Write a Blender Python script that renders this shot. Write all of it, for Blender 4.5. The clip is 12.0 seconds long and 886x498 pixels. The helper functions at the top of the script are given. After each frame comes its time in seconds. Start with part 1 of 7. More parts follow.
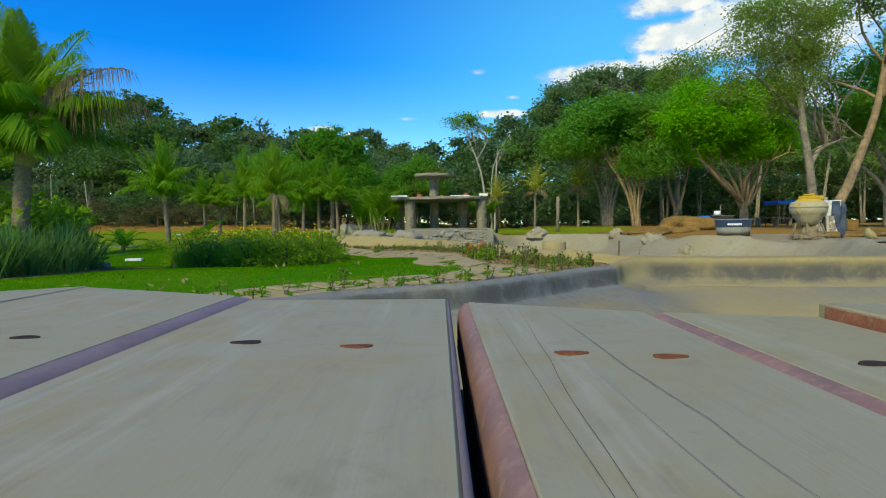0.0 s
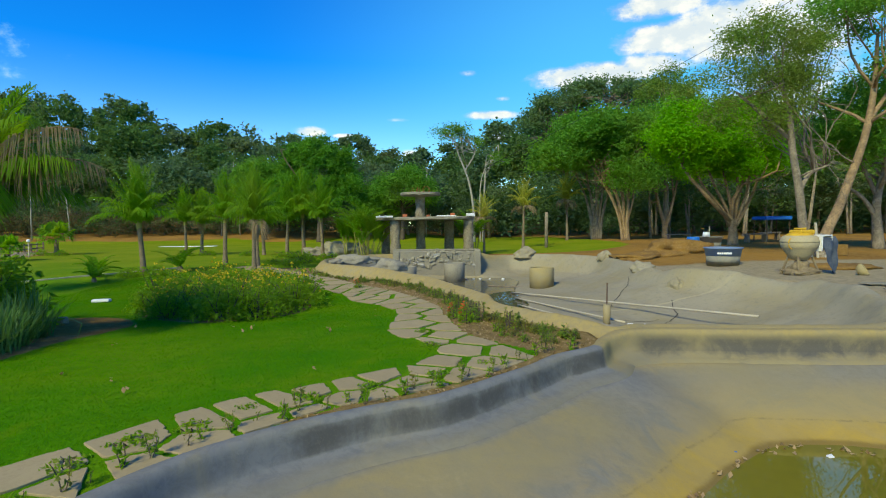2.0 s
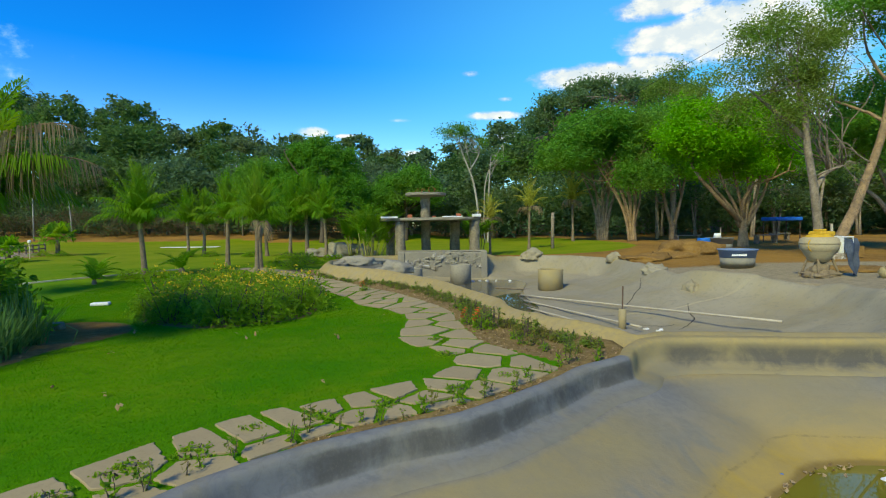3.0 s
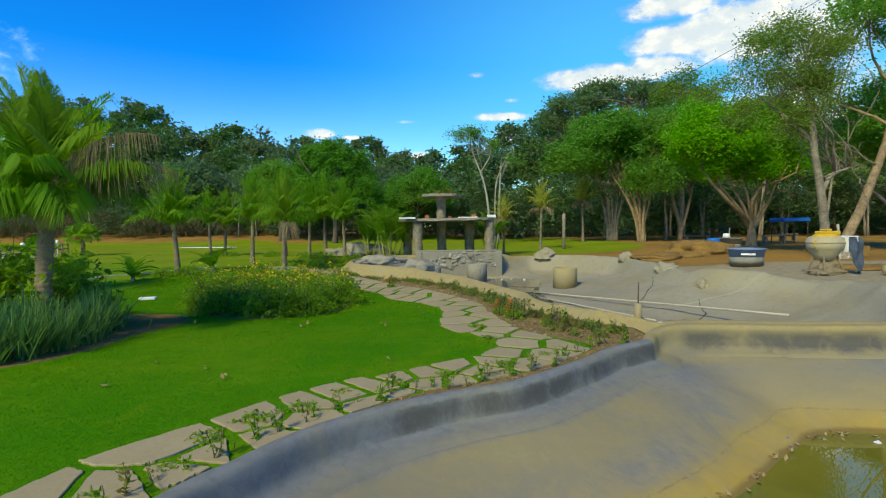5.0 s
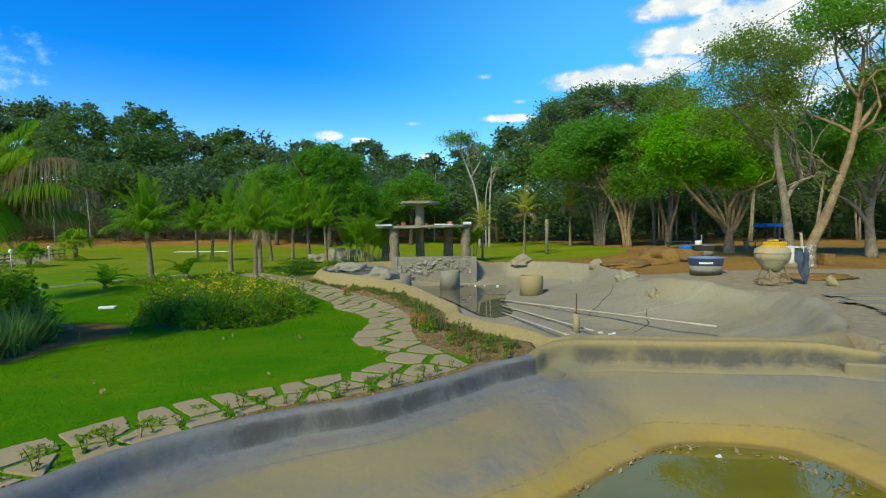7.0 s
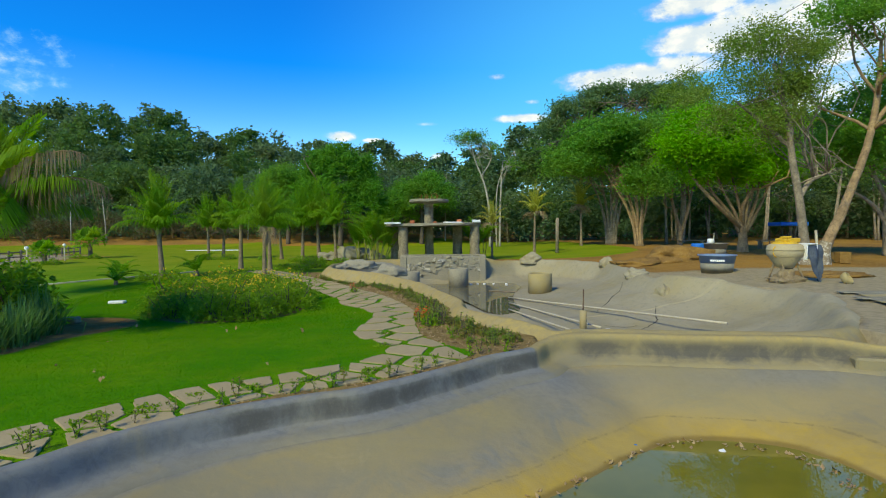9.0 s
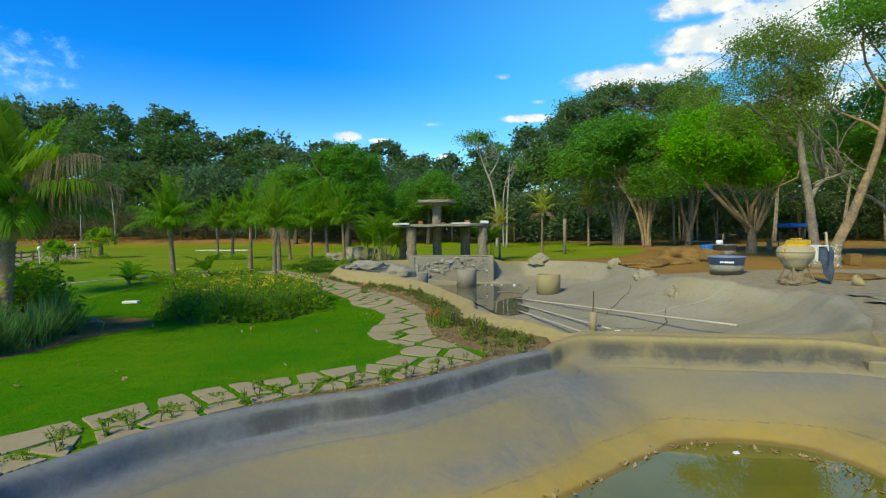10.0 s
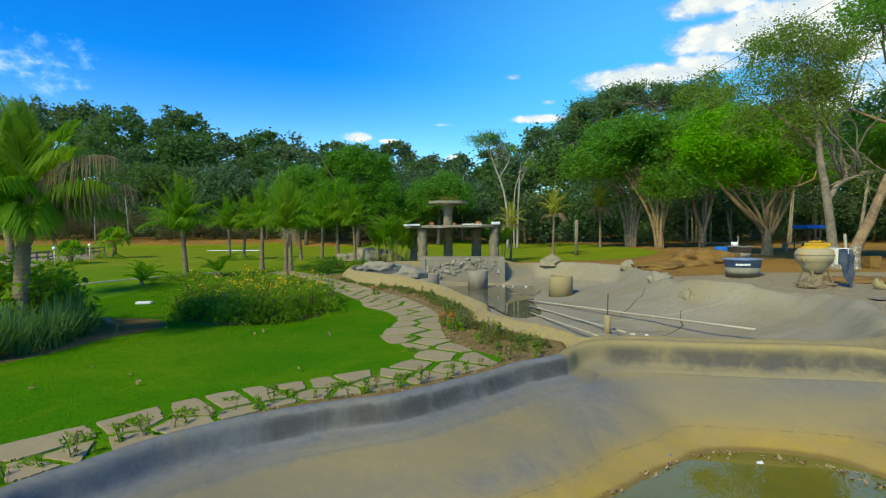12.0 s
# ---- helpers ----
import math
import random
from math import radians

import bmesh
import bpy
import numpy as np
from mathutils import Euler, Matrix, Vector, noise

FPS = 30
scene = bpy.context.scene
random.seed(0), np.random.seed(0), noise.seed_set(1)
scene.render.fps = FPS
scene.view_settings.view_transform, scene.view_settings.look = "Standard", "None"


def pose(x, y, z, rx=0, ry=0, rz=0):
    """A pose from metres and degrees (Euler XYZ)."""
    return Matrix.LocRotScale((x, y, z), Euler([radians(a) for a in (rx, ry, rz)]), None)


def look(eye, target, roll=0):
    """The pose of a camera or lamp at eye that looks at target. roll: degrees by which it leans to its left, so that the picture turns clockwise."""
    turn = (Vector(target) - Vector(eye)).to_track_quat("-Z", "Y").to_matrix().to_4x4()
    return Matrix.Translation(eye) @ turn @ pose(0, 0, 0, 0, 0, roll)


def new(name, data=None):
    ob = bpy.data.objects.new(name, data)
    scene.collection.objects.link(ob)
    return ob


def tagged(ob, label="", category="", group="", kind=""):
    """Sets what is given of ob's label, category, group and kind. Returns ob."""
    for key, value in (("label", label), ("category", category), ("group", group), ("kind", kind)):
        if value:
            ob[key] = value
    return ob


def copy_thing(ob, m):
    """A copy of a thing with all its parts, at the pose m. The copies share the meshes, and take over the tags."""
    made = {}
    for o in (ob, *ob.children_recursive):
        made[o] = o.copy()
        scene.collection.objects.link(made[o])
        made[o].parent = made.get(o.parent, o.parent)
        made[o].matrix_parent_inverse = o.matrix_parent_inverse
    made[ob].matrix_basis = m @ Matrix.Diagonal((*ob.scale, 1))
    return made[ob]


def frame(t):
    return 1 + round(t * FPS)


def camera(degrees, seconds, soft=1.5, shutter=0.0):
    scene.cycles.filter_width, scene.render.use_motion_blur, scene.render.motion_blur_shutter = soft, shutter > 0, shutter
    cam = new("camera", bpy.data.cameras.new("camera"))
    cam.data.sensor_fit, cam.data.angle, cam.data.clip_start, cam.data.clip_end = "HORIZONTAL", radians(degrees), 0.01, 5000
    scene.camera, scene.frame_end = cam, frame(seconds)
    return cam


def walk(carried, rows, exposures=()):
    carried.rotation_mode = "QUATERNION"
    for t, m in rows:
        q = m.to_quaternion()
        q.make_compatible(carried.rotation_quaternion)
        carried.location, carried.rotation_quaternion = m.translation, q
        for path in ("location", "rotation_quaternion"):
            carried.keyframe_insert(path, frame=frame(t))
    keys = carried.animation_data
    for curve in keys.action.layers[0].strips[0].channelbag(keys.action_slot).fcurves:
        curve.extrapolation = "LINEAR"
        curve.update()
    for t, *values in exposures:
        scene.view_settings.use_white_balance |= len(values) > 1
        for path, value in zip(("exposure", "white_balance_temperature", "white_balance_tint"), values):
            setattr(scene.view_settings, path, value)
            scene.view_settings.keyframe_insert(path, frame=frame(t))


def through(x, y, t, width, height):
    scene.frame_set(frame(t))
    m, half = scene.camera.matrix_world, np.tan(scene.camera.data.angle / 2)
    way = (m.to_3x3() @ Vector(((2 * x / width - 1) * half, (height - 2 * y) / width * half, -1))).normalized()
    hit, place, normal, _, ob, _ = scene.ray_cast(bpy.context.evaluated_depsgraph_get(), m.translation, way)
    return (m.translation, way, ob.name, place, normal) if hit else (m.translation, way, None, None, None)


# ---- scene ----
cam = camera(80.1, 12.0, soft=1.1)
METRES, EYE, TILT, LEAN, TURN = 5.2, 0.62, -5.0, -6.8, 0.0
ROWS = [
    (0.0, 0.0, 0.0, 0.0, 0.3, 2.32, 7.39),
    (0.5, 0.0144, 0.0021, 0.0376, -0.08, 2.32, 7.47),
    (1.0, 0.0302, 0.0212, 0.0839, -0.32, 2.31, 7.47),
    (1.5, 0.052, 0.0499, 0.1325, -0.68, 2.28, 7.51),
    (2.0, 0.0582, 0.0841, 0.1748, -0.76, 2.27, 7.53),
    (2.5, 0.0519, 0.1254, 0.1884, -0.64, 2.29, 7.51),
    (3.0, 0.0298, 0.1584, 0.1883, -0.52, 2.35, 7.49),
    (3.5, -0.0211, 0.1595, 0.1798, -0.39, 2.38, 7.49),
    (5.5, -0.0625, -0.0505, 0.1862, 0.32, 2.64, 7.39),
    (6.0, 0.0321, -0.0821, 0.1992, 0.52, 2.69, 7.38),
    (6.5, 0.1428, -0.0736, 0.2005, 0.74, 2.76, 7.38),
    (7.0, 0.2325, -0.0582, 0.1859, 1.06, 2.85, 7.37),
    (9.0, 0.2577, -0.0453, 0.1605, 2.37, 3.06, 7.18),
    (9.5, 0.2475, -0.0544, 0.1656, 2.69, 3.1, 7.1),
    (10.0, 0.2371, -0.0615, 0.1683, 2.98, 3.15, 7.03),
    (10.5, 0.2335, -0.0632, 0.1716, 3.25, 3.2, 6.96),
    (11.0, 0.2276, -0.0575, 0.1737, 3.51, 3.26, 6.91),
    (11.5, 0.2245, -0.0502, 0.1734, 3.78, 3.3, 6.86),
    (12.0, 0.2241, -0.0452, 0.1765, 4.02, 3.33, 6.82),
]
walk(cam, [(t, pose(0, 0, EYE, TILT, LEAN, TURN) @ pose(METRES * x, METRES * y, METRES * z, 90 + pitch, roll, yaw)) for t, x, y, z, yaw, pitch, roll in ROWS], [(0.0, -0.03, 7750, -16), (0.5, 0.02, 7750, -16), (12.0, 0.02, 7750, -16)])

# ---- light ----
SUN_AZ, SUN_EL = 211.0, 41.0          # clockwise from +y, above the horizon
sun_dir = Vector((math.sin(radians(SUN_AZ)) * math.cos(radians(SUN_EL)), math.cos(radians(SUN_AZ)) * math.cos(radians(SUN_EL)), math.sin(radians(SUN_EL))))
lamp = bpy.data.lights.new("sun", "SUN")
lamp.energy, lamp.angle, lamp.color = 3.9, radians(9.0), (1.0, 0.91, 0.68)
sun = new("sun", lamp)
sun.matrix_world = look(sun_dir * 100, (0, 0, 0))

world = bpy.data.worlds.new("sky")
scene.world = world
world.use_nodes = True
wn = world.node_tree
sky = wn.nodes.new("ShaderNodeTexSky")
sky.sky_type, sky.sun_disc = "NISHITA", False
sky.sun_elevation, sky.sun_rotation = radians(SUN_EL), radians(SUN_AZ)
sky.air_density, sky.dust_density, sky.ozone_density = 1.0, 0.15, 3.0
back = wn.nodes["Background"]
back.inputs["Strength"].default_value = 0.15
deep = wn.nodes.new("ShaderNodeHueSaturation")
deep.inputs["Saturation"].default_value, deep.inputs["Value"].default_value = 1.54, 1.80
deep.inputs["Hue"].default_value = 0.5285
wn.links.new(sky.outputs[0], deep.inputs["Color"])
wn.links.new(deep.outputs[0], back.inputs["Color"])

# ---- materials ----
def rgb(c):
    return (*c, 1.0)


class Mat:
    """A small wrapper round a node material."""

    def __init__(self, name):
        self.m = bpy.data.materials.new(name)
        self.m.use_nodes = True
        self.t = self.m.node_tree
        self.bsdf = self.t.nodes["Principled BSDF"]
        self.out = self.t.nodes["Material Output"]

    def node(self, kind, **values):
        n = self.t.nodes.new(kind)
        for k, v in values.items():
            n.inputs[k.replace("_", " ")].default_value = v
        return n

    def link(self, a, b):
        self.t.links.new(a, b)

    def coords(self):
        return self.t.nodes.new("ShaderNodeTexCoord").outputs["Object"]

    def place(self):
        return self.t.nodes.new("ShaderNodeNewGeometry").outputs["Position"]

    def noise(self, vec, scale, detail=4.0, rough=0.6, distort=0.0):
        n = self.node("ShaderNodeTexNoise", Scale=scale, Detail=detail, Roughness=rough, Distortion=distort)
        self.link(vec, n.inputs["Vector"])
        return n.outputs["Fac"]

    def ramp(self, fac, lo, hi, a=0.0, b=1.0):
        n = self.node("ShaderNodeMapRange")
        n.interpolation_type = "SMOOTHSTEP"
        for k, v in ((1, lo), (2, hi), (3, a), (4, b)):
            n.inputs[k].default_value = v
        self.link(fac, n.inputs[0])
        return n.outputs[0]

    def mix(self, fac, a, b, how="MIX"):
        n = self.t.nodes.new("ShaderNodeMix")
        n.data_type, n.blend_type = "RGBA", how
        for sock, v in ((n.inputs[0], fac), (n.inputs[6], a), (n.inputs[7], b)):
            if isinstance(v, (int, float)):
                sock.default_value = v
            elif isinstance(v, tuple):
                sock.default_value = rgb(v)
            else:
                self.link(v, sock)
        return n.outputs[2]

    def maths(self, op, a, b=0.0):
        n = self.t.nodes.new("ShaderNodeMath")
        n.operation = op
        for sock, v in zip(n.inputs, (a, b)):
            if isinstance(v, (int, float)):
                sock.default_value = v
            else:
                self.link(v, sock)
        return n.outputs[0]

    def split(self, vec):
        n = self.t.nodes.new("ShaderNodeSeparateXYZ")
        self.link(vec, n.inputs[0])
        return n.outputs

    def colour(self, c):
        if isinstance(c, tuple):
            self.bsdf.inputs["Base Color"].default_value = rgb(c)
        else:
            self.link(c, self.bsdf.inputs["Base Color"])
        return self

    def rough(self, r, metal=0.0, spec=0.5):
        if isinstance(r, (int, float)):
            self.bsdf.inputs["Roughness"].default_value = r
        else:
            self.link(r, self.bsdf.inputs["Roughness"])
        self.bsdf.inputs["Metallic"].default_value = metal
        self.bsdf.inputs["Specular IOR Level"].default_value = spec
        return self

    def bump(self, h, strength=0.4, dist=0.01):
        n = self.node("ShaderNodeBump", Strength=strength, Distance=dist)
        self.link(h, n.inputs["Height"])
        self.link(n.outputs[0], self.bsdf.inputs["Normal"])
        return self


def surface(name, a, b, c, scale=3.0, fine=40.0, rough=0.85, bump=0.4, dist=0.01, metal=0.0, per_object=0.0, spec=0.12):
    """Two scales of variation between three colours: a broad one and a fine grain."""
    m = Mat(name)
    v = m.coords()
    big, small = m.noise(v, scale, 5.0, 0.62, 0.6), m.noise(v, fine, 3.0, 0.7)
    col = m.mix(m.ramp(big, 0.35, 0.65), a, b)
    col = m.mix(m.ramp(small, 0.45, 0.75, 0.0, 0.7), col, c)
    if per_object:
        r = m.t.nodes.new("ShaderNodeObjectInfo").outputs["Random"]
        col = m.mix(m.maths("MULTIPLY", r, per_object), col, c)
    m.colour(col).rough(rough, metal, spec)
    h = m.maths("ADD", big, m.maths("MULTIPLY", small, 0.5))
    m.bump(h, bump, dist)
    return m.m


def foliage(name, a, b, c, through=0.35, scale=0.5, rough=0.55, spec=0.16):
    """Leaves: colour by leaf and by broad patches, with light passing through them."""
    m = Mat(name)
    g = m.t.nodes.new("ShaderNodeNewGeometry")
    big = m.noise(g.outputs["Position"], scale, 3.0, 0.6)
    col = m.mix(g.outputs["Random Per Island"], a, b)
    col = m.mix(m.ramp(big, 0.40, 0.68, 0.0, 0.75), col, c)
    m.colour(col).rough(rough, 0.0, spec)
    tr = m.node("ShaderNodeBsdfTranslucent")
    m.link(m.mix(1.0, col, (1.25, 1.2, 0.55), "MULTIPLY"), tr.inputs["Color"])
    mx = m.node("ShaderNodeMixShader", Fac=through)
    m.link(m.bsdf.outputs[0], mx.inputs[1])
    m.link(tr.outputs[0], mx.inputs[2])
    m.link(mx.outputs[0], m.out.inputs["Surface"])
    return m.m


def ground_material():
    """Turf, bare orange soil and pale sand, told apart by where they lie, with ragged borders."""
    m = Mat("ground")
    p = m.place()
    at = m.t.nodes.new("ShaderNodeAttribute")
    at.attribute_name = "cover"
    cover = m.split(at.outputs["Vector"])
    n1, n2, n3 = m.noise(p, 0.35, 5.0, 0.6), m.noise(p, 6.0, 4.0, 0.7), m.noise(p, 90.0, 2.0, 0.7)
    turf = m.mix(m.ramp(n1, 0.35, 0.65), (0.056, 0.185, 0.003), (0.125, 0.235, 0.006))
    turf = m.mix(m.ramp(n2, 0.45, 0.75, 0.0, 0.6), turf, (0.046, 0.155, 0.003))
    turf = m.mix(m.ramp(m.noise(p, 1.1, 4.0, 0.6, 0.8), 0.50, 0.68, 0.0, 0.5), turf, (0.140, 0.225, 0.006))
    # turf colour runs yellower and paler with distance along y
    dry = m.ramp(m.split(p)[1], 11.0, 30.0, 0.0, 0.75)
    turf = m.mix(dry, turf, m.mix(m.ramp(n1, 0.35, 0.65), (0.185, 0.225, 0.010), (0.235, 0.240, 0.016)))
    soil = m.mix(m.ramp(n1, 0.35, 0.65), (0.31, 0.165, 0.036), (0.21, 0.112, 0.030))
    soil = m.mix(m.ramp(n2, 0.4, 0.7, 0.0, 0.7), soil, (0.31, 0.190, 0.066))
    loam = m.mix(m.ramp(n2, 0.35, 0.65), (0.175, 0.115, 0.040), (0.25, 0.172, 0.062))
    soil = m.mix(cover[2], soil, m.mix(m.ramp(n3, 0.5, 0.7, 0.0, 0.7), loam, (0.30, 0.22, 0.12)))
    sand = m.mix(m.ramp(n2, 0.35, 0.7), (0.345, 0.280, 0.170), (0.255, 0.205, 0.125))
    edge = m.maths("MULTIPLY", m.maths("SUBTRACT", n2, 0.5), 0.9)
    f1 = m.ramp(m.maths("ADD", cover[0], edge), 0.35, 0.6)
    f2 = m.ramp(m.maths("ADD", cover[1], edge), 0.35, 0.65)
    col = m.mix(f1, m.mix(f2, soil, sand), turf)
    m.colour(col).rough(0.95, 0.0, 0.04)
    m.bump(m.maths("ADD", n2, m.maths("MULTIPLY", n3, 0.6)), 0.6, 0.03)
    return m.m


def cement_material():
    """Trowelled cement with ochre silt, dark damp bands and grey patches."""
    m = Mat("pool_cement")
    p = m.place()
    x, y, z = m.split(p)
    n1, n2, n3 = m.noise(p, 0.55, 5.0, 0.62, 0.5), m.noise(p, 3.2, 5.0, 0.65, 0.4), m.noise(p, 55.0, 3.0, 0.7)
    n4, n5 = m.noise(p, 1.25, 6.0, 0.7, 1.2), m.noise(p, 9.0, 5.0, 0.72, 0.6)
    col = m.mix(m.ramp(n1, 0.36, 0.64), (0.272, 0.222, 0.112), (0.215, 0.187, 0.122))
    col = m.mix(m.ramp(n2, 0.45, 0.75, 0.0, 0.6), col, (0.280, 0.218, 0.104))
    col = m.mix(m.ramp(n4, 0.48, 0.70, 0.0, 0.50), col, (0.205, 0.185, 0.145))
    pale = m.maths("MULTIPLY", m.ramp(y, 7.8, 8.6), m.ramp(n1, 0.30, 0.60, 0.25, 0.75))
    col = m.mix(pale, col, (0.335, 0.29, 0.195))
    col = m.mix(m.maths("MULTIPLY", m.ramp(y, 7.8, 8.6), m.ramp(n5, 0.50, 0.68, 0.0, 0.55)), col, (0.20, 0.175, 0.12))
    col = m.mix(m.ramp(n4, 0.28, 0.42, 0.35, 0.0), col, (0.36, 0.295, 0.165))
    at = m.t.nodes.new("ShaderNodeAttribute")
    at.attribute_name = "wash"
    wash = m.split(at.outputs["Vector"])
    # greyer cement on the kerb and in patches
    col = m.mix(m.maths("MULTIPLY", wash[2], m.ramp(n4, 0.25, 0.55, 0.55, 1.0)), col, m.mix(m.ramp(n5, 0.4, 0.65), (0.190, 0.187, 0.178), (0.150, 0.150, 0.150)))
    # silt left by the falling water, with the old water line drawn in it
    level = m.maths("ADD", z, m.maths("MULTIPLY", m.maths("SUBTRACT", n2, 0.5), 0.11))
    lower = m.ramp(y, 6.9, 7.4, 1.0, 0.0)
    silt = m.maths("MULTIPLY", m.maths("MULTIPLY", m.ramp(level, -0.62, -0.49, 1.0, 0.0), m.ramp(n1, 0.28, 0.5, 0.60, 1.0)), lower)
    col = m.mix(silt, col, m.mix(m.ramp(n2, 0.35, 0.7), (0.41, 0.275, 0.048), (0.34, 0.235, 0.062)))
    col = m.mix(m.maths("MULTIPLY", m.maths("MULTIPLY", m.ramp(level, -0.50, -0.22, 0.5, 0.0), m.ramp(n4, 0.35, 0.6)), lower), col, (0.36, 0.265, 0.10))
    tide = m.maths("ADD", z, m.maths("MULTIPLY", m.maths("SUBTRACT", n4, 0.5), 0.035))
    line = m.maths("MULTIPLY", m.maths("MULTIPLY", m.ramp(tide, -0.575, -0.569), m.ramp(tide, -0.565, -0.559, 1.0, 0.0)), m.maths("MULTIPLY", lower, m.ramp(n5, 0.40, 0.65, 0.0, 0.5)))
    col = m.mix(line, col, (0.15, 0.115, 0.055))
    wet = m.maths("MULTIPLY", m.ramp(tide, -0.690, -0.665, 0.75, 0.0), lower)
    col = m.mix(wet, col, (0.16, 0.105, 0.030))
    # ochre wash over the rim beside the path
    col = m.mix(m.maths("MULTIPLY", wash[0], m.ramp(n2, 0.25, 0.6, 0.5, 1.0)), col, m.mix(m.ramp(n5, 0.35, 0.65), (0.36, 0.268, 0.095), (0.29, 0.222, 0.10)))
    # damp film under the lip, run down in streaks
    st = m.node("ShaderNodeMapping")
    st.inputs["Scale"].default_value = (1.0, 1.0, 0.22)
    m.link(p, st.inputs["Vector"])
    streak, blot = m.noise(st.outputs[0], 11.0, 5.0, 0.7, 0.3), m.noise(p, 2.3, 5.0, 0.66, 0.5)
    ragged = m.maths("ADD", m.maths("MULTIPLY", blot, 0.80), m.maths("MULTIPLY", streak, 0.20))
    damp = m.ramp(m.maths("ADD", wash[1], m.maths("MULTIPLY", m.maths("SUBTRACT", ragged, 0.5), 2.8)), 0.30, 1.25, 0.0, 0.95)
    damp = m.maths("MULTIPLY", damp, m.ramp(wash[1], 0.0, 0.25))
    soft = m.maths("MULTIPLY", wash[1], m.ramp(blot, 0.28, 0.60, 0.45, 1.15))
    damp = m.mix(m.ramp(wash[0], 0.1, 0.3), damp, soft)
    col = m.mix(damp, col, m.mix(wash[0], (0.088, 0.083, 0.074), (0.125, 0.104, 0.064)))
    col = m.mix(m.ramp(n3, 0.5, 0.8, 0.0, 0.35), col, (0.20, 0.17, 0.12))
    m.colour(col).rough(m.ramp(n2, 0.3, 0.7, 0.7, 0.95), 0.0, 0.12)
    h = m.maths("ADD", m.maths("ADD", n2, m.maths("MULTIPLY", n5, 0.35)), m.maths("MULTIPLY", n3, 0.10))
    m.bump(h, 0.3, 0.02)
    return m.m


def water_material(name, col, deep):
    m = Mat(name)
    p = m.place()
    n = m.noise(p, 1.2, 3.0)
    m.colour(m.mix(m.ramp(n, 0.35, 0.65), col, deep)).rough(0.012, 0.0, 0.85)
    m.bsdf.inputs["IOR"].default_value = 1.33
    m.bump(m.noise(p, 3.0, 2.0), 0.012, 0.01)
    return m.m


def cloud_material(puffs):
    """Soft clouds on the far sky sheet: puffs as (bearing, height, half width, half height, weight) in degrees."""
    m = Mat("clouds")
    uv = m.t.nodes.new("ShaderNodeTexCoord").outputs["UV"]
    n = m.node("ShaderNodeTexNoise", Scale=0.55, Detail=8.0, Roughness=0.60)
    st = m.node("ShaderNodeMapping")
    st.inputs["Scale"].default_value = (0.8, 1.25, 1.0)
    m.link(uv, st.inputs["Vector"])
    m.link(st.outputs[0], n.inputs["Vector"])
    u, v, _ = m.split(uv)
    best = None
    for a, e, w, h, k in puffs:
        du = m.maths("POWER", m.maths("ABSOLUTE", m.maths("DIVIDE", m.maths("SUBTRACT", u, a), w)), 2.0)
        dv = m.maths("POWER", m.maths("ABSOLUTE", m.maths("DIVIDE", m.maths("SUBTRACT", v, e), h)), 2.0)
        f = m.maths("MULTIPLY", m.maths("SUBTRACT", 1.0, m.maths("MINIMUM", m.maths("ADD", du, dv), 4.0)), k)
        best = f if best is None else m.maths("MAXIMUM", best, f)
    dens = m.maths("ADD", m.maths("MULTIPLY", best, 0.9), m.maths("MULTIPLY", m.maths("SUBTRACT", n.outputs["Fac"], 0.5), 1.9))
    fac = m.ramp(dens, 0.0, 0.95)
    # thin bright haze low in the sky beside the clouds
    haze = m.maths("MULTIPLY", m.ramp(u, -20.0, 20.0, 0.05, 0.62), m.ramp(v, 12.0, 44.0, 1.0, 0.0))
    em = m.node("ShaderNodeEmission", Strength=0.98)
    white = m.mix(m.ramp(n.outputs["Fac"], 0.4, 0.7), (0.84, 0.86, 1.10), (1.18, 1.08, 1.22))
    m.link(m.mix(fac, (0.19, 0.72, 1.28), white), em.inputs["Color"])
    tr = m.node("ShaderNodeBsdfTransparent")
    mx = m.node("ShaderNodeMixShader")
    m.link(m.maths("MAXIMUM", m.maths("MULTIPLY", fac, 0.94), haze), mx.inputs[0])
    m.link(tr.outputs[0], mx.inputs[1])
    m.link(em.outputs[0], mx.inputs[2])
    m.link(mx.outputs[0], m.out.inputs["Surface"])
    return m.m


def plank_material():
    """Sun-bleached board: grain along y, stains and the odd weathered streak."""
    m = Mat("weathered_board")
    v = m.coords()
    st = m.node("ShaderNodeMapping")
    st.inputs["Scale"].default_value = (1.0, 0.06, 1.0)
    m.link(v, st.inputs["Vector"])
    grain, broad, fine = m.noise(st.outputs[0], 190.0, 4.0, 0.7), m.noise(v, 13.0, 6.0, 0.68, 1.5), m.noise(v, 320.0, 2.0)
    r = m.t.nodes.new("ShaderNodeObjectInfo").outputs["Random"]
    col = m.mix(r, (0.305, 0.264, 0.152), (0.285, 0.256, 0.178))
    col = m.mix(m.ramp(broad, 0.42, 0.68, 0.0, 0.8), col, (0.285, 0.225, 0.110))
    col = m.mix(m.ramp(m.noise(v, 34.0, 6.0, 0.7, 0.8), 0.52, 0.72, 0.0, 0.5), col, (0.20, 0.165, 0.105))
    col = m.mix(m.ramp(m.noise(st.outputs[0], 40.0, 5.0, 0.7), 0.52, 0.72, 0.0, 0.45), col, (0.42, 0.395, 0.33))
    col = m.mix(m.ramp(grain, 0.5, 0.75, 0.0, 0.35), col, (0.20, 0.185, 0.17))
    m.colour(col).rough(0.65, 0.0, 0.35)
    m.bump(grain, 0.18, 0.001)
    return m.m


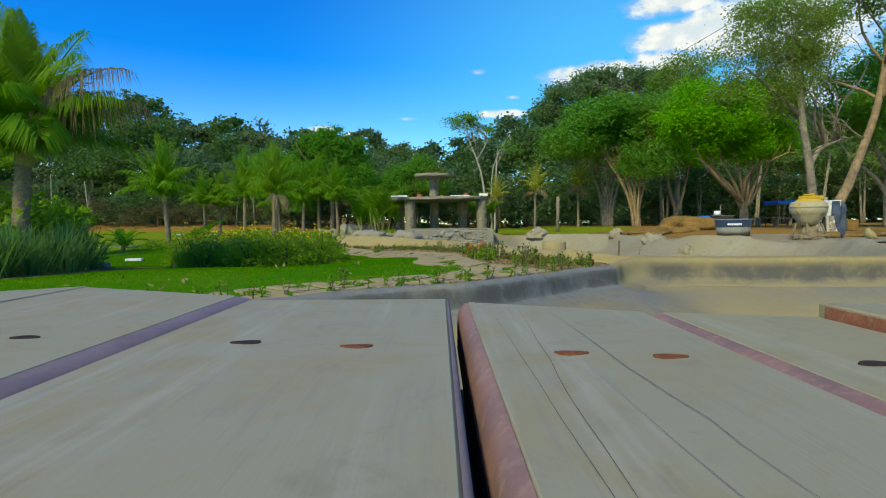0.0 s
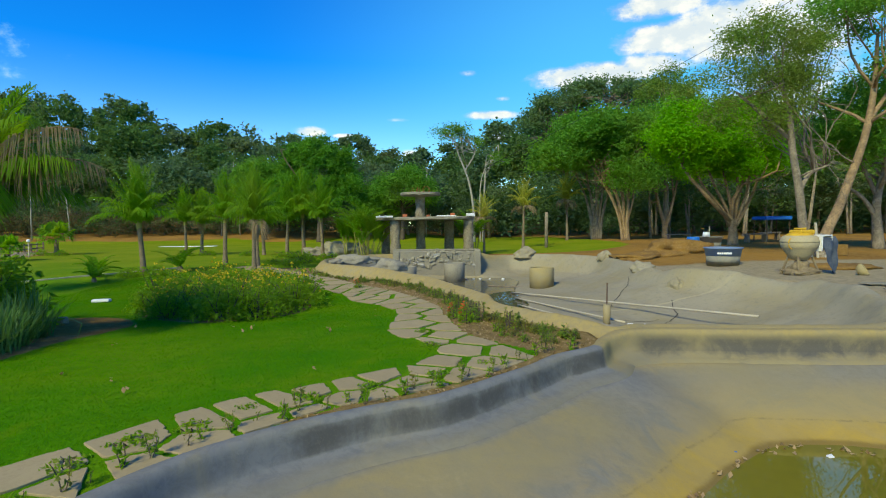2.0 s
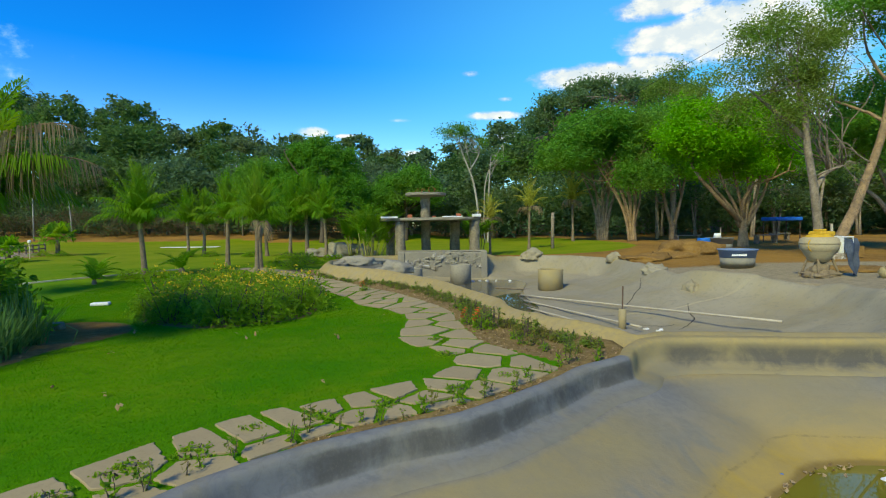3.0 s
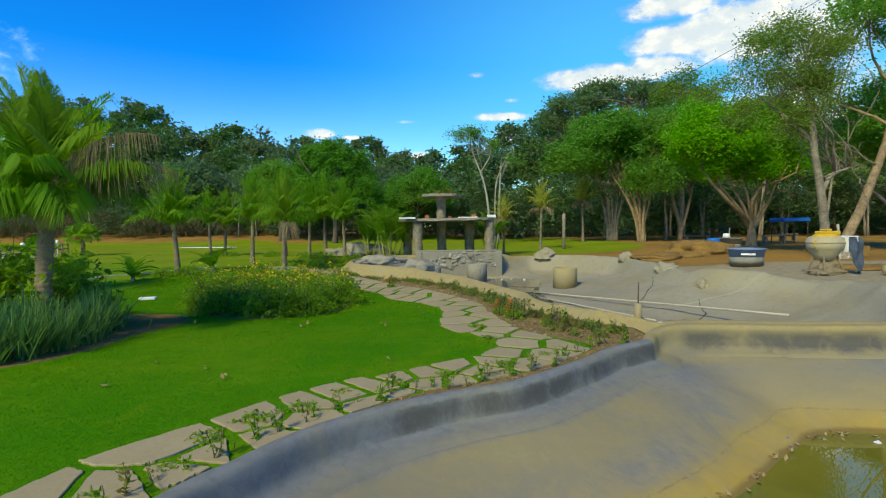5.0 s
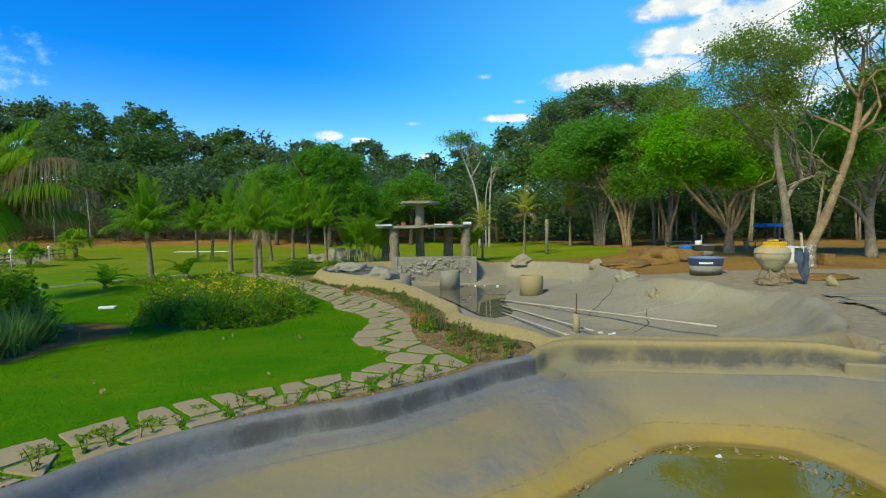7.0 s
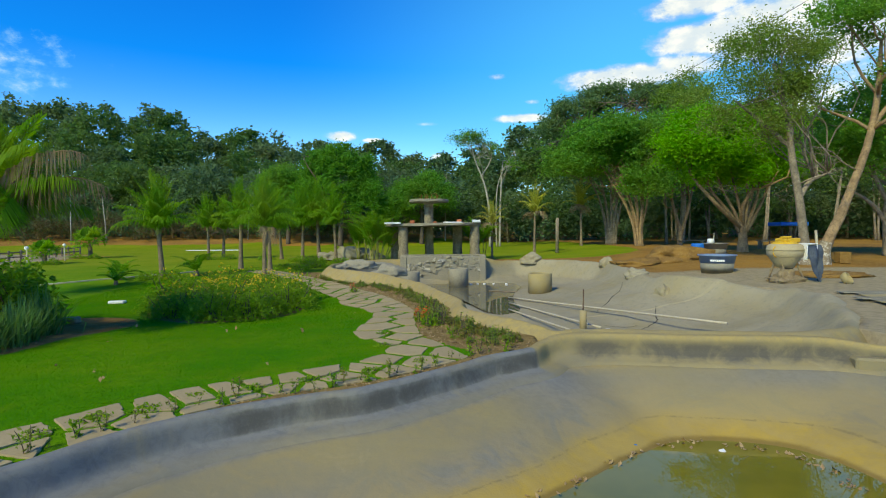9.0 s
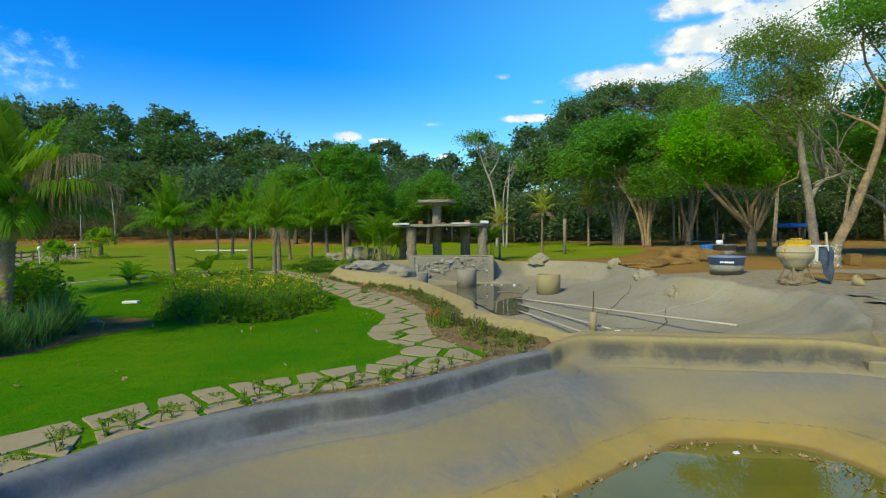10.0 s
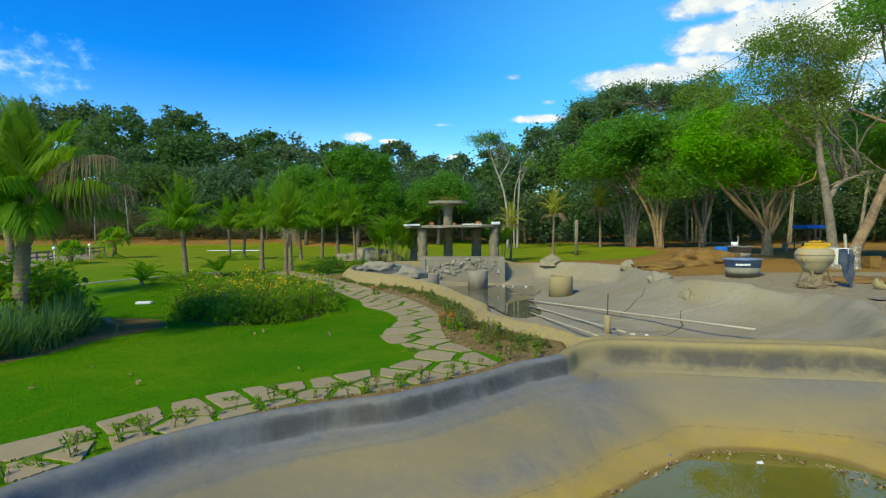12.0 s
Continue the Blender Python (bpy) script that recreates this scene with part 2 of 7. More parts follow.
M_GROUND, M_CEMENT = ground_material(), cement_material()
M_WATER = water_material("green_water", (0.190, 0.160, 0.020), (0.150, 0.135, 0.018))
M_WATER2 = water_material("dark_water", (0.15, 0.13, 0.075), (0.11, 0.10, 0.06))
M_BOARD = plank_material()
M_BOARD_EDGE = surface("board_edge", (0.30, 0.11, 0.055), (0.20, 0.07, 0.04), (0.36, 0.20, 0.12), 20, 200, 0.8, 0.3, 0.002)
M_BOARD_WORN = surface("worn_board_edge", (0.27, 0.145, 0.115), (0.19, 0.115, 0.105), (0.36, 0.22, 0.17), 26, 160, 0.65, 0.3, 0.001, spec=0.3)
# mauve wood tone with the skylight on the rounding put into it
M_BOARD_SKYLIT = surface("skylit_board_bevel", (0.205, 0.148, 0.145), (0.165, 0.118, 0.120), (0.25, 0.165, 0.135), 14, 160, 0.55, 0.2, 0.001, spec=0.4)
M_SPLIT = surface("drying_crack", (0.13, 0.12, 0.11), (0.10, 0.095, 0.09), (0.16, 0.15, 0.13), 30, 200, 0.9, 0.2, 0.001)
M_HOLE_DARK = surface("dark_screw_hole", (0.045, 0.030, 0.025), (0.03, 0.022, 0.02), (0.08, 0.05, 0.035), 60, 400, 0.8, 0.2, 0.001)
M_HOLE = surface("screw_hole", (0.20, 0.07, 0.030), (0.12, 0.045, 0.022), (0.26, 0.11, 0.05), 60, 400, 0.8, 0.2, 0.001)
M_SLAB = surface("flagstone", (0.375, 0.290, 0.155), (0.345, 0.266, 0.142), (0.28, 0.212, 0.116), 3.4, 34, 0.9, 0.12, 0.002, per_object=0.5)
M_ROCK = surface("grey_rock", (0.42, 0.39, 0.33), (0.34, 0.315, 0.265), (0.23, 0.21, 0.175), 2.2, 22, 0.9, 0.7, 0.03, per_object=0.4)
M_CAST = surface("rough_cast_rock", (0.31, 0.275, 0.20), (0.26, 0.235, 0.18), (0.19, 0.165, 0.125), 1.6, 18, 0.9, 0.6, 0.03, per_object=0.3)
M_STONE_COL = surface("column_stone", (0.29, 0.245, 0.165), (0.20, 0.168, 0.115), (0.115, 0.096, 0.068), 5, 16, 0.9, 1.0, 0.05)
M_SLABTOP = surface("concrete_slab", (0.28, 0.248, 0.178), (0.22, 0.195, 0.14), (0.15, 0.132, 0.098), 2, 30, 0.85, 0.4, 0.01)
M_RING = surface("concrete_pipe", (0.33, 0.27, 0.145), (0.36, 0.28, 0.12), (0.23, 0.19, 0.12), 2.5, 45, 0.88, 0.4, 0.008)
M_PVC = surface("white_plastic_pipe", (0.50, 0.44, 0.33), (0.44, 0.38, 0.27), (0.36, 0.30, 0.20), 4, 60, 0.5, 0.1, 0.002)
M_BRICK = surface("red_brick", (0.42, 0.13, 0.06), (0.36, 0.10, 0.05), (0.50, 0.22, 0.12), 8, 80, 0.9, 0.4, 0.004)
M_WHITE = surface("white_paint", (0.78, 0.77, 0.74), (0.70, 0.69, 0.66), (0.56, 0.55, 0.52), 4, 60, 0.7, 0.2, 0.003)
M_BARK = surface("pale_bark", (0.31, 0.25, 0.175), (0.19, 0.155, 0.11), (0.095, 0.078, 0.056), 3.4, 15, 0.92, 1.0, 0.05)
M_BARK_DARK = surface("dark_bark", (0.13, 0.10, 0.075), (0.09, 0.07, 0.05), (0.05, 0.04, 0.03), 3, 28, 0.92, 0.8, 0.02)
M_BARK_RED = surface("tan_bark", (0.345, 0.238, 0.132), (0.235, 0.160, 0.092), (0.105, 0.078, 0.052), 3.4, 15, 0.9, 1.0, 0.05)
M_BARK_WHITE = surface("whitish_bark", (0.37, 0.34, 0.285), (0.29, 0.265, 0.215), (0.18, 0.16, 0.13), 2.5, 24, 0.9, 0.5, 0.015)
M_PALM_TRUNK = surface("palm_trunk", (0.24, 0.185, 0.12), (0.17, 0.13, 0.085), (0.09, 0.07, 0.05), 5, 30, 0.92, 0.7, 0.015)
M_FROND = foliage("palm_leaf", (0.110, 0.262, 0.013), (0.192, 0.370, 0.020), (0.240, 0.342, 0.033), 0.55, 0.9, 0.55, 0.10)
M_FROND_YELLOW = foliage("yellowing_palm_leaf", (0.36, 0.42, 0.05), (0.46, 0.44, 0.08), (0.44, 0.36, 0.10), 0.5, 0.9)
M_FROND_DRY = foliage("dry_palm_leaf", (0.27, 0.195, 0.11), (0.19, 0.135, 0.075), (0.34, 0.265, 0.16), 0.25, 1.6, 0.7, 0.05)
M_RACHIS = surface("palm_rib", (0.22, 0.24, 0.06), (0.28, 0.24, 0.08), (0.16, 0.14, 0.05), 6, 50, 0.6, 0.1, 0.003)
M_LEAF_DARK = foliage("dark_forest_leaf", (0.150, 0.270, 0.090), (0.228, 0.372, 0.108), (0.252, 0.342, 0.108), 0.58, 0.12)
M_LEAF_MID = foliage("forest_leaf", (0.120, 0.295, 0.042), (0.188, 0.392, 0.054), (0.205, 0.345, 0.058), 0.55, 0.2)
M_LEAF_BRIGHT = foliage("bright_leaf", (0.187, 0.440, 0.013), (0.264, 0.550, 0.022), (0.143, 0.374, 0.015), 0.55, 0.35)
M_LEAF_OLIVE = foliage("olive_leaf", (0.150, 0.265, 0.045), (0.225, 0.350, 0.060), (0.265, 0.315, 0.090), 0.5, 0.5)
M_LEAF_ROUND = foliage("broad_leaf", (0.11, 0.28, 0.030), (0.165, 0.37, 0.040), (0.085, 0.22, 0.026), 0.5, 0.4)
M_SHRUB = foliage("shrub_leaf", (0.180, 0.315, 0.018), (0.285, 0.420, 0.026), (0.140, 0.265, 0.016), 0.55, 1.2)
M_SEEDLING = foliage("young_leaf", (0.13, 0.215, 0.026), (0.205, 0.270, 0.040), (0.225, 0.150, 0.045), 0.45, 3.0)
M_STRAP = foliage("strap_leaf", (0.085, 0.185, 0.058), (0.135, 0.245, 0.075), (0.115, 0.22, 0.085), 0.45, 1.5, 0.5)
M_TURF = foliage("turf_blade", (0.056, 0.210, 0.002), (0.100, 0.275, 0.003), (0.138, 0.255, 0.004), 0.5, 0.9, 0.7, 0.04)
M_YELLOW_FLOWER = foliage("yellow_flower", (0.70, 0.52, 0.03), (0.75, 0.45, 0.02), (0.65, 0.55, 0.06), 0.3, 2.0)
M_RED_FLOWER = foliage("orange_flower", (0.75, 0.12, 0.03), (0.65, 0.07, 0.03), (0.8, 0.22, 0.05), 0.3, 2.0)
# wood leaf: distance haze and lifted shade are put into its blued colour
M_LEAF_WOOD_HAZED = foliage("hazed_wood_leaf", (0.092, 0.170, 0.094), (0.142, 0.230, 0.110), (0.168, 0.215, 0.102), 0.5, 0.12)
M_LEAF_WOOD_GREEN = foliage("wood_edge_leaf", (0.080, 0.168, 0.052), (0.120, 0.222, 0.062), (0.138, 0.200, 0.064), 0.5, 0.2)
M_BRUSH = foliage("dry_brush_leaf", (0.16, 0.125, 0.060), (0.11, 0.115, 0.050), (0.19, 0.15, 0.085), 0.35, 0.25)
M_LEAF_CROWN = foliage("umbrella_crown_leaf", (0.104, 0.196, 0.098), (0.162, 0.272, 0.116), (0.178, 0.252, 0.120), 0.5, 0.3)
M_CRUST = surface("cement_crust", (0.27, 0.21, 0.125), (0.20, 0.15, 0.09), (0.13, 0.095, 0.06), 5, 24, 0.95, 0.9, 0.03)
M_DIRT_HEAP = surface("orange_dirt", (0.255, 0.145, 0.040), (0.185, 0.105, 0.034), (0.30, 0.195, 0.080), 2.4, 14, 0.95, 1.0, 0.08)
M_LITTER = foliage("dry_leaf", (0.33, 0.22, 0.11), (0.42, 0.30, 0.16), (0.25, 0.15, 0.07), 0.15, 2.0, 0.8)
M_TANK_BLUE = surface("blue_tank_plastic", (0.135, 0.195, 0.33), (0.155, 0.210, 0.32), (0.21, 0.215, 0.22), 2, 30, 0.55, 0.15, 0.004)
M_TANK_DUST = surface("dusty_tank_plastic", (0.24, 0.22, 0.17), (0.20, 0.19, 0.155), (0.30, 0.26, 0.18), 3, 30, 0.8, 0.2, 0.004)
M_BLUE = surface("bright_blue_plastic", (0.02, 0.14, 0.48), (0.015, 0.11, 0.40), (0.05, 0.18, 0.50), 4, 40, 0.4, 0.1, 0.002)
M_MIX_GREY = surface("mixer_drum_paint", (0.38, 0.32, 0.20), (0.42, 0.34, 0.19), (0.26, 0.22, 0.14), 3, 30, 0.75, 0.4, 0.006)
M_MIX_YELLOW = surface("yellow_paint", (0.62, 0.38, 0.03), (0.55, 0.33, 0.03), (0.40, 0.26, 0.07), 4, 40, 0.6, 0.2, 0.004)
M_TARP = surface("dark_blue_sheet", (0.045, 0.06, 0.095), (0.075, 0.09, 0.12), (0.03, 0.035, 0.05), 5, 30, 0.6, 0.5, 0.02)
M_IRON = surface("rusty_iron", (0.14, 0.09, 0.06), (0.10, 0.07, 0.055), (0.22, 0.12, 0.06), 10, 60, 0.75, 0.4, 0.003, metal=0.3)
M_REBAR = surface("rust_rebar", (0.30, 0.10, 0.04), (0.22, 0.07, 0.03), (0.36, 0.15, 0.07), 10, 60, 0.8, 0.3, 0.002, metal=0.2)
M_DARK = surface("dark_crack", (0.05, 0.045, 0.04), (0.035, 0.03, 0.03), (0.08, 0.07, 0.06), 10, 60, 0.95, 0.2, 0.003)
M_WOOD = surface("grey_timber", (0.26, 0.20, 0.14), (0.19, 0.15, 0.11), (0.12, 0.09, 0.07), 4, 40, 0.9, 0.5, 0.006)
M_LIMEWASH = surface("limewash", (0.24, 0.19, 0.13), (0.18, 0.14, 0.09), (0.85, 0.82, 0.74), 4, 11, 0.9, 0.5, 0.01)
M_LAMP = surface("lamp_globe_plastic", (0.85, 0.83, 0.78), (0.82, 0.80, 0.75), (0.75, 0.72, 0.66), 5, 50, 0.35, 0.05, 0.001)
M_WIRE = surface("black_cable", (0.03, 0.03, 0.03), (0.04, 0.04, 0.04), (0.02, 0.02, 0.02), 5, 50, 0.6, 0.1, 0.001)
M_FARWALL = surface("distant_plaster", (0.34, 0.27, 0.19), (0.28, 0.22, 0.16), (0.22, 0.17, 0.13), 0.6, 8, 0.9, 0.2, 0.01)

# ---- mesh tools ----
def mesh_from(name, verts, faces, smooth=False):
    """A mesh from arrays; all faces of one array have the same number of corners."""
    me = bpy.data.meshes.new(name)
    groups = faces if isinstance(faces, list) else [faces]
    groups = [np.asarray(f, dtype=np.int32) for f in groups if len(f)]
    v = np.asarray(verts, dtype=np.float32)
    me.vertices.add(len(v))
    me.vertices.foreach_set("co", v.ravel())
    loops = np.concatenate([f.ravel() for f in groups])
    sizes = np.concatenate([np.full(len(f), f.shape[1], dtype=np.int32) for f in groups])
    me.loops.add(len(loops))
    me.loops.foreach_set("vertex_index", loops)
    me.polygons.add(len(sizes))
    me.polygons.foreach_set("loop_start", np.concatenate([[0], np.cumsum(sizes)[:-1]]).astype(np.int32))
    me.polygons.foreach_set("use_smooth", np.full(len(sizes), bool(smooth), dtype=bool))
    me.update(calc_edges=True)
    return me


def thing(name, me, mat, label="", category="", group="", kind="", at=None):
    if me is not None and mat is not None:
        me.materials.append(mat)
    ob = new(name, me)
    if at is not None:
        ob.matrix_world = at if isinstance(at, Matrix) else Matrix.Translation(at)
    return tagged(ob, label, category, group, kind)


def part(name, me, mat, parent, label="", at=None, kind=""):
    """One mesh under a thing or under a part; at: its pose within the parent."""
    if mat is not None and not me.materials:
        me.materials.append(mat)
    ob = new(name, me)
    ob.parent = parent
    if at is not None:
        ob.matrix_local = at if isinstance(at, Matrix) else Matrix.Translation(at)
    return tagged(ob, label, kind=kind)


def join(*pieces):
    """Pieces (verts, list of face arrays) put into one."""
    verts, by_size, n = [], {}, 0
    for v, fs in pieces:
        for f in fs if isinstance(fs, list) else [fs]:
            f = np.asarray(f, dtype=np.int32)
            if len(f):
                by_size.setdefault(f.shape[1], []).append(f + n)
        verts.append(np.asarray(v, dtype=float))
        n += len(v)
    return np.concatenate(verts), [np.concatenate(f) for f in by_size.values()]


def tube(points, radii, sides=8, cap=True):
    """A tapered round bar along points."""
    p = np.asarray(points, dtype=float)
    n = len(p)
    r = np.full(n, radii) if np.isscalar(radii) else np.asarray(radii, dtype=float)
    tang = np.gradient(p, axis=0)
    tang /= np.linalg.norm(tang, axis=1)[:, None] + 1e-9
    ref = np.array([0.0, 0.0, 1.0]) if abs(tang[0][2]) < 0.9 else np.array([1.0, 0.0, 0.0])
    u = np.cross(tang, ref)
    u /= np.linalg.norm(u, axis=1)[:, None] + 1e-9
    w = np.cross(tang, u)
    a = np.linspace(0, 2 * np.pi, sides, endpoint=False)
    v = p[:, None] + r[:, None, None] * (np.cos(a)[None, :, None] * u[:, None] + np.sin(a)[None, :, None] * w[:, None])
    i, j = np.meshgrid(np.arange(n - 1), np.arange(sides), indexing="ij")
    k = (j + 1) % sides
    f = np.stack([i * sides + j, i * sides + k, (i + 1) * sides + k, (i + 1) * sides + j], -1).reshape(-1, 4)
    fs = [f]
    if cap:
        fs.append(np.array([np.arange(sides)[::-1], (n - 1) * sides + np.arange(sides)]))
    return v.reshape(-1, 3), fs


def lathe(profile, sides=28, closed=False):
    """Turn (radius, height) pairs round z."""
    pr = np.asarray(profile, dtype=float)
    n = len(pr)
    a = np.linspace(0, 2 * np.pi, sides, endpoint=False)
    v = np.stack([pr[:, None, 0] * np.cos(a), pr[:, None, 0] * np.sin(a), np.repeat(pr[:, 1:], sides, 1)], -1).reshape(-1, 3)
    last = n if closed else n - 1
    i, j = np.meshgrid(np.arange(last), np.arange(sides), indexing="ij")
    k, i2 = (j + 1) % sides, (i + 1) % n
    return v, [np.stack([i * sides + j, i * sides + k, i2 * sides + k, i2 * sides + j], -1).reshape(-1, 4)]


def block(sx, sy, sz, bevel=0.01, rough=0.0, rng=None, base=True):
    """A box with chamfered edges, standing on z = 0 (or centred), its corners shaken by rough."""
    bm = bmesh.new()
    bmesh.ops.create_cube(bm, size=1.0)
    for v in bm.verts:
        v.co = Vector((v.co.x * sx, v.co.y * sy, (v.co.z + (0.5 if base else 0)) * sz))
        if rough and rng is not None:
            v.co += Vector(rng.normal(0, rough, 3))
    if bevel:
        bmesh.ops.bevel(bm, geom=bm.edges[:], offset=bevel, segments=1, affect="EDGES")
    bm.verts.index_update()
    v = np.array([tuple(x.co) for x in bm.verts])
    by = {}
    for f in bm.faces:
        by.setdefault(len(f.verts), []).append([x.index for x in f.verts])
    bm.free()
    return v, [np.array(f) for f in by.values()]


def boulder(rx, ry, rz, rng, detail=3, rough=0.22, flat=True):
    """A lumpy stone with an uneven outline."""
    bm = bmesh.new()
    bmesh.ops.create_icosphere(bm, subdivisions=detail, radius=1.0)
    off = Vector(rng.uniform(-50, 50, 3))
    for v in bm.verts:
        d = v.co.normalized()
        k = 1.0 + rough * 1.6 * noise.noise(d * 1.1 + off) + rough * 0.9 * noise.noise(d * 2.7 + off) + rough * 0.4 * noise.noise(d * 6.0 + off)
        v.co = Vector((d.x * rx * k, d.y * ry * k, d.z * rz * k))
        if flat and v.co.z < -0.25 * rz:
            v.co.z = -0.25 * rz
    bm.verts.index_update()
    v = np.array([tuple(x.co) for x in bm.verts])
    f = np.array([[x.index for x in q.verts] for q in bm.faces])
    bm.free()
    return v, [f]


def leaves(centres, sizes, rng, slim=0.45, up=0.35, fold=0.12):
    """Small folded leaves at the centres, turned at random, more or less facing up."""
    c = np.asarray(centres, dtype=float)
    n = len(c)
    s = np.broadcast_to(np.asarray(sizes, dtype=float), (n,))[:, None]
    d = rng.normal(0, 1, (n, 3))
    d[:, 2] *= 0.6
    d /= np.linalg.norm(d, axis=1)[:, None] + 1e-9
    nrm = rng.normal(0, 1, (n, 3))
    nrm[:, 2] = np.abs(nrm[:, 2]) + up * 2
    side = np.cross(d, nrm)
    side /= np.linalg.norm(side, axis=1)[:, None] + 1e-9
    nn = np.cross(side, d)
    a, b = c - d * s * 0.5, c + d * s * 0.5
    m = c - nn * s * fold - d * s * 0.06
    v = np.stack([a, m + side * s * slim * 0.5, b, m - side * s * slim * 0.5], 1).reshape(-1, 3)
    return v, [np.arange(4 * n, dtype=np.int32).reshape(-1, 4)]


def spline(points, n, closed=False):
    """A smooth line through the points (any dimension), n samples at even steps."""
    p = np.asarray(points, dtype=float)
    if closed:
        q = np.concatenate([p[-1:], p, p[:2]])
    else:
        q = np.concatenate([2 * p[:1] - p[1:2], p, 2 * p[-1:] - p[-2:-1]])
    out = []
    for i in range(1, len(q) - 2):
        t = np.linspace(0, 1, 16, endpoint=False)[:, None]
        a, b, c, d = q[i - 1], q[i], q[i + 1], q[i + 2]
        out.append(0.5 * (2 * b + (c - a) * t + (2 * a - 5 * b + 4 * c - d) * t ** 2 + (3 * b - a - 3 * c + d) * t ** 3))
    out = np.concatenate(out + ([out[0][:1]] if closed else [q[-2:-1]]))
    s = np.concatenate([[0], np.cumsum(np.linalg.norm(np.diff(out, axis=0), axis=1))])
    u = np.linspace(0, s[-1], n, endpoint=not closed)
    return np.stack([np.interp(u, s, out[:, k]) for k in range(out.shape[1])], -1)


def inside_distance(x, y, poly):
    """Distance to the outline of a closed polygon: positive inside."""
    x, y = np.asarray(x, dtype=float), np.asarray(y, dtype=float)
    shape = x.shape
    p = np.stack([x.ravel(), y.ravel()], -1)
    best, odd = np.full(len(p), 1e9), np.zeros(len(p), dtype=bool)
    for a, b in zip(poly, np.roll(poly, -1, axis=0)):
        e, w = b - a, p - a
        t = np.clip((w @ e) / (e @ e + 1e-12), 0, 1)
        best = np.minimum(best, np.hypot(w[:, 0] - t * e[0], w[:, 1] - t * e[1]))
        cross = ((a[1] > p[:, 1]) != (b[1] > p[:, 1])) & (p[:, 0] < (b[0] - a[0]) * (p[:, 1] - a[1]) / (b[1] - a[1] + 1e-12) + a[0])
        odd ^= cross
    return np.where(odd, best, -best).reshape(shape)


def step(x):
    x = np.clip(x, 0, 1)
    return x * x * (3 - 2 * x)


def value_noise(x, y):
    xi, yi = np.floor(x), np.floor(y)
    fx, fy = step(x - xi), step(y - yi)

    def corner(a, b):
        h = np.sin(a * 127.1 + b * 311.7) * 43758.5453
        return h - np.floor(h)
    return (corner(xi, yi) * (1 - fx) + corner(xi + 1, yi) * fx) * (1 - fy) + (corner(xi, yi + 1) * (1 - fx) + corner(xi + 1, yi + 1) * fx) * fy


def lumps(x, y, scale, seed=0.0):
    """Uneven ground, about -1 to 1, in four octaves."""
    out, k = 0.0, 1.0
    for o in range(4):
        f = scale * 2.0 ** o
        out = out + k * (value_noise(x * f + 17.3 * seed + 5.1 * o, y * f - 9.7 * seed + 3.7 * o) - 0.5)
        k *= 0.5
    return out * 1.1


def sheet(xs, ys, height, keep=None):
    """A height field over grid lines; keep: which cells stay."""
    gx, gy = np.meshgrid(xs, ys, indexing="ij")
    z = height(gx, gy)
    idx = np.arange(gx.size).reshape(gx.shape)
    f = np.stack([idx[:-1, :-1], idx[1:, :-1], idx[1:, 1:], idx[:-1, 1:]], -1).reshape(-1, 4)
    if keep is not None:
        k = keep(gx, gy)
        f = f[(k[:-1, :-1] | k[1:, :-1] | k[1:, 1:] | k[:-1, 1:]).ravel()]
    used = np.unique(f)
    new_index = np.full(gx.size, -1)
    new_index[used] = np.arange(len(used))
    v = np.stack([gx.ravel(), gy.ravel(), z.ravel()], -1)[used]
    return v, new_index[f]


def point_attribute(me, name, values):
    me.attributes.new(name, "FLOAT_VECTOR", "POINT").data.foreach_set("vector", np.asarray(values, dtype=np.float32).ravel())

# ---- the land: outlines in plan ----
CURB = [(-2.15, 1.9), (-1.98, 2.5), (-1.85, 3.0), (-1.64, 3.35), (-1.42, 3.72), (-1.17, 4.02), (-0.86, 4.29), (-0.55, 4.50), (-0.15, 4.72), (0.28, 4.92), (0.72, 5.28), (1.14, 5.68), (1.62, 6.20), (2.16, 6.60)]
LOWER = spline(CURB + [(2.45, 7.05), (3.0, 7.28), (4.0, 7.22), (5.0, 7.08), (5.8, 7.02), (6.35, 6.85), (7.1, 6.3), (8.0, 5.2), (8.3, 3.8), (7.6, 2.3), (5.6, 1.35), (3.0, 1.05), (0.6, 1.0), (-1.2, 1.1), (-1.95, 1.4)], 260, True)
LEFT_RIM = [(2.62, 7.30), (2.42, 7.62), (2.05, 8.10), (1.58, 8.75), (1.25, 9.5), (1.22, 10.4), (0.72, 12.0), (0.10, 14.0), (-1.15, 16.3), (-2.75, 17.9), (-3.55, 19.3)]
UPPER = spline(LEFT_RIM + [(-3.75, 21.0), (-3.3, 22.9), (-1.9, 24.3), (0.4, 24.7), (2.4, 24.9), (4.0, 25.9), (5.6, 25.3), (6.6, 24.0), (7.4, 22.2), (7.35, 19.6), (7.1, 17.2), (7.35, 15.2), (8.5, 13.6), (8.9, 12.0), (8.3, 10.0), (7.55, 8.5), (6.9, 7.75), (6.0, 7.42), (5.1, 7.45), (4.0, 7.58), (3.1, 7.60)], 320, True)
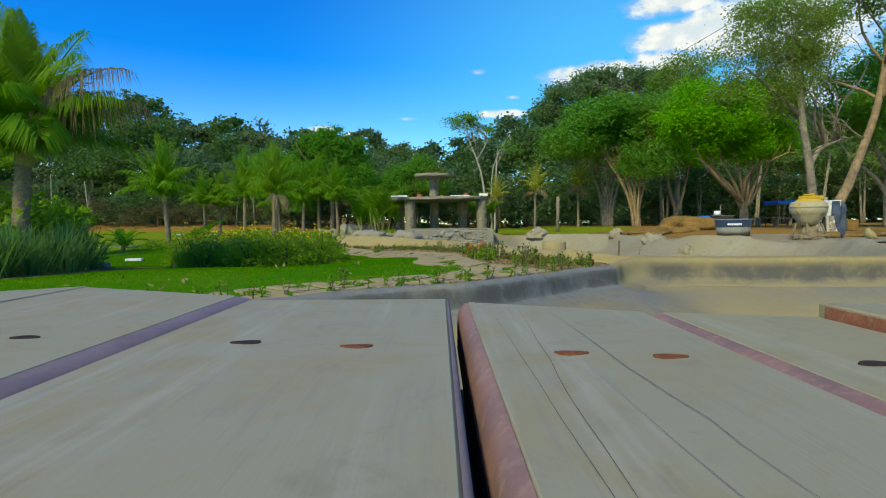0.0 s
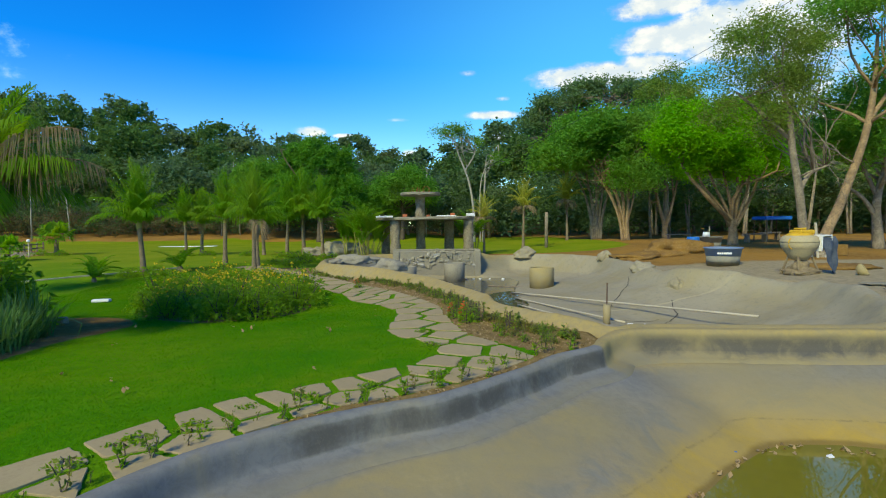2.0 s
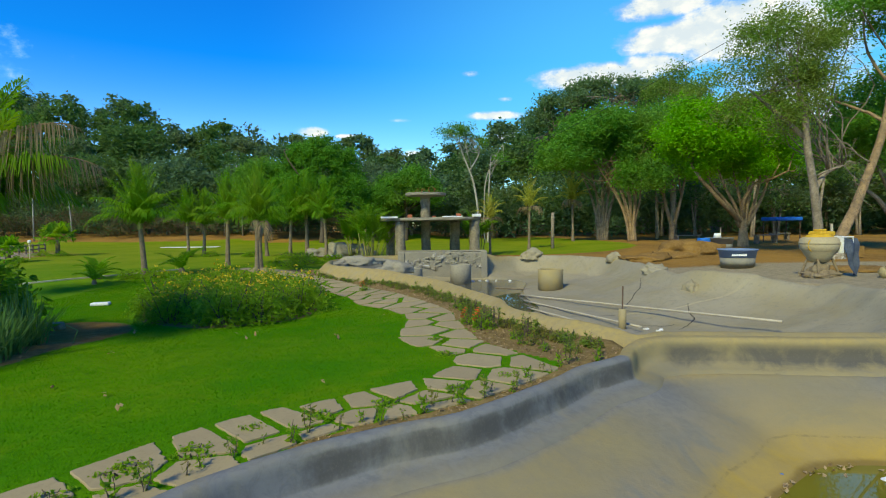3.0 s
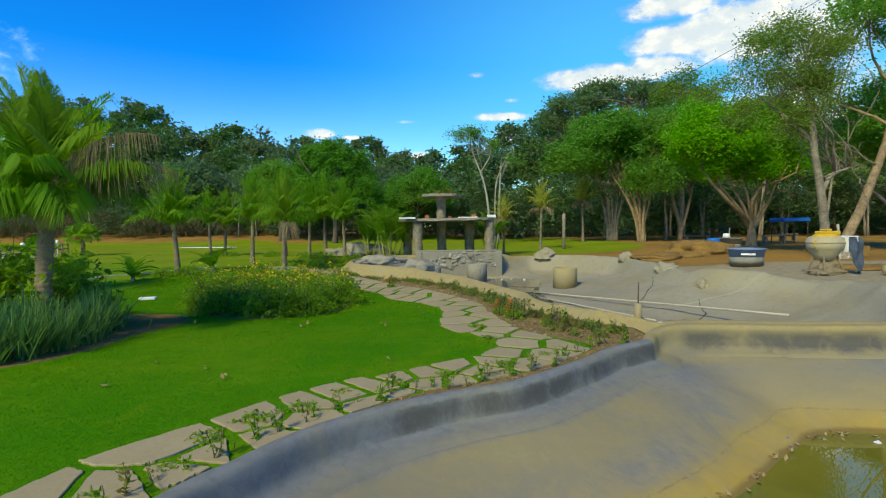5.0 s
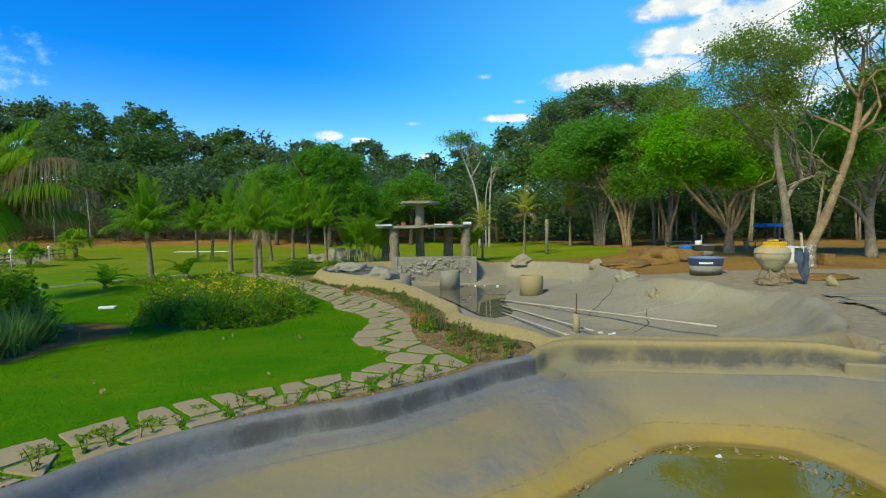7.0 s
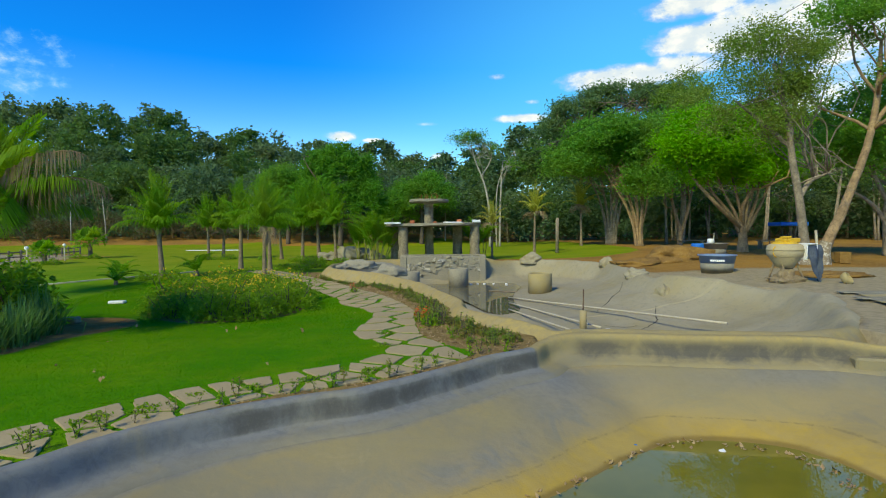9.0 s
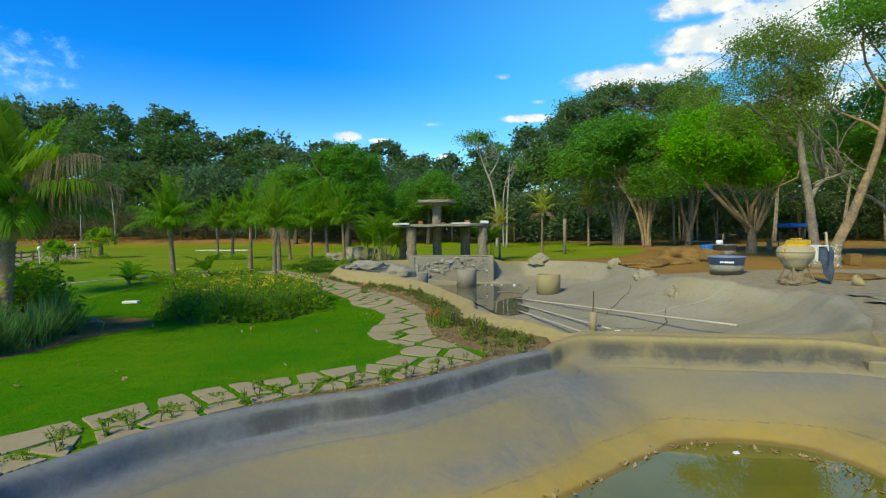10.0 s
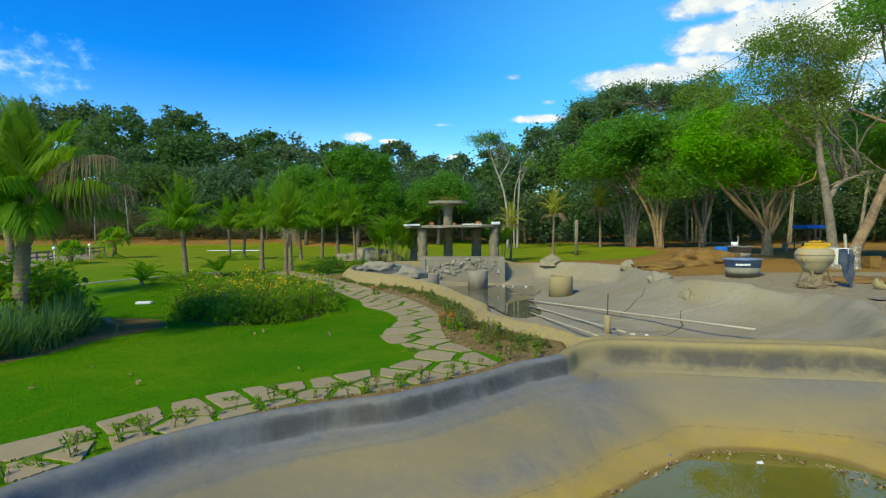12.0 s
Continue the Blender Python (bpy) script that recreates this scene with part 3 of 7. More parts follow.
PATH_L = spline([(-3.3, 1.2), (-3.0, 2.4), (-2.72, 3.3), (-2.46, 3.78), (-2.23, 4.03), (-1.86, 4.57), (-1.33, 5.10), (-0.88, 5.36), (-0.52, 5.66), (-0.16, 5.90), (0.16, 6.30), (0.24, 6.60), (0.14, 7.00), (-0.28, 7.55), (-0.42, 8.30), (-0.40, 9.60), (-0.86, 10.95), (-1.56, 12.2), (-1.95, 13.4), (-2.55, 14.6), (-3.4, 15.9), (-5.3, 18.2), (-7.0, 20.6)], 400)
PATH_R = spline([(-2.45, 1.2), (-2.28, 2.1), (-1.95, 3.05), (-1.70, 3.38), (-1.41, 3.80), (-0.95, 4.39), (-0.56, 4.74), (0.03, 5.07), (0.57, 5.45), (1.22, 6.10), (1.36, 6.55), (0.80, 7.30), (0.56, 8.10), (0.40, 9.40), (0.34, 10.0), (-0.15, 11.6), (-0.95, 13.7), (-1.95, 15.7), (-3.0, 17.3), (-4.6, 19.2), (-6.3, 21.4)], 400)
PATH_AREA = np.concatenate([PATH_L, PATH_R[::-1]])
BED = spline([(-6.3, 12.6), (-5.6, 10.9), (-4.6, 10.0), (-3.7, 9.6), (-3.0, 10.0), (-2.35, 10.9), (-2.4, 12.4), (-3.1, 14.2), (-4.3, 15.6), (-5.6, 15.8), (-6.4, 14.6)], 120, True)
SIDE_BED = spline([(-9.5, 4.6), (-7.0, 5.0), (-5.2, 5.7), (-4.75, 6.6), (-4.85, 7.6), (-4.8, 8.5), (-4.95, 9.6), (-5.8, 10.6), (-6.9, 10.6), (-8.5, 9.8), (-11, 8.5)], 120, True)
RIGHT_TURF = spline([(3.6, 26.6), (6.8, 26.9), (10.4, 27.6), (12.2, 33), (12.0, 41), (10, 52), (5.5, 60), (-2, 60), (-4, 40), (0, 30)], 100, True)
FAR_SAND = spline([(-75, 17), (-24, 19), (-20.0, 22.5), (-20.5, 26), (-23, 31), (-24, 36), (-33, 40), (-75, 42)], 80, True)

WATER_BACK = spline([(-0.9, 22.6), (0.3, 23.2), (1.8, 23.9), (3.4, 23.4), (3.7, 22.2), (3.3, 20.4), (3.0, 18.4), (3.0, 16.6), (2.8, 15.2), (2.1, 15.6), (1.6, 17.4), (0.9, 19.6), (-0.4, 21.4)], 60, True)


# the water's edge in the lower basin
SHORE = spline([(-0.10, 3.08), (0.52, 3.54), (1.00, 3.88), (1.45, 4.16), (1.92, 4.40), (2.45, 4.80), (2.87, 5.20), (3.28, 5.44), (3.6, 5.56), (4.0, 5.62), (4.32, 5.57), (4.54, 5.46), (4.75, 5.22), (4.86, 4.85), (4.86, 4.4), (4.6, 3.5), (3.6, 2.6), (1.8, 2.1), (0.3, 2.2), (-0.35, 2.65)], 80, True)


def ground_z(x, y):
    x, y = np.asarray(x, dtype=float), np.asarray(y, dtype=float)
    z = 0.05 - 0.27 * step((y - 6) / 6) * step((1 - x) / 4) + 0.17 * step((y - 14) / 6) * step((1 - x) / 4)
    z = z + 0.10 * step((x - 8) / 3) + 0.18 * step((y - 16) / 9) * step((x - 6) / 5)
    far = step((np.hypot(x, y) - 45) / 60)
    z = z + 0.75 * step((y - 51) / 8) * step((4 - x) / 8) + 0.35 * far + 9.0 * step((-x - 20) / 90) * step((y - 70) / 60) + 0.03 * lumps(x, y, 0.35) * step((np.hypot(x, y - 4) - 6) / 20)
    return z


KNOWN = {}


def basins(x, y):
    """Distances to the two basins' outlines; large grids are worked out once."""
    key = (np.size(x), float(np.sum(x)), float(np.sum(y)))
    if key not in KNOWN:
        KNOWN[key] = inside_distance(x, y, LOWER), inside_distance(x, y, UPPER)
    return KNOWN[key]


def grid_lines(stops):
    out = []
    for a, b, s in stops:
        out.append(np.arange(a, b, s))
    return np.concatenate(out + [[stops[-1][1]]])


def build_ground():
    xs = grid_lines([(-900, -200, 70), (-200, -60, 12), (-60, -14, 2.0), (-14, -3.0, 0.14), (-3.0, 3.5, 0.07), (3.5, 14, 0.14), (14, 60, 2.0), (60, 200, 12), (200, 900, 70)])
    ys = grid_lines([(-900, -100, 80), (-100, -6, 6), (-6, 0.4, 0.4), (0.4, 1.5, 0.14), (1.5, 8.5, 0.07), (8.5, 28, 0.14), (28, 100, 1.8), (100, 220, 10), (220, 900, 68)])

    def height(x, y):
        z = ground_z(x, y)
        near = (x > -5) & (x < 11) & (y > 0) & (y < 28)
        d = np.full(x.shape, -9.0)
        d[near] = np.maximum(*basins(x[near], y[near]))
        weir = (x > 2.35) & (x < 7.2) & (y > 6.7) & (y < 8.2)
        z = np.where(d > np.where(weir, -0.6, np.where(y < 8.3, -0.03, -0.06)), -1.7, z)
        return z

    v, f = sheet(xs, ys, height)
    me = mesh_from("ground", v, f, True)
    x, y = v[:, 0], v[:, 1]
    turf = np.ones(len(v))
    turf *= 1 - step((x - 2.2 - 0.0 * y) / 0.5) * step((30 - y) / 3)                       # the pool side
    turf *= 1 - step((inside_distance(x, y, FAR_SAND) + 0.4) / 0.8)
    turf *= 1 - step((y - 52 - 3 * lumps(x, y, 0.2)) / 3)
    turf *= 1 - step((x - 3.5) / 1.0)
    turf = np.maximum(turf, step((inside_distance(x, y, RIGHT_TURF) + 0.4) / 1.2))
    strip = (y < 24) & (x > -9)
    past = x > np.interp(y, PATH_R[:, 1], PATH_R[:, 0])
    turf *= 1 - past * strip * (y < 20.5)                                           # the planting strip
    turf *= 1 - step((inside_distance(x, y, BED) + 0.02) / 0.2)
    turf *= 1 - step((inside_distance(x, y, SIDE_BED) + 0.2) / 0.3)
    turf *= np.where(x < -3.4, 1.0, step((y - 0.7 - 0.6 * lumps(x, y, 0.9, 9.0)) / 0.8))
    sand = step((inside_distance(x, y, FAR_SAND) + 0.5) / 2.0) * 0.8
    sand = np.maximum(sand, step((x - 6.2) / 1.5) * step((19.4 - y) / 2.5))
    loam = past * strip * (x < 2.6) * (y < 20.5) * step((y - 0.9 - 0.6 * lumps(x, y, 0.9, 8.0)) / 0.8) + (inside_distance(x, y, BED) > -0.3) + (inside_distance(x, y, SIDE_BED) > -0.4) * (y < 8.3)
    point_attribute(me, "cover", np.stack([np.clip(turf, 0, 1), np.clip(sand, 0, 1), np.clip(loam, 0, 1)], -1))
    return thing("ground", me, M_GROUND, "level garden ground with mown turf and bare orange soil", "ground", kind="structure")


def upper_floor(x, y, d):
    fall = np.interp(d, [0, 0.10, 0.22, 0.6, 1.6, 3.0, 6.0], [0.10, 0.05, -0.10, -0.32, -0.62, -0.78, -0.86])
    steep = np.interp(d, [0, 0.08, 0.20, 0.5, 1.2, 3.0, 6.0], [0.16, 0.10, -0.20, -0.72, -0.84, -0.88, -0.92])
    left = np.maximum(step((4.0 - x) / 2.0), 0.8 * step((y - 20.5) / 2.0))
    z = fall * (1 - left) + steep * left
    return z + (0.07 * lumps(x, y, 0.8, 3.0) + 0.025 * lumps(x, y, 2.6, 5.0)) * step(d / 0.6) - 0.14 * step((inside_distance(x, y, WATER_BACK) + 0.25) / 0.5)


def rim_top(x, y):
    """Height of the rim's crest: the kerb, the weir between the basins, the rim by the path, the far berm."""
    wall = step((y - 7.2) / 0.8) * step((3.2 - x) / 0.8)
    berm = step((y - 8.0) / 1.5) * step((x - 4.5) / 1.0)
    weir = step((y - 6.7) / 0.3) * step((x - 2.3) / 0.4) * (1 - step((y - 8.2) / 0.5))
    up = 0.075 + 0.010 * lumps(x, y, 2.2) + wall * (0.10 + 0.09 * step((y - 15) / 3)) + berm * (0.06 + 0.26 * lumps(x, y, 0.7, 2.0) * (1 - 0.75 * step((y - 18) / 4)) + 0.02 * lumps(x, y, 3.2, 6.0) + 0.05 * lumps(x, y, 3.2, 6.0) * step((y - 12) / 2) * (1 - 0.7 * step((y - 17) / 2))) + 0.05 * weir
    return up, wall, berm, weir


def pool_z(x, y):
    d1, d2 = basins(x, y)
    lower = np.interp(d1, [0, 0.24, 0.33, 0.9, 1.65, 3.0], [-0.34, -0.32, -0.225, -0.40, -0.70, -1.05])
    w = inside_distance(x, y, SHORE) + 0.04 * lumps(x, y, 1.4, 7.0)
    lower = np.where(w < 0, np.maximum(lower, -0.70 - 0.22 * w - 0.02 * w * w), np.minimum(lower, -0.70 - 0.25 * w))
    lower = lower + 0.012 * lumps(x, y, 1.6, 1.0) * step(d1 / 0.5)
    d = np.maximum(d1, d2)
    up, wall, berm, weir = rim_top(x, y)
    drop = 0.16 + 0.30 * wall + 0.45 * berm
    e = np.maximum(-d - 0.10 * (1 - wall) * (1 - berm), 0)
    z_out = up - 0.02 * weir + np.where(e > drop, -0.34 - 0.6 * (e - drop), -0.34 * step(e / drop) ** 1.2)
    z_out = np.where(d1 > -0.10, np.minimum(z_out, up - 0.03), z_out)
    z_up = upper_floor(x, y, d2) + (up - 0.075) * step((0.5 - d2) / 0.5)
    return np.where(d1 > 0, lower, np.where(d2 > 0, z_up, z_out))


def build_kerb():
    """The lower basin's wall: one rounded section swept along its outline."""
    line = spline(LOWER, 900, True)
    t = np.roll(line, -1, 0) - np.roll(line, 1, 0)
    n = np.stack([t[:, 1], -t[:, 0]], -1) / np.linalg.norm(t, axis=1)[:, None]
    if inside_distance(line[:1, 0] + 0.1 * n[0, 0], line[:1, 1] + 0.1 * n[0, 1], LOWER)[0] < 0:
        n = -n
    section = [(-0.150, -0.16), (-0.125, -0.045), (-0.105, -0.012), (-0.06, 0.0), (-0.02, 0.0), (0.005, -0.006), (0.022, -0.020), (0.036, -0.045), (0.046, -0.085), (0.054, -0.13), (0.064, -0.18), (0.080, -0.22), (0.105, -0.243), (0.15, -0.255), (0.24, -0.272), (0.33, -0.292), (0.37, -0.36)]
    up, wall, berm, weir = rim_top(line[:, 0], line[:, 1])
    wob = 0.006 * lumps(line[:, 0], line[:, 1], 3.0, 4.0)
    rows = []
    for d, h in section:
        q = line + n * (d + wob * (d > 0))[:, None]
        drop = h * np.where(d < -0.08, 1 - 0.9 * weir, 1.0)
        hang = np.where(d > 0.10, -0.05 * weir * np.clip((d - 0.10) / 0.14, 0, 1), 0.0)
        rows.append(np.c_[q, up + drop + hang])
    v = np.concatenate(rows)
    m = len(line)
    k, i = np.meshgrid(np.arange(len(section) - 1), np.arange(m), indexing="ij")
    f = np.stack([k * m + i, k * m + (i + 1) % m, (k + 1) * m + (i + 1) % m, (k + 1) * m + i], -1).reshape(-1, 4)
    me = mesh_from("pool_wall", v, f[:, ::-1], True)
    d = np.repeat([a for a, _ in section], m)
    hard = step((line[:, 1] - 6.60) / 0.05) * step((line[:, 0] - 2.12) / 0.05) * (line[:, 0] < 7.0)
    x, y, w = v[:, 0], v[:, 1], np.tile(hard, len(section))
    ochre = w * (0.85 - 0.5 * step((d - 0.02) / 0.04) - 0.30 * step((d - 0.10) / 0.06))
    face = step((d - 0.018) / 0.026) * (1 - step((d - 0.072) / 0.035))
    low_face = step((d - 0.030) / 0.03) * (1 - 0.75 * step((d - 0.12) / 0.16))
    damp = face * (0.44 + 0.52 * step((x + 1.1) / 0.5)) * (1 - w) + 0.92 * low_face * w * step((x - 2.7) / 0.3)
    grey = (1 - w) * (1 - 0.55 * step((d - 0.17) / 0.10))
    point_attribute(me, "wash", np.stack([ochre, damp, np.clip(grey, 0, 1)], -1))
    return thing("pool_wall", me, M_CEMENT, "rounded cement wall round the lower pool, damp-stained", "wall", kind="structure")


FLOOR = {}


def floor_at(x, y):
    """Height of the finished basin at points."""
    x, y = np.asarray(x, dtype=float), np.asarray(y, dtype=float)
    xs, ys, z = FLOOR["xs"], FLOOR["ys"], FLOOR["z"]
    i = np.clip(np.searchsorted(xs, x) - 1, 0, len(xs) - 2)
    j = np.clip(np.searchsorted(ys, y) - 1, 0, len(ys) - 2)
    u, v = (x - xs[i]) / (xs[i + 1] - xs[i]), (y - ys[j]) / (ys[j + 1] - ys[j])
    return z[i, j] * (1 - u) * (1 - v) + z[i + 1, j] * u * (1 - v) + z[i, j + 1] * (1 - u) * v + z[i + 1, j + 1] * u * v


def build_pool():
    xs = grid_lines([(-4.6, -2.6, 0.05), (-2.6, 6.6, 0.03), (6.6, 9.8, 0.08)])
    ys = grid_lines([(0.6, 1.6, 0.09), (1.6, 8.2, 0.03), (8.2, 14.0, 0.04), (14.0, 18.0, 0.06), (18.0, 26.6, 0.08)])

    def keep(x, y):
        d1, d2 = basins(x, y)
        return (d1 > 0.02) | (d2 > -np.where(y > 7.2, 0.50, 0.26) - 0.4 * step((x - 4.5) / 1.0) * (y > 7.6))

    def trowelled(x, y):
        """The basin with its creases worked smooth away from the rim."""
        z = pool_z(x, y)
        d1, d2 = basins(x, y)
        w = 0.9 * step((d1 - 0.30) / 0.5) + 0.35 * step((d2 - 1.2) / 0.6)
        for _ in range(80):
            q = z.copy()
            q[1:-1, 1:-1] = 0.25 * (z[2:, 1:-1] + z[:-2, 1:-1] + z[1:-1, 2:] + z[1:-1, :-2])
            z = z + w * (q - z)
        w = 0.8 * (d1 < -0.12) * (y > 7.2)
        for _ in range(5):
            q = z.copy()
            q[1:-1, 1:-1] = 0.25 * (z[2:, 1:-1] + z[:-2, 1:-1] + z[1:-1, 2:] + z[1:-1, :-2])
            z = z + w * (q - z)
        FLOOR.update(xs=x[:, 0], ys=y[0], z=z)
        return z

    v, f = sheet(xs, ys, trowelled, keep)
    me = mesh_from("pool_basin", v, f, True)
    x, y, z = v.T
    d1, d2 = basins(x, y)
    d = np.maximum(d1, d2)
    ochre = step((y - 6.6) / 0.5) * (1 - step((d2 - 0.05) / 0.25)) * step((4.5 - x) / 1.5)
    ochre = np.maximum(ochre, 0.6 * step((y - 6.6) / 0.4) * (1 - step((y - 7.7) / 0.4)) * step((z + 0.12) / 0.08))
    strip = step((d1 - 0.28) / 0.10) * (1 - step((d1 - 0.45) / 0.6)) * step((2.5 - x) / 0.4) * (y < 7.0)
    ochre = np.maximum(ochre, 0.42 * strip * (0.7 + 0.6 * lumps(x, y, 1.3, 14.0)))
    grey = 0.85 * np.exp(-((x - 2.3) / 0.95) ** 2 - ((y - 6.2) / 0.8) ** 2)
    grey += 0.9 * (1 - step((d1 - 0.33 - 0.05 * lumps(x, y, 2.0, 12.0)) / 0.10)) * (d1 > 0) * (1 - step((y - 6.4) / 0.4)) * step((2.5 - x) / 0.3)
    grey += 0.85 * step((d1 - 0.7) / 0.4) * (1 - step((d1 - 1.5) / 0.4)) * step((2.6 - x) / 1.2) * step(lumps(x, y, 0.8, 11.0) * 1.6 + 0.55) * (y < 6.6)
    grey += 0.6 * np.exp(-((x - 5.4) / 1.3) ** 2 - ((y - 6.55) / 0.28) ** 2)
    grey += 0.9 * step((d2 - 0.02) / 0.1) * (1 - step((d2 - 0.55) / 0.4)) * np.exp(-((x - 1.5) / 0.6) ** 2 - ((y - 9.3) / 1.3) ** 2)
    grey += 0.8 * step((d2 - 0.1) / 0.2) * step((y - 18.5) / 1.0) * step((0.5 - x) / 1.5)
    point_attribute(me, "wash", np.stack([ochre, 0 * x, np.clip(grey, 0, 1)], -1))
    return thing("pool_basin", me, M_CEMENT, "drained ornamental pool of bare trowelled cement, silt-stained", "pool", kind="structure")


def water_sheet(name, outline, z, mat, label):
    p = np.asarray(outline)
    c = p.mean(0)
    v = np.concatenate([[[*c, z]], np.c_[p, np.full(len(p), z)]])
    n = len(p)
    f = np.array([[0, 1 + i, 1 + (i + 1) % n] for i in range(n)])
    return thing(name, mesh_from(name, v, f), mat, label, "water", kind="structure")


def strip_stones():
    """Irregular flagstones laid two and three abreast: cells round scattered seeds, cut off at the path's edges."""
    rng = np.random.default_rng(5)
    mid = 0.5 * (PATH_L + PATH_R)
    arc = np.concatenate([[0], np.cumsum(np.linalg.norm(np.diff(mid, axis=0), axis=1))])
    seeds, u = [], 0.2
    while u < arc[-1]:
        left = np.array([np.interp(u, arc, PATH_L[:, k]) for k in (0, 1)])
        c = np.array([np.interp(u, arc, mid[:, k]) for k in (0, 1)])
        i = np.argmin(np.linalg.norm(PATH_R - c, axis=1))
        j = np.argmin(np.linalg.norm(PATH_L - c, axis=1))
        left, right = PATH_L[j], PATH_R[i]
        w = np.linalg.norm(left - right)
        n = 2 if w < 0.95 else int(round(w / 0.38))
        along = np.array([(left - right)[1], -(left - right)[0]]) / (w + 1e-9)
        for k in range(n):
            t = (k + 0.5 + rng.uniform(-0.14, 0.14)) / n
            seeds.append(left * (1 - t) + right * t + along * (rng.uniform(-0.10, 0.10) + (0.10 if n == 2 else 0.22) * (k % 2)))
        u += rng.uniform(0.62, 0.82) if n == 2 else rng.uniform(0.40, 0.52)
    # the stones along the kerb and round the bend, one seed each
    kerb_run = [(-2.24, 3.73), (-1.83, 3.47), (-1.89, 3.2), (-1.88, 4.16), (-1.6, 3.68), (-1.5, 4.45), (-1.4, 4.1), (-1.26, 4.7), (-1.02, 4.43), (-1.02, 4.93), (-0.75, 4.59), (-0.84, 5.2), (-0.58, 5.32), (-0.5, 4.97), (-0.28, 5.59), (-0.24, 4.97), (-0.02, 5.41), (0.15, 5.71), (0.13, 5.12), (0.29, 6.1), (0.52, 5.6), (0.55, 6.63), (0.78, 5.96), (1.11, 6.53), (0.79, 7.1), (0.14, 7.16)]
    bend_run = [(-0.04, 7.57), (0.47, 8.02), (0.32, 7.42), (-0.04, 8.4), (0.4, 8.75), (-0.28, 9.05), (0.34, 9.38), (-0.15, 9.72), (-0.46, 10.55), (0.16, 10.2), (-1.15, 11.7), (-0.42, 11.29), (-0.02, 10.9), (-1.46, 12.5), (-0.9, 12.1), (-0.4, 12.1), (-1.25, 13.2), (-1.8, 13.3), (-0.7, 12.9), (-2.3, 14.3), (-1.68, 14.2), (-1.25, 14.0), (-2.7, 15.2), (-2.1, 15.1), (-2.74, 16.2), (-3.2, 15.9)]
    seeds = [q for q in seeds if q[1] < 3.0 or q[1] > 16.6]
    keep = [np.array(q) for q in kerb_run + bend_run]
    for q in seeds:
        if all(np.hypot(*(q - r)) > 0.24 for r in keep):
            keep.append(q)
    seeds = np.array(keep)
    stones = []
    for i, s0 in enumerate(seeds):
        poly = [s0 + np.array(q) for q in ((-0.8, -0.8), (0.8, -0.8), (0.8, 0.8), (-0.8, 0.8))]
        for s1 in seeds[np.linalg.norm(seeds - s0, axis=1) < 1.5]:
            n = s1 - s0
            ln = np.hypot(*n)
            if ln < 1e-6:
                continue
            n, m = n / ln, (s1 + s0) / 2
            cut, out = rng.uniform(0.024, 0.046) + 0.016 * min(max((m[1] - 4.5) / 3.5, 0.0), 1.0), []
            for p, q in zip(poly, poly[1:] + poly[:1]):
                dp, dq = (p - m) @ n + cut, (q - m) @ n + cut
                if dp <= 0:
                    out.append(p)
                if (dp < 0) != (dq < 0):
                    out.append(p + (q - p) * dp / (dp - dq))
            poly = out
            if len(poly) < 3:
                break
        # straight cuts along both edges of the path
        for edge, hand in ((PATH_L, 1.0), (PATH_R, -1.0)):
            i = int(np.argmin(np.linalg.norm(edge - s0, axis=1)))
            reach = (-14, -7, 0, 7, 14) if np.hypot(*(s0 - np.array([1.15, 6.45]))) < 0.6 else (-3, 0, 3)
            for j in [i + k for k in reach]:
                j = min(max(j, 1), len(edge) - 2)
                t = edge[j + 1] - edge[j - 1]
                n = hand * np.array([-t[1], t[0]]) / np.hypot(*t)
                out = []
                for p, q in zip(poly, poly[1:] + poly[:1]):
                    dp, dq = (p - edge[j]) @ n, (q - edge[j]) @ n
                    if dp <= 0:
                        out.append(p)
                    if (dp < 0) != (dq < 0):
                        out.append(p + (q - p) * dp / (dp - dq))
                poly = out
                if len(poly) < 3:
                    break
            if len(poly) < 3:
                break
        if len(poly) < 3:
            continue
        q = np.array(poly)
        q = q[np.linalg.norm(q - np.roll(q, 1, 0), axis=1) > 0.05]
        if len(q) < 3:
            continue
        fine = []
        for p0, p1 in zip(q, np.roll(q, -1, 0)):
            for t in (0.03, 0.12, 0.25, 0.38, 0.5, 0.62, 0.75, 0.88, 0.97):
                fine.append(p0 + (p1 - p0) * t)
        fine = np.array(fine)
        stones.append(fine + rng.normal(0, 0.005, fine.shape))
    return stones


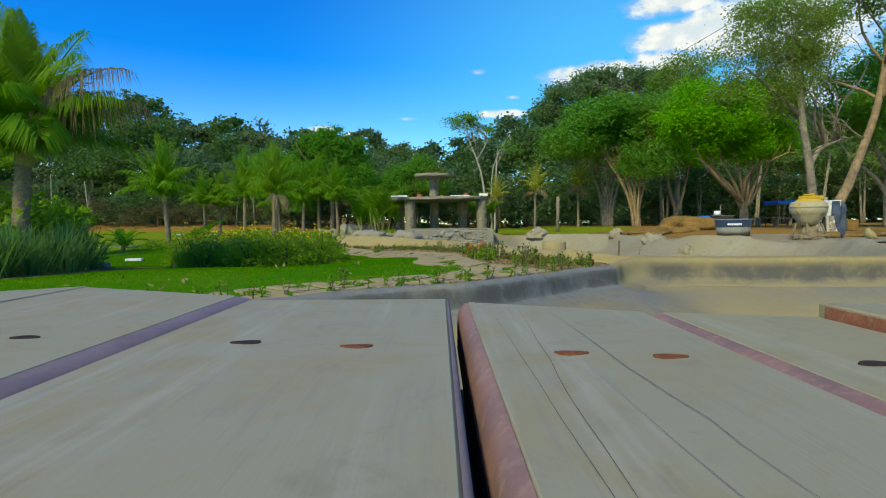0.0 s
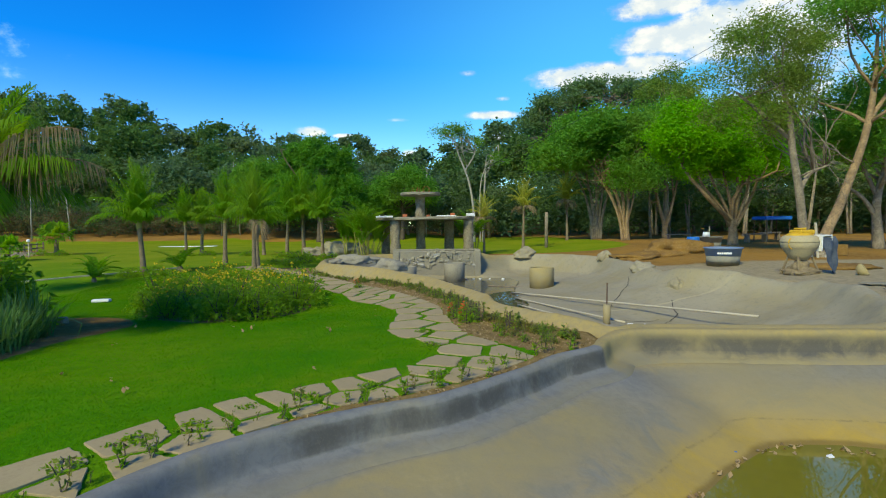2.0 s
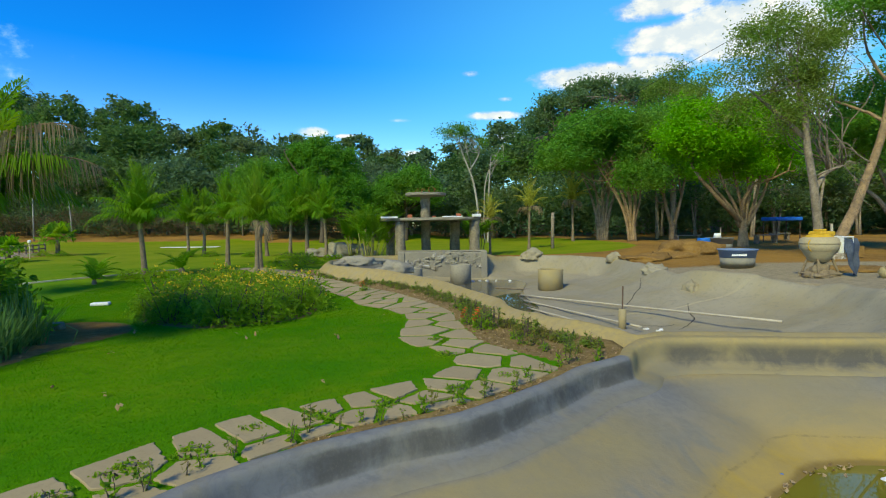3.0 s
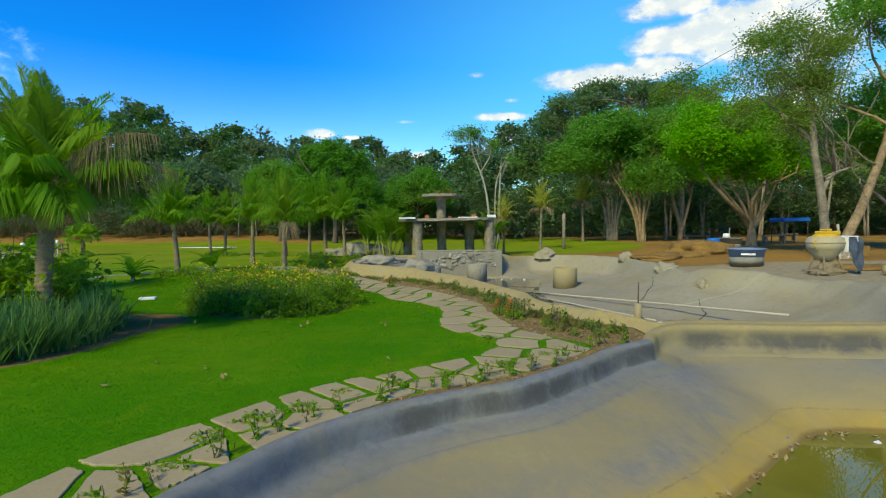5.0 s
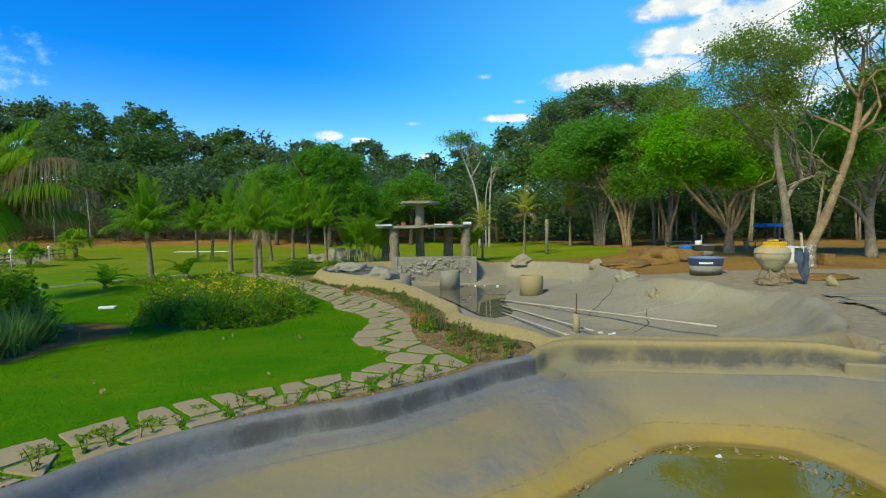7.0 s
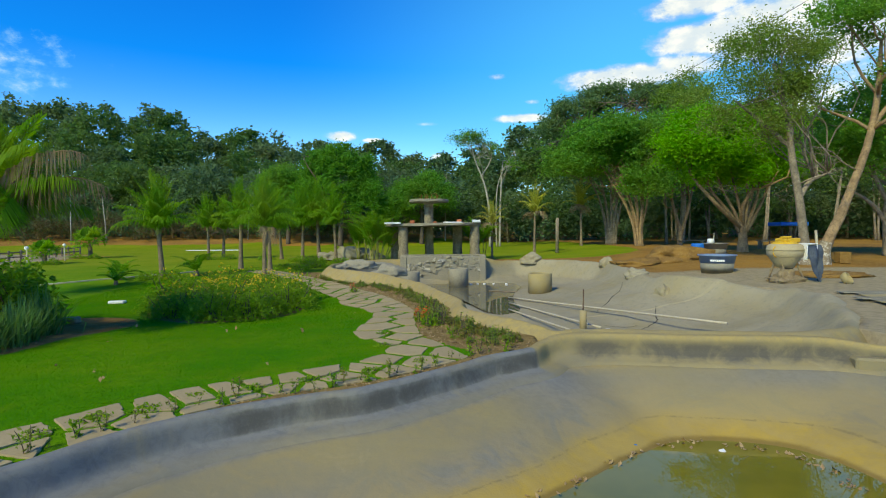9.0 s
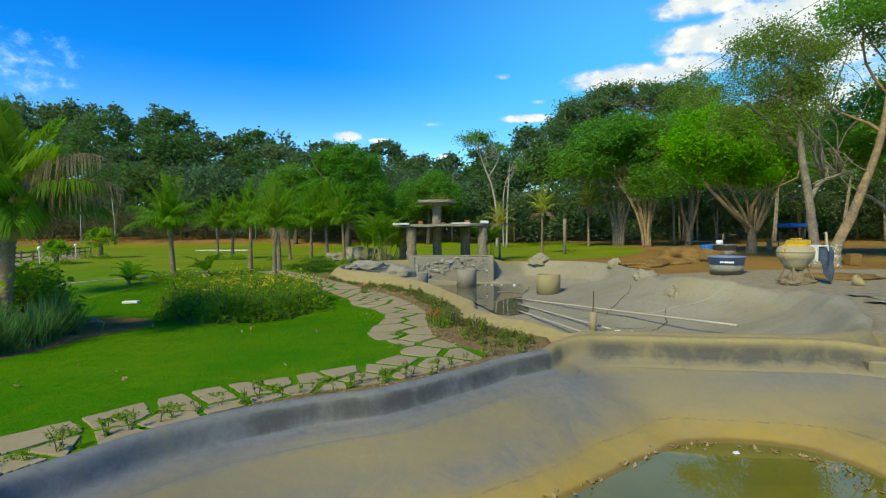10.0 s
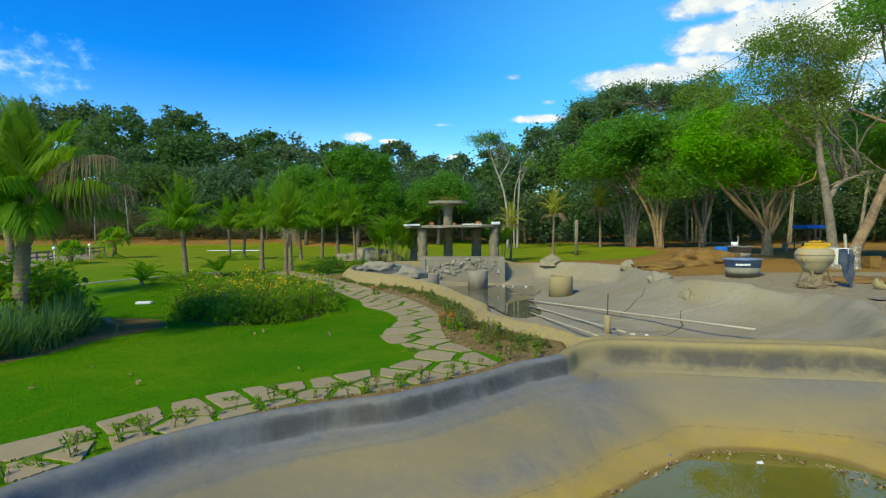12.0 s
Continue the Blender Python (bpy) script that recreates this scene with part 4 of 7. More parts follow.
def build_path():
    rng = np.random.default_rng(9)
    path = thing("garden_path", None, None, "winding path of irregular pale flagstones set in turf", "path", kind="structure")
    for q in strip_stones():
        c = q.mean(0)
        if np.max(np.linalg.norm(q - c, axis=1)) < 0.10:
            continue
        z = float(ground_z(*c))
        fall_x = float(ground_z(c[0] + 0.2, c[1]) - ground_z(c[0] - 0.2, c[1])) / 0.4
        fall_y = float(ground_z(c[0], c[1] + 0.2) - ground_z(c[0], c[1] - 0.2)) / 0.4
        lift = 0.014 + rng.uniform(-0.002, 0.002)
        n = len(q)
        loc = q - c
        v = np.concatenate([np.c_[loc * 1.0, np.full(n, -0.05)], np.c_[loc, np.full(n, lift - 0.004)], np.c_[loc * 0.982, np.full(n, lift)]])
        f = [[i + k * n, (i + 1) % n + k * n, (i + 1) % n + (k + 1) * n, i + (k + 1) * n] for k in (0, 1) for i in range(n)]
        area = 0.5 * np.sum(loc[:, 0] * np.roll(loc[:, 1], -1) - loc[:, 1] * np.roll(loc[:, 0], -1))
        if area < 0:
            f = [r[::-1] for r in f]
        top = np.arange(2 * n, 3 * n)
        me = mesh_from("flagstone", v, [np.array(f), np.array([top if area > 0 else top[::-1]])])
        part("flagstone", me, M_SLAB, path, at=Matrix.Translation((*c, z)) @ pose(0, 0, 0, math.degrees(fall_y) + rng.normal(0, 0.15), -math.degrees(fall_x) + rng.normal(0, 0.15), 0))
    return path


def build_turf():
    """Short mown blades over the near lawn, thinning with distance."""
    rng = np.random.default_rng(3)
    n = 420000
    y = 1.8 + 17.0 * rng.random(n) ** 1.35
    x = rng.uniform(-9.5, 2.0, n)
    ok = x < np.interp(y, PATH_R[:, 1], PATH_R[:, 0])
    x, y = x[ok], y[ok]
    ok = (inside_distance(x, y, PATH_AREA[::5]) < -0.005) & (inside_distance(x, y, BED[::2]) < -0.12) & (inside_distance(x, y, SIDE_BED[::2]) < -0.1)
    # tufts in the joints of the path
    m = 90000
    yj = 1.8 + 14.0 * rng.random(m) ** 1.2
    xj = rng.uniform(-4.5, 1.6, m)
    okj = inside_distance(xj, yj, PATH_AREA[::5]) > 0
    x, y = np.concatenate([x[ok], xj[okj]]), np.concatenate([y[ok], yj[okj]])
    joint = np.concatenate([np.zeros(ok.sum()), np.ones(okj.sum())])
    k = len(x)
    h = rng.uniform(0.008, 0.020, k) * (1 + 0.02 * (y - 4)) * np.where(joint > 0, 1.0, 1)
    w = 0.0036 * (1 + 0.11 * (y - 3))
    a = rng.uniform(0, 2 * np.pi, k)
    lean = rng.normal(0, 0.02, (k, 2))
    z = ground_z(x, y) - 0.004
    base = np.stack([x, y, z], -1)
    off = np.stack([np.cos(a) * w, np.sin(a) * w, 0 * a], -1)
    tip = base + np.stack([lean[:, 0], lean[:, 1], h], -1)
    v = np.stack([base - off, base + off, tip], 1).reshape(-1, 3)
    return thing("lawn_grass", mesh_from("lawn_grass", v, np.arange(3 * k).reshape(-1, 3)), M_TURF, "short bright green mown lawn grass around the path", "grass", kind="stuff")


def build_litter():
    """Dry leaves and crumbs of bark strewn over the planting strip."""
    rng = np.random.default_rng(31)
    n = 26000
    x, y = rng.uniform(-4.0, 2.6, n), 2.6 + 16.0 * rng.random(n) ** 1.3
    past = x - np.interp(y, PATH_R[:, 1], PATH_R[:, 0])
    x, y = x[(past > 0.0) & (past < 1.5)], y[(past > 0.0) & (past < 1.5)]
    d1, d2 = basins(x, y)
    ok = (d1 < -0.13) & (d2 < -0.42)
    x, y = x[ok], y[ok]
    c = np.stack([x, y, ground_z(x, y) + rng.uniform(0.004, 0.014, len(x))], -1)
    v, f = leaves(c, rng.uniform(0.018, 0.05, len(x)) * (1 + 0.05 * (y - 4)), rng, 0.5, 2.5, 0.05)
    return thing("leaf_litter", mesh_from("leaf_litter", v, f), M_LITTER, "dry brown leaf litter on the soil strip", "leaves", kind="stuff")


build_ground()
build_litter()
build_pool()
build_kerb()
WATER_LINE = SHORE + (SHORE - SHORE.mean(0)) * 0.12
water_sheet("water_lower", WATER_LINE, -0.70, M_WATER, "shallow murky green water in the pool bottom")
water_sheet("water_upper", WATER_BACK + (WATER_BACK - WATER_BACK.mean(0)) * 0.09, -0.845, M_WATER2, "thin film of dark water before the fountain wall")

# ---- plants ----
def limb_line(a, b, rng, bend=0.12, n=7):
    a, b = np.asarray(a, dtype=float), np.asarray(b, dtype=float)
    t = np.linspace(0, 1, n)[:, None]
    ln = np.linalg.norm(b - a)
    p = a + (b - a) * t
    sag = rng.normal(0, bend * ln, 3)
    p += np.sin(np.pi * t) * sag + np.sin(2 * np.pi * t) * rng.normal(0, bend * ln * 0.4, 3)
    return p


def crown_clumps(ellipsoids, rng):
    """Clump centres spread through ellipsoids (x, y, z, rx, ry, rz, count), most of them near the skin."""
    out = []
    for x, y, z, rx, ry, rz, n in ellipsoids:
        d = rng.normal(0, 1, (n, 3))
        d /= np.linalg.norm(d, axis=1)[:, None]
        d[:, 2] = np.where(d[:, 2] < -0.45, -d[:, 2], d[:, 2])
        r = rng.uniform(0.35, 1.0, n) ** 0.45
        out.append(np.array([x, y, z]) + d * r[:, None] * np.array([rx, ry, rz]))
    return np.concatenate(out)


def clump_leaves(clumps, per, spread, size, rng, slim=0.5, up=0.35, flat=0.7):
    c = np.repeat(clumps, per, axis=0)
    s = np.repeat(rng.uniform(0.6, 1.25, len(clumps)) * spread, per)
    off = rng.normal(0, 0.52, c.shape) * s[:, None]
    off[:, 2] *= flat
    return leaves(c + off, size * rng.uniform(0.7, 1.3, len(c)), rng, slim, up)


def tree(label, base, stems, crown, bark, leaf, seed, per=150, spread=0.7, size=0.16, limbs=14, twig=0.03, group="", slim=0.5, flat=0.7):
    """stems: lists of (x, y, z, radius) from the ground up. Limbs run from the stems to clumps of the crown."""
    rng = np.random.default_rng(seed)
    base = np.asarray(base, dtype=float)
    ob = thing("tree", None, None, label, "tree", group, at=tuple(base))
    lines = []
    pieces = []
    for st in stems:
        st = np.asarray(st, dtype=float)
        s = spline(st, 14)
        lines.append(s)
        pieces.append(tube(s[:, :3], s[:, 3], 9))
    v, f = join(*pieces)
    part("trunk", mesh_from("trunk", v, f, True), bark, ob)
    clumps = crown_clumps(crown, rng)
    pick = rng.choice(len(clumps), min(limbs, len(clumps)), replace=False)
    for i in pick:
        s = lines[rng.integers(len(lines))]
        k = rng.integers(int(len(s) * 0.62), len(s))
        a, r = s[k, :3], s[k, 3]
        p = limb_line(a, clumps[i], rng)
        rr = np.linspace(max(r * 0.6, twig * 1.4), twig * 0.4, len(p))
        bits = [tube(p, rr, 6)]
        for j in range(2):
            q = clumps[np.argsort(np.linalg.norm(clumps - p[4], axis=1))[rng.integers(1, 7)]]
            pp = limb_line(p[3 + j], q, rng, 0.1, 5)
            bits.append(tube(pp, np.linspace(rr[3 + j] * 0.7, twig * 0.3, 5), 5))
        v, f = join(*bits)
        part("limb", mesh_from("limb", v, f, True), bark, ob)
    v, f = clump_leaves(clumps, per, spread, size, rng, slim, flat=flat)
    part("crown", mesh_from("crown", v, f), leaf, ob)
    return ob


def bare_branch(ob, start, way, radius, bark, seed):
    """A leafless forking branch as one part of a tree."""
    rng = np.random.default_rng(seed)
    bits = []

    def grow(p, d, r, level):
        line = limb_line(p, p + d, rng, 0.09, 6)
        bits.append(tube(line, np.linspace(r, r * 0.45, 6), 5))
        if level < 3:
            for k in range(4):
                u = rng.integers(2, 6)
                dd = d * 0.62 + rng.normal(0, 0.34, 3) * np.linalg.norm(d)
                grow(line[u], dd * rng.uniform(0.6, 1.0), r * 0.5, level + 1)
    grow(np.asarray(start, dtype=float), np.asarray(way, dtype=float), radius, 0)
    v, f = join(*bits)
    return part("bare_branch", mesh_from("bare_branch", v, f, True), bark, ob, "pale leafless branch")


def frond_mesh(name, length, rise, droop, leaflet, rng, pairs=46, hang=0.6, width=0.011):
    """One feather leaf along +x, rising then bowing over; leaflets hang from a rib."""
    n = 15
    t = np.linspace(0, 1, n)
    ang = rise - droop * t ** 1.25
    step_len = length / (n - 1)
    x = np.concatenate([[0], np.cumsum(np.cos(ang[:-1]) * step_len)])
    z = np.concatenate([[0], np.cumsum(np.sin(ang[:-1]) * step_len)])
    rib = np.stack([x, 0.02 * np.sin(3 * t) * length, z], -1)
    rv, rf = tube(rib, np.linspace(0.020, 0.004, n) * (length / 2.0 + 0.4), 5)
    u = np.repeat(np.linspace(0.14, 0.995, pairs), 2)
    s = np.tile([-1.0, 1.0], pairs)
    m = len(u)
    c = np.stack([np.interp(u, t, rib[:, j]) for j in range(3)], -1)
    a = np.interp(u, t, ang)
    zero = np.zeros(m)
    fwd = np.stack([np.cos(a), zero, np.sin(a)], -1)
    upv = np.stack([-np.sin(a), zero, np.cos(a)], -1)
    lean = 0.30 + 0.75 * u + rng.normal(0, 0.08, m)
    d = np.stack([zero, s * np.cos(lean), zero], -1) + fwd * np.sin(lean)[:, None] + upv * (0.42 + rng.normal(0, 0.10, m))[:, None]
    d /= np.linalg.norm(d, axis=1)[:, None]
    l2 = (leaflet * (0.35 + 0.65 * np.sin(np.pi * np.minimum(1, u * 0.92 + 0.10)) ** 0.7) * rng.uniform(0.85, 1.1, m))[:, None]
    w = (width * (0.6 + 0.6 * np.sin(np.pi * np.minimum(1, u + 0.1))))[:, None]
    side = np.cross(d, upv)
    side /= np.linalg.norm(side, axis=1)[:, None] + 1e-9
    drop = np.array([0, 0, -1.0])
    p1 = c + d * l2 * 0.45 + drop * hang * l2 * 0.12
    p2 = c + d * l2 * 0.85 + drop * hang * l2 * 0.75
    vs = np.stack([c, p1 + side * w, p2, p1 - side * w], 1).reshape(-1, 3)
    v, f = join((rv, rf), (vs, [np.arange(4 * m).reshape(-1, 4)]))
    return mesh_from(name, v, f)


def ringed_trunk(height, r0, r1, lean, rng, rings=None):
    rings = rings or int(height / 0.075)
    t = np.linspace(0, 1, rings * 3 + 1)
    path = np.stack([lean[0] * t ** 1.5, lean[1] * t ** 1.5, height * t], -1)
    r = r0 + (r1 - r0) * t ** 0.6 + 0.35 * r0 * np.exp(-t * 9)
    r = r * (1 + 0.09 * np.where(np.arange(len(t)) % 3 == 0, 1, -0.3)) * (1 + rng.normal(0, 0.015, len(t)))
    return tube(path, r, 12)


def palm(label, at, height, r0, spec, seed, lean=(0.1, 0.0), group="palms on the lawn", dry=0, fronds=15, length=1.7, leaflet=0.58, turn=0.0, hang=0.75, pairs=46, sheath=True, leaf=None, spear=1.18):
    rng = np.random.default_rng(seed)
    ob = thing("palm_tree", None, None, label, "palm tree", group, at=Matrix.Translation(at) @ pose(0, 0, 0, 0, 0, turn))
    v, f = ringed_trunk(height, r0, r0 * 0.72, lean, rng)
    part("trunk", mesh_from("trunk", v, f, True), M_PALM_TRUNK, ob)
    top = np.array([lean[0], lean[1], height])
    for k in range(fronds):
        u = (k + 0.5) / fronds
        az = k * 137.5 + rng.normal(0, 8)
        rise = radians(90 - 42 * u ** 1.5 + rng.normal(0, 4))
        droop = radians(spec - 50 + 98 * u ** 1.6 + rng.normal(0, 8))
        is_dry = k >= fronds - dry
        if is_dry:
            rise, droop = radians(30 + rng.normal(0, 10)), radians(128)
        me = frond_mesh("frond", length * rng.uniform(0.85, 1.1) * (0.6 if is_dry else spear + (0.78 - spear) * u), rise, droop, leaflet, rng, pairs, hang * (1.3 if is_dry else 1))
        part("frond", me, M_FROND_DRY if is_dry else (leaf or M_FROND), ob, "withered brown frond" if is_dry else "", at=Matrix.Translation((*top[:2], top[2] - 0.04 + 0.06 * (1 - u))) @ pose(0, 0, 0, 0, 0, az))
    if sheath:
        v, f = lathe([(r0 * 0.70, -0.12), (r0 * 0.95, 0.0), (r0 * 0.8, 0.14), (r0 * 0.3, 0.26), (0.005, 0.3)], 10)
        part("leaf_sheath", mesh_from("leaf_sheath", v, f, True), M_RACHIS, ob, at=tuple(top - [0, 0, 0.05]))
    return ob


def gz(x, y):
    return float(ground_z(x, y))


def build_palms():
    # the large palm in the side bed
    big = palm("tall green coconut palm with a ringed grey trunk", (-6.12, 7.7, gz(-6.1, 7.7) - 0.05), 1.72, 0.135, 58, 11, (0.05, 0.1), "palms in the side bed", 0, 40, 2.35, 0.70, 0, 1.0, 130, spear=0.84)
    rng = np.random.default_rng(77)
    for az, rise, ln in ((-14, 66, 2.45), (-2, 56, 2.2)):
        me = frond_mesh("frond", ln, radians(rise), radians(86), 0.62, rng, 84, 1.7, 0.009)
        part("frond", me, M_FROND_DRY, big, "withered brown hanging frond", at=Matrix.Translation((0.05, 0.1, 1.68)) @ pose(0, 0, 0, 0, 0, az))
    palm("green coconut palm with a ringed trunk behind shrubs", (-11.6, 13.6, gz(-11.6, 13.6)), 1.9, 0.13, 60, 12, (-0.1, 0.1), "palms in the side bed", 1, 22, 2.3, 0.60, 40, 0.6, 60)
    # the palms standing on the lawn, built once in three forms and then repeated
    one = palm("young green coconut palm on the lawn", (-9.6, 18.7, gz(-9.6, 18.7)), 1.72, 0.098, 60, 21, (-0.10, 0.0), fronds=36, length=1.9, leaflet=0.62, hang=0.9, pairs=56, dry=0)
    two = palm("young green coconut palm with a few drooping brown fronds", (-6.05, 19.3, gz(-6.05, 19.3)), 1.75, 0.085, 62, 22, (0.02, 0.05), fronds=32, length=1.75, leaflet=0.56, hang=0.9, pairs=52, dry=1)
    three = palm("young green coconut palm on the lawn", (-8.45, 22.9, gz(-8.45, 22.9)), 1.9, 0.10, 58, 23, (0.05, 0.0), fronds=32, length=1.85, leaflet=0.58, hang=0.9, pairs=52, dry=0)
    for src, x, y, s, turn in ((two, -13.4, 30.2, 1.05, 70), (one, -12.9, 31.0, 1.0, 200), (three, -6.75, 21.8, 0.95, 120), (one, -7.45, 28.8, 1.08, 150), (three, -6.65, 29.2, 1.15, 250), (two, -5.35, 27.8, 1.1, 95), (one, -9.2, 30.5, 1.0, 20)):
        copy_thing(src, Matrix.Translation((x, y, gz(x, y))) @ pose(0, 0, 0, 0, 0, turn) @ Matrix.Scale(s, 4))
    # thin palms on the turf behind the fountain
    dry1 = palm("slender palm with yellowing drooping fronds", (5.95, 33.0, gz(5.95, 33.0)), 2.45, 0.085, 82, 31, (0.05, 0), "palms behind the fountain", 3, 20, 1.7, 0.5, 0, 0.9, leaf=M_FROND_YELLOW)
    copy_thing(dry1, Matrix.Translation((10.2, 38.8, gz(10.2, 38.8))) @ pose(0, 0, 0, 0, 0, 130) @ Matrix.Scale(1.15, 4))
    copy_thing(dry1, Matrix.Translation((2.95, 27.4, gz(2.95, 27.4))) @ pose(0, 0, 0, 0, 0, 60) @ Matrix.Scale(0.72, 4))
    # feather clumps
    areca("clump of green feathery cane palm beside the fountain", (-2.75, 25.3), 15, 2.9, 41)
    areca("clump of green feathery cane palm behind the fountain", (2.4, 27.3), 7, 2.1, 42)
    areca("low clump of green feathery palm on the lawn", (-4.1, 28.3), 8, 2.6, 43)


def areca(label, xy, stems, height, seed):
    rng = np.random.default_rng(seed)
    ob = thing("cane_palm", None, None, label, "palm tree", "feathery cane palms", at=(*xy, gz(*xy)))
    bits = []
    for k in range(stems):
        a, r = rng.uniform(0, 2 * np.pi), rng.uniform(0.05, 0.40)
        foot = np.array([np.cos(a) * r, np.sin(a) * r, 0])
        h = height * rng.uniform(0.25, 0.55)
        tip = foot * 2.0 + np.array([0, 0, h])
        bits.append(tube(limb_line(foot, tip, rng, 0.03, 5), np.linspace(0.03, 0.02, 5), 6))
        for j in range(4):
            me = frond_mesh("frond", height * rng.uniform(0.42, 0.62), radians(rng.uniform(55, 86)), radians(rng.uniform(40, 85)), 0.42, rng, 34, 0.5, 0.012)
            part("frond", me, M_FROND, ob, at=Matrix.Translation(tuple(tip)) @ pose(0, 0, 0, 0, 0, rng.uniform(0, 360)))
    v, f = join(*bits)
    part("stem", mesh_from("stem", v, f, True), M_RACHIS, ob)
    return ob


def fan_palm(label, x, y, h, size, seed):
    """A short trunk under a round head of folded fan leaves."""
    rng = np.random.default_rng(seed)
    ob = thing("fan_palm", None, None, label, "palm tree", "small fan palms", at=(x, y, gz(x, y)))
    v, f = ringed_trunk(h, 0.13, 0.11, (0, 0), rng)
    part("trunk", mesh_from("trunk", v, f, True), M_PALM_TRUNK, ob)
    for k in range(16):
        az, el = k * 137.5, radians(75 - 85 * k / 16)
        vs, fs = [], []
        for j, b in enumerate(np.linspace(-1.5, 1.5, 15)):
            ln = size * (1 - 0.18 * abs(b)) * rng.uniform(0.9, 1.05)
            d = np.array([np.cos(b), np.sin(b), 0])
            q = np.array([-np.sin(b), np.cos(b), 0]) * 0.05 * size
            o = np.array([size * 0.5, 0, 0])
            z = -0.3 * ln * abs(b) / 1.5
            vs += [o, o + d * ln * 0.5 + q, o + d * ln * 0.62 + [0, 0, z - 0.06 * size], o + d * ln * 0.5 - q]
            fs.append([4 * j, 4 * j + 1, 4 * j + 2, 4 * j + 3])
        rv, rf = tube([(0, 0, 0), (size * 0.5, 0, 0)], 0.012, 4)
        v, f = join((np.array(vs), [np.array(fs)]), (rv, rf))
        part("fan_leaf", mesh_from("fan_leaf", v, f), M_FROND, ob, at=Matrix.Translation((0, 0, h)) @ pose(0, 0, 0, 0, -math.degrees(el), az))
    return ob


def cycad(label, x, y, s, seed, group="low rosette palms"):
    rng = np.random.default_rng(seed)
    ob = thing("rosette_palm", None, None, label, "palm tree", group, at=(x, y, gz(x, y)))
    v, f = lathe([(0.09 * s, -0.05), (0.10 * s, 0.1 * s), (0.06 * s, 0.2 * s), (0.004, 0.22 * s)], 9)
    part("stem", mesh_from("stem", v, f, True), M_PALM_TRUNK, ob)
    for k in range(11):
        me = frond_mesh("frond", 0.95 * s, radians(rng.uniform(30, 75)), radians(rng.uniform(50, 80)), 0.26 * s, rng, 18, 0.3, 0.02)
        part("frond", me, M_FROND, ob, at=Matrix.Translation((0, 0, 0.15 * s)) @ pose(0, 0, 0, 0, 0, k * 137.5))
    return ob


def shrub_form(name, label, category, group, seed, rx, ry, rz, n, size, leaf, flowers=0, flower_mat=None, stems=9):
    """A bushy plant: stems, leaves and, where it blooms, flower heads."""
    rng = np.random.default_rng(seed)
    ob = thing(name, None, None, label, category, group)
    bits = []
    for k in range(stems):
        a, r = rng.uniform(0, 2 * np.pi), rng.uniform(0.2, 0.9)
        bits.append(tube(limb_line((0.04 * np.cos(a), 0.04 * np.sin(a), -0.04), (rx * r * np.cos(a), ry * r * np.sin(a), rz * rng.uniform(0.7, 1.1)), rng, 0.06, 4), np.linspace(0.010, 0.003, 4), 4))
    v, f = join(*bits)
    part("stem", mesh_from("stem", v, f), M_BARK_DARK, ob)
    d = rng.normal(0, 1, (n, 3))
    d /= np.linalg.norm(d, axis=1)[:, None]
    d[:, 2] = np.abs(d[:, 2])
    c = d * (rng.uniform(0.3, 1.0, n) ** 0.5)[:, None] * np.array([rx, ry, rz]) * (1 + 0.22 * np.sin(5 * d[:, :1] + 3 * d[:, 1:2] + seed))
    v, f = leaves(c, size * rng.uniform(0.6, 1.3, n), rng, 0.42, 0.2)
    part("leaf_mass", mesh_from("leaf_mass", v, f), leaf, ob, kind="stuff")
    if flowers:
        top = c[np.argsort(-c[:, 2] + rng.normal(0, rz * 0.25, n))[:flowers]] * np.array([1.04, 1.04, 1.08])
        cc = np.repeat(top, 5, axis=0) + rng.normal(0, 0.012, (flowers * 5, 3))
        v, f = leaves(cc, 0.036, rng, 0.8, 0.6)
        part("flower", mesh_from("flower", v, f), flower_mat, ob, kind="stuff")
    return ob


def scatter(proto, spots, rng, low=0.85, high=1.2):
    first = True
    for x, y in spots:
        m = Matrix.Translation((x, y, gz(x, y))) @ pose(0, 0, 0, 0, 0, rng.uniform(0, 360)) @ Matrix.Scale(rng.uniform(low, high), 4)
        if first:
            proto.matrix_world, first = m, False
        else:
            copy_thing(proto, m)


def spots_in(poly, gap, rng, inset=0.2):
    lo, hi = poly.min(0), poly.max(0)
    out = []
    tries = rng.uniform(lo, hi, (4000, 2))
    for p in tries[inside_distance(tries[:, 0], tries[:, 1], poly) >= inset]:
        if all(np.hypot(*(p - q)) > gap for q in out):
            out.append(p)
    return out


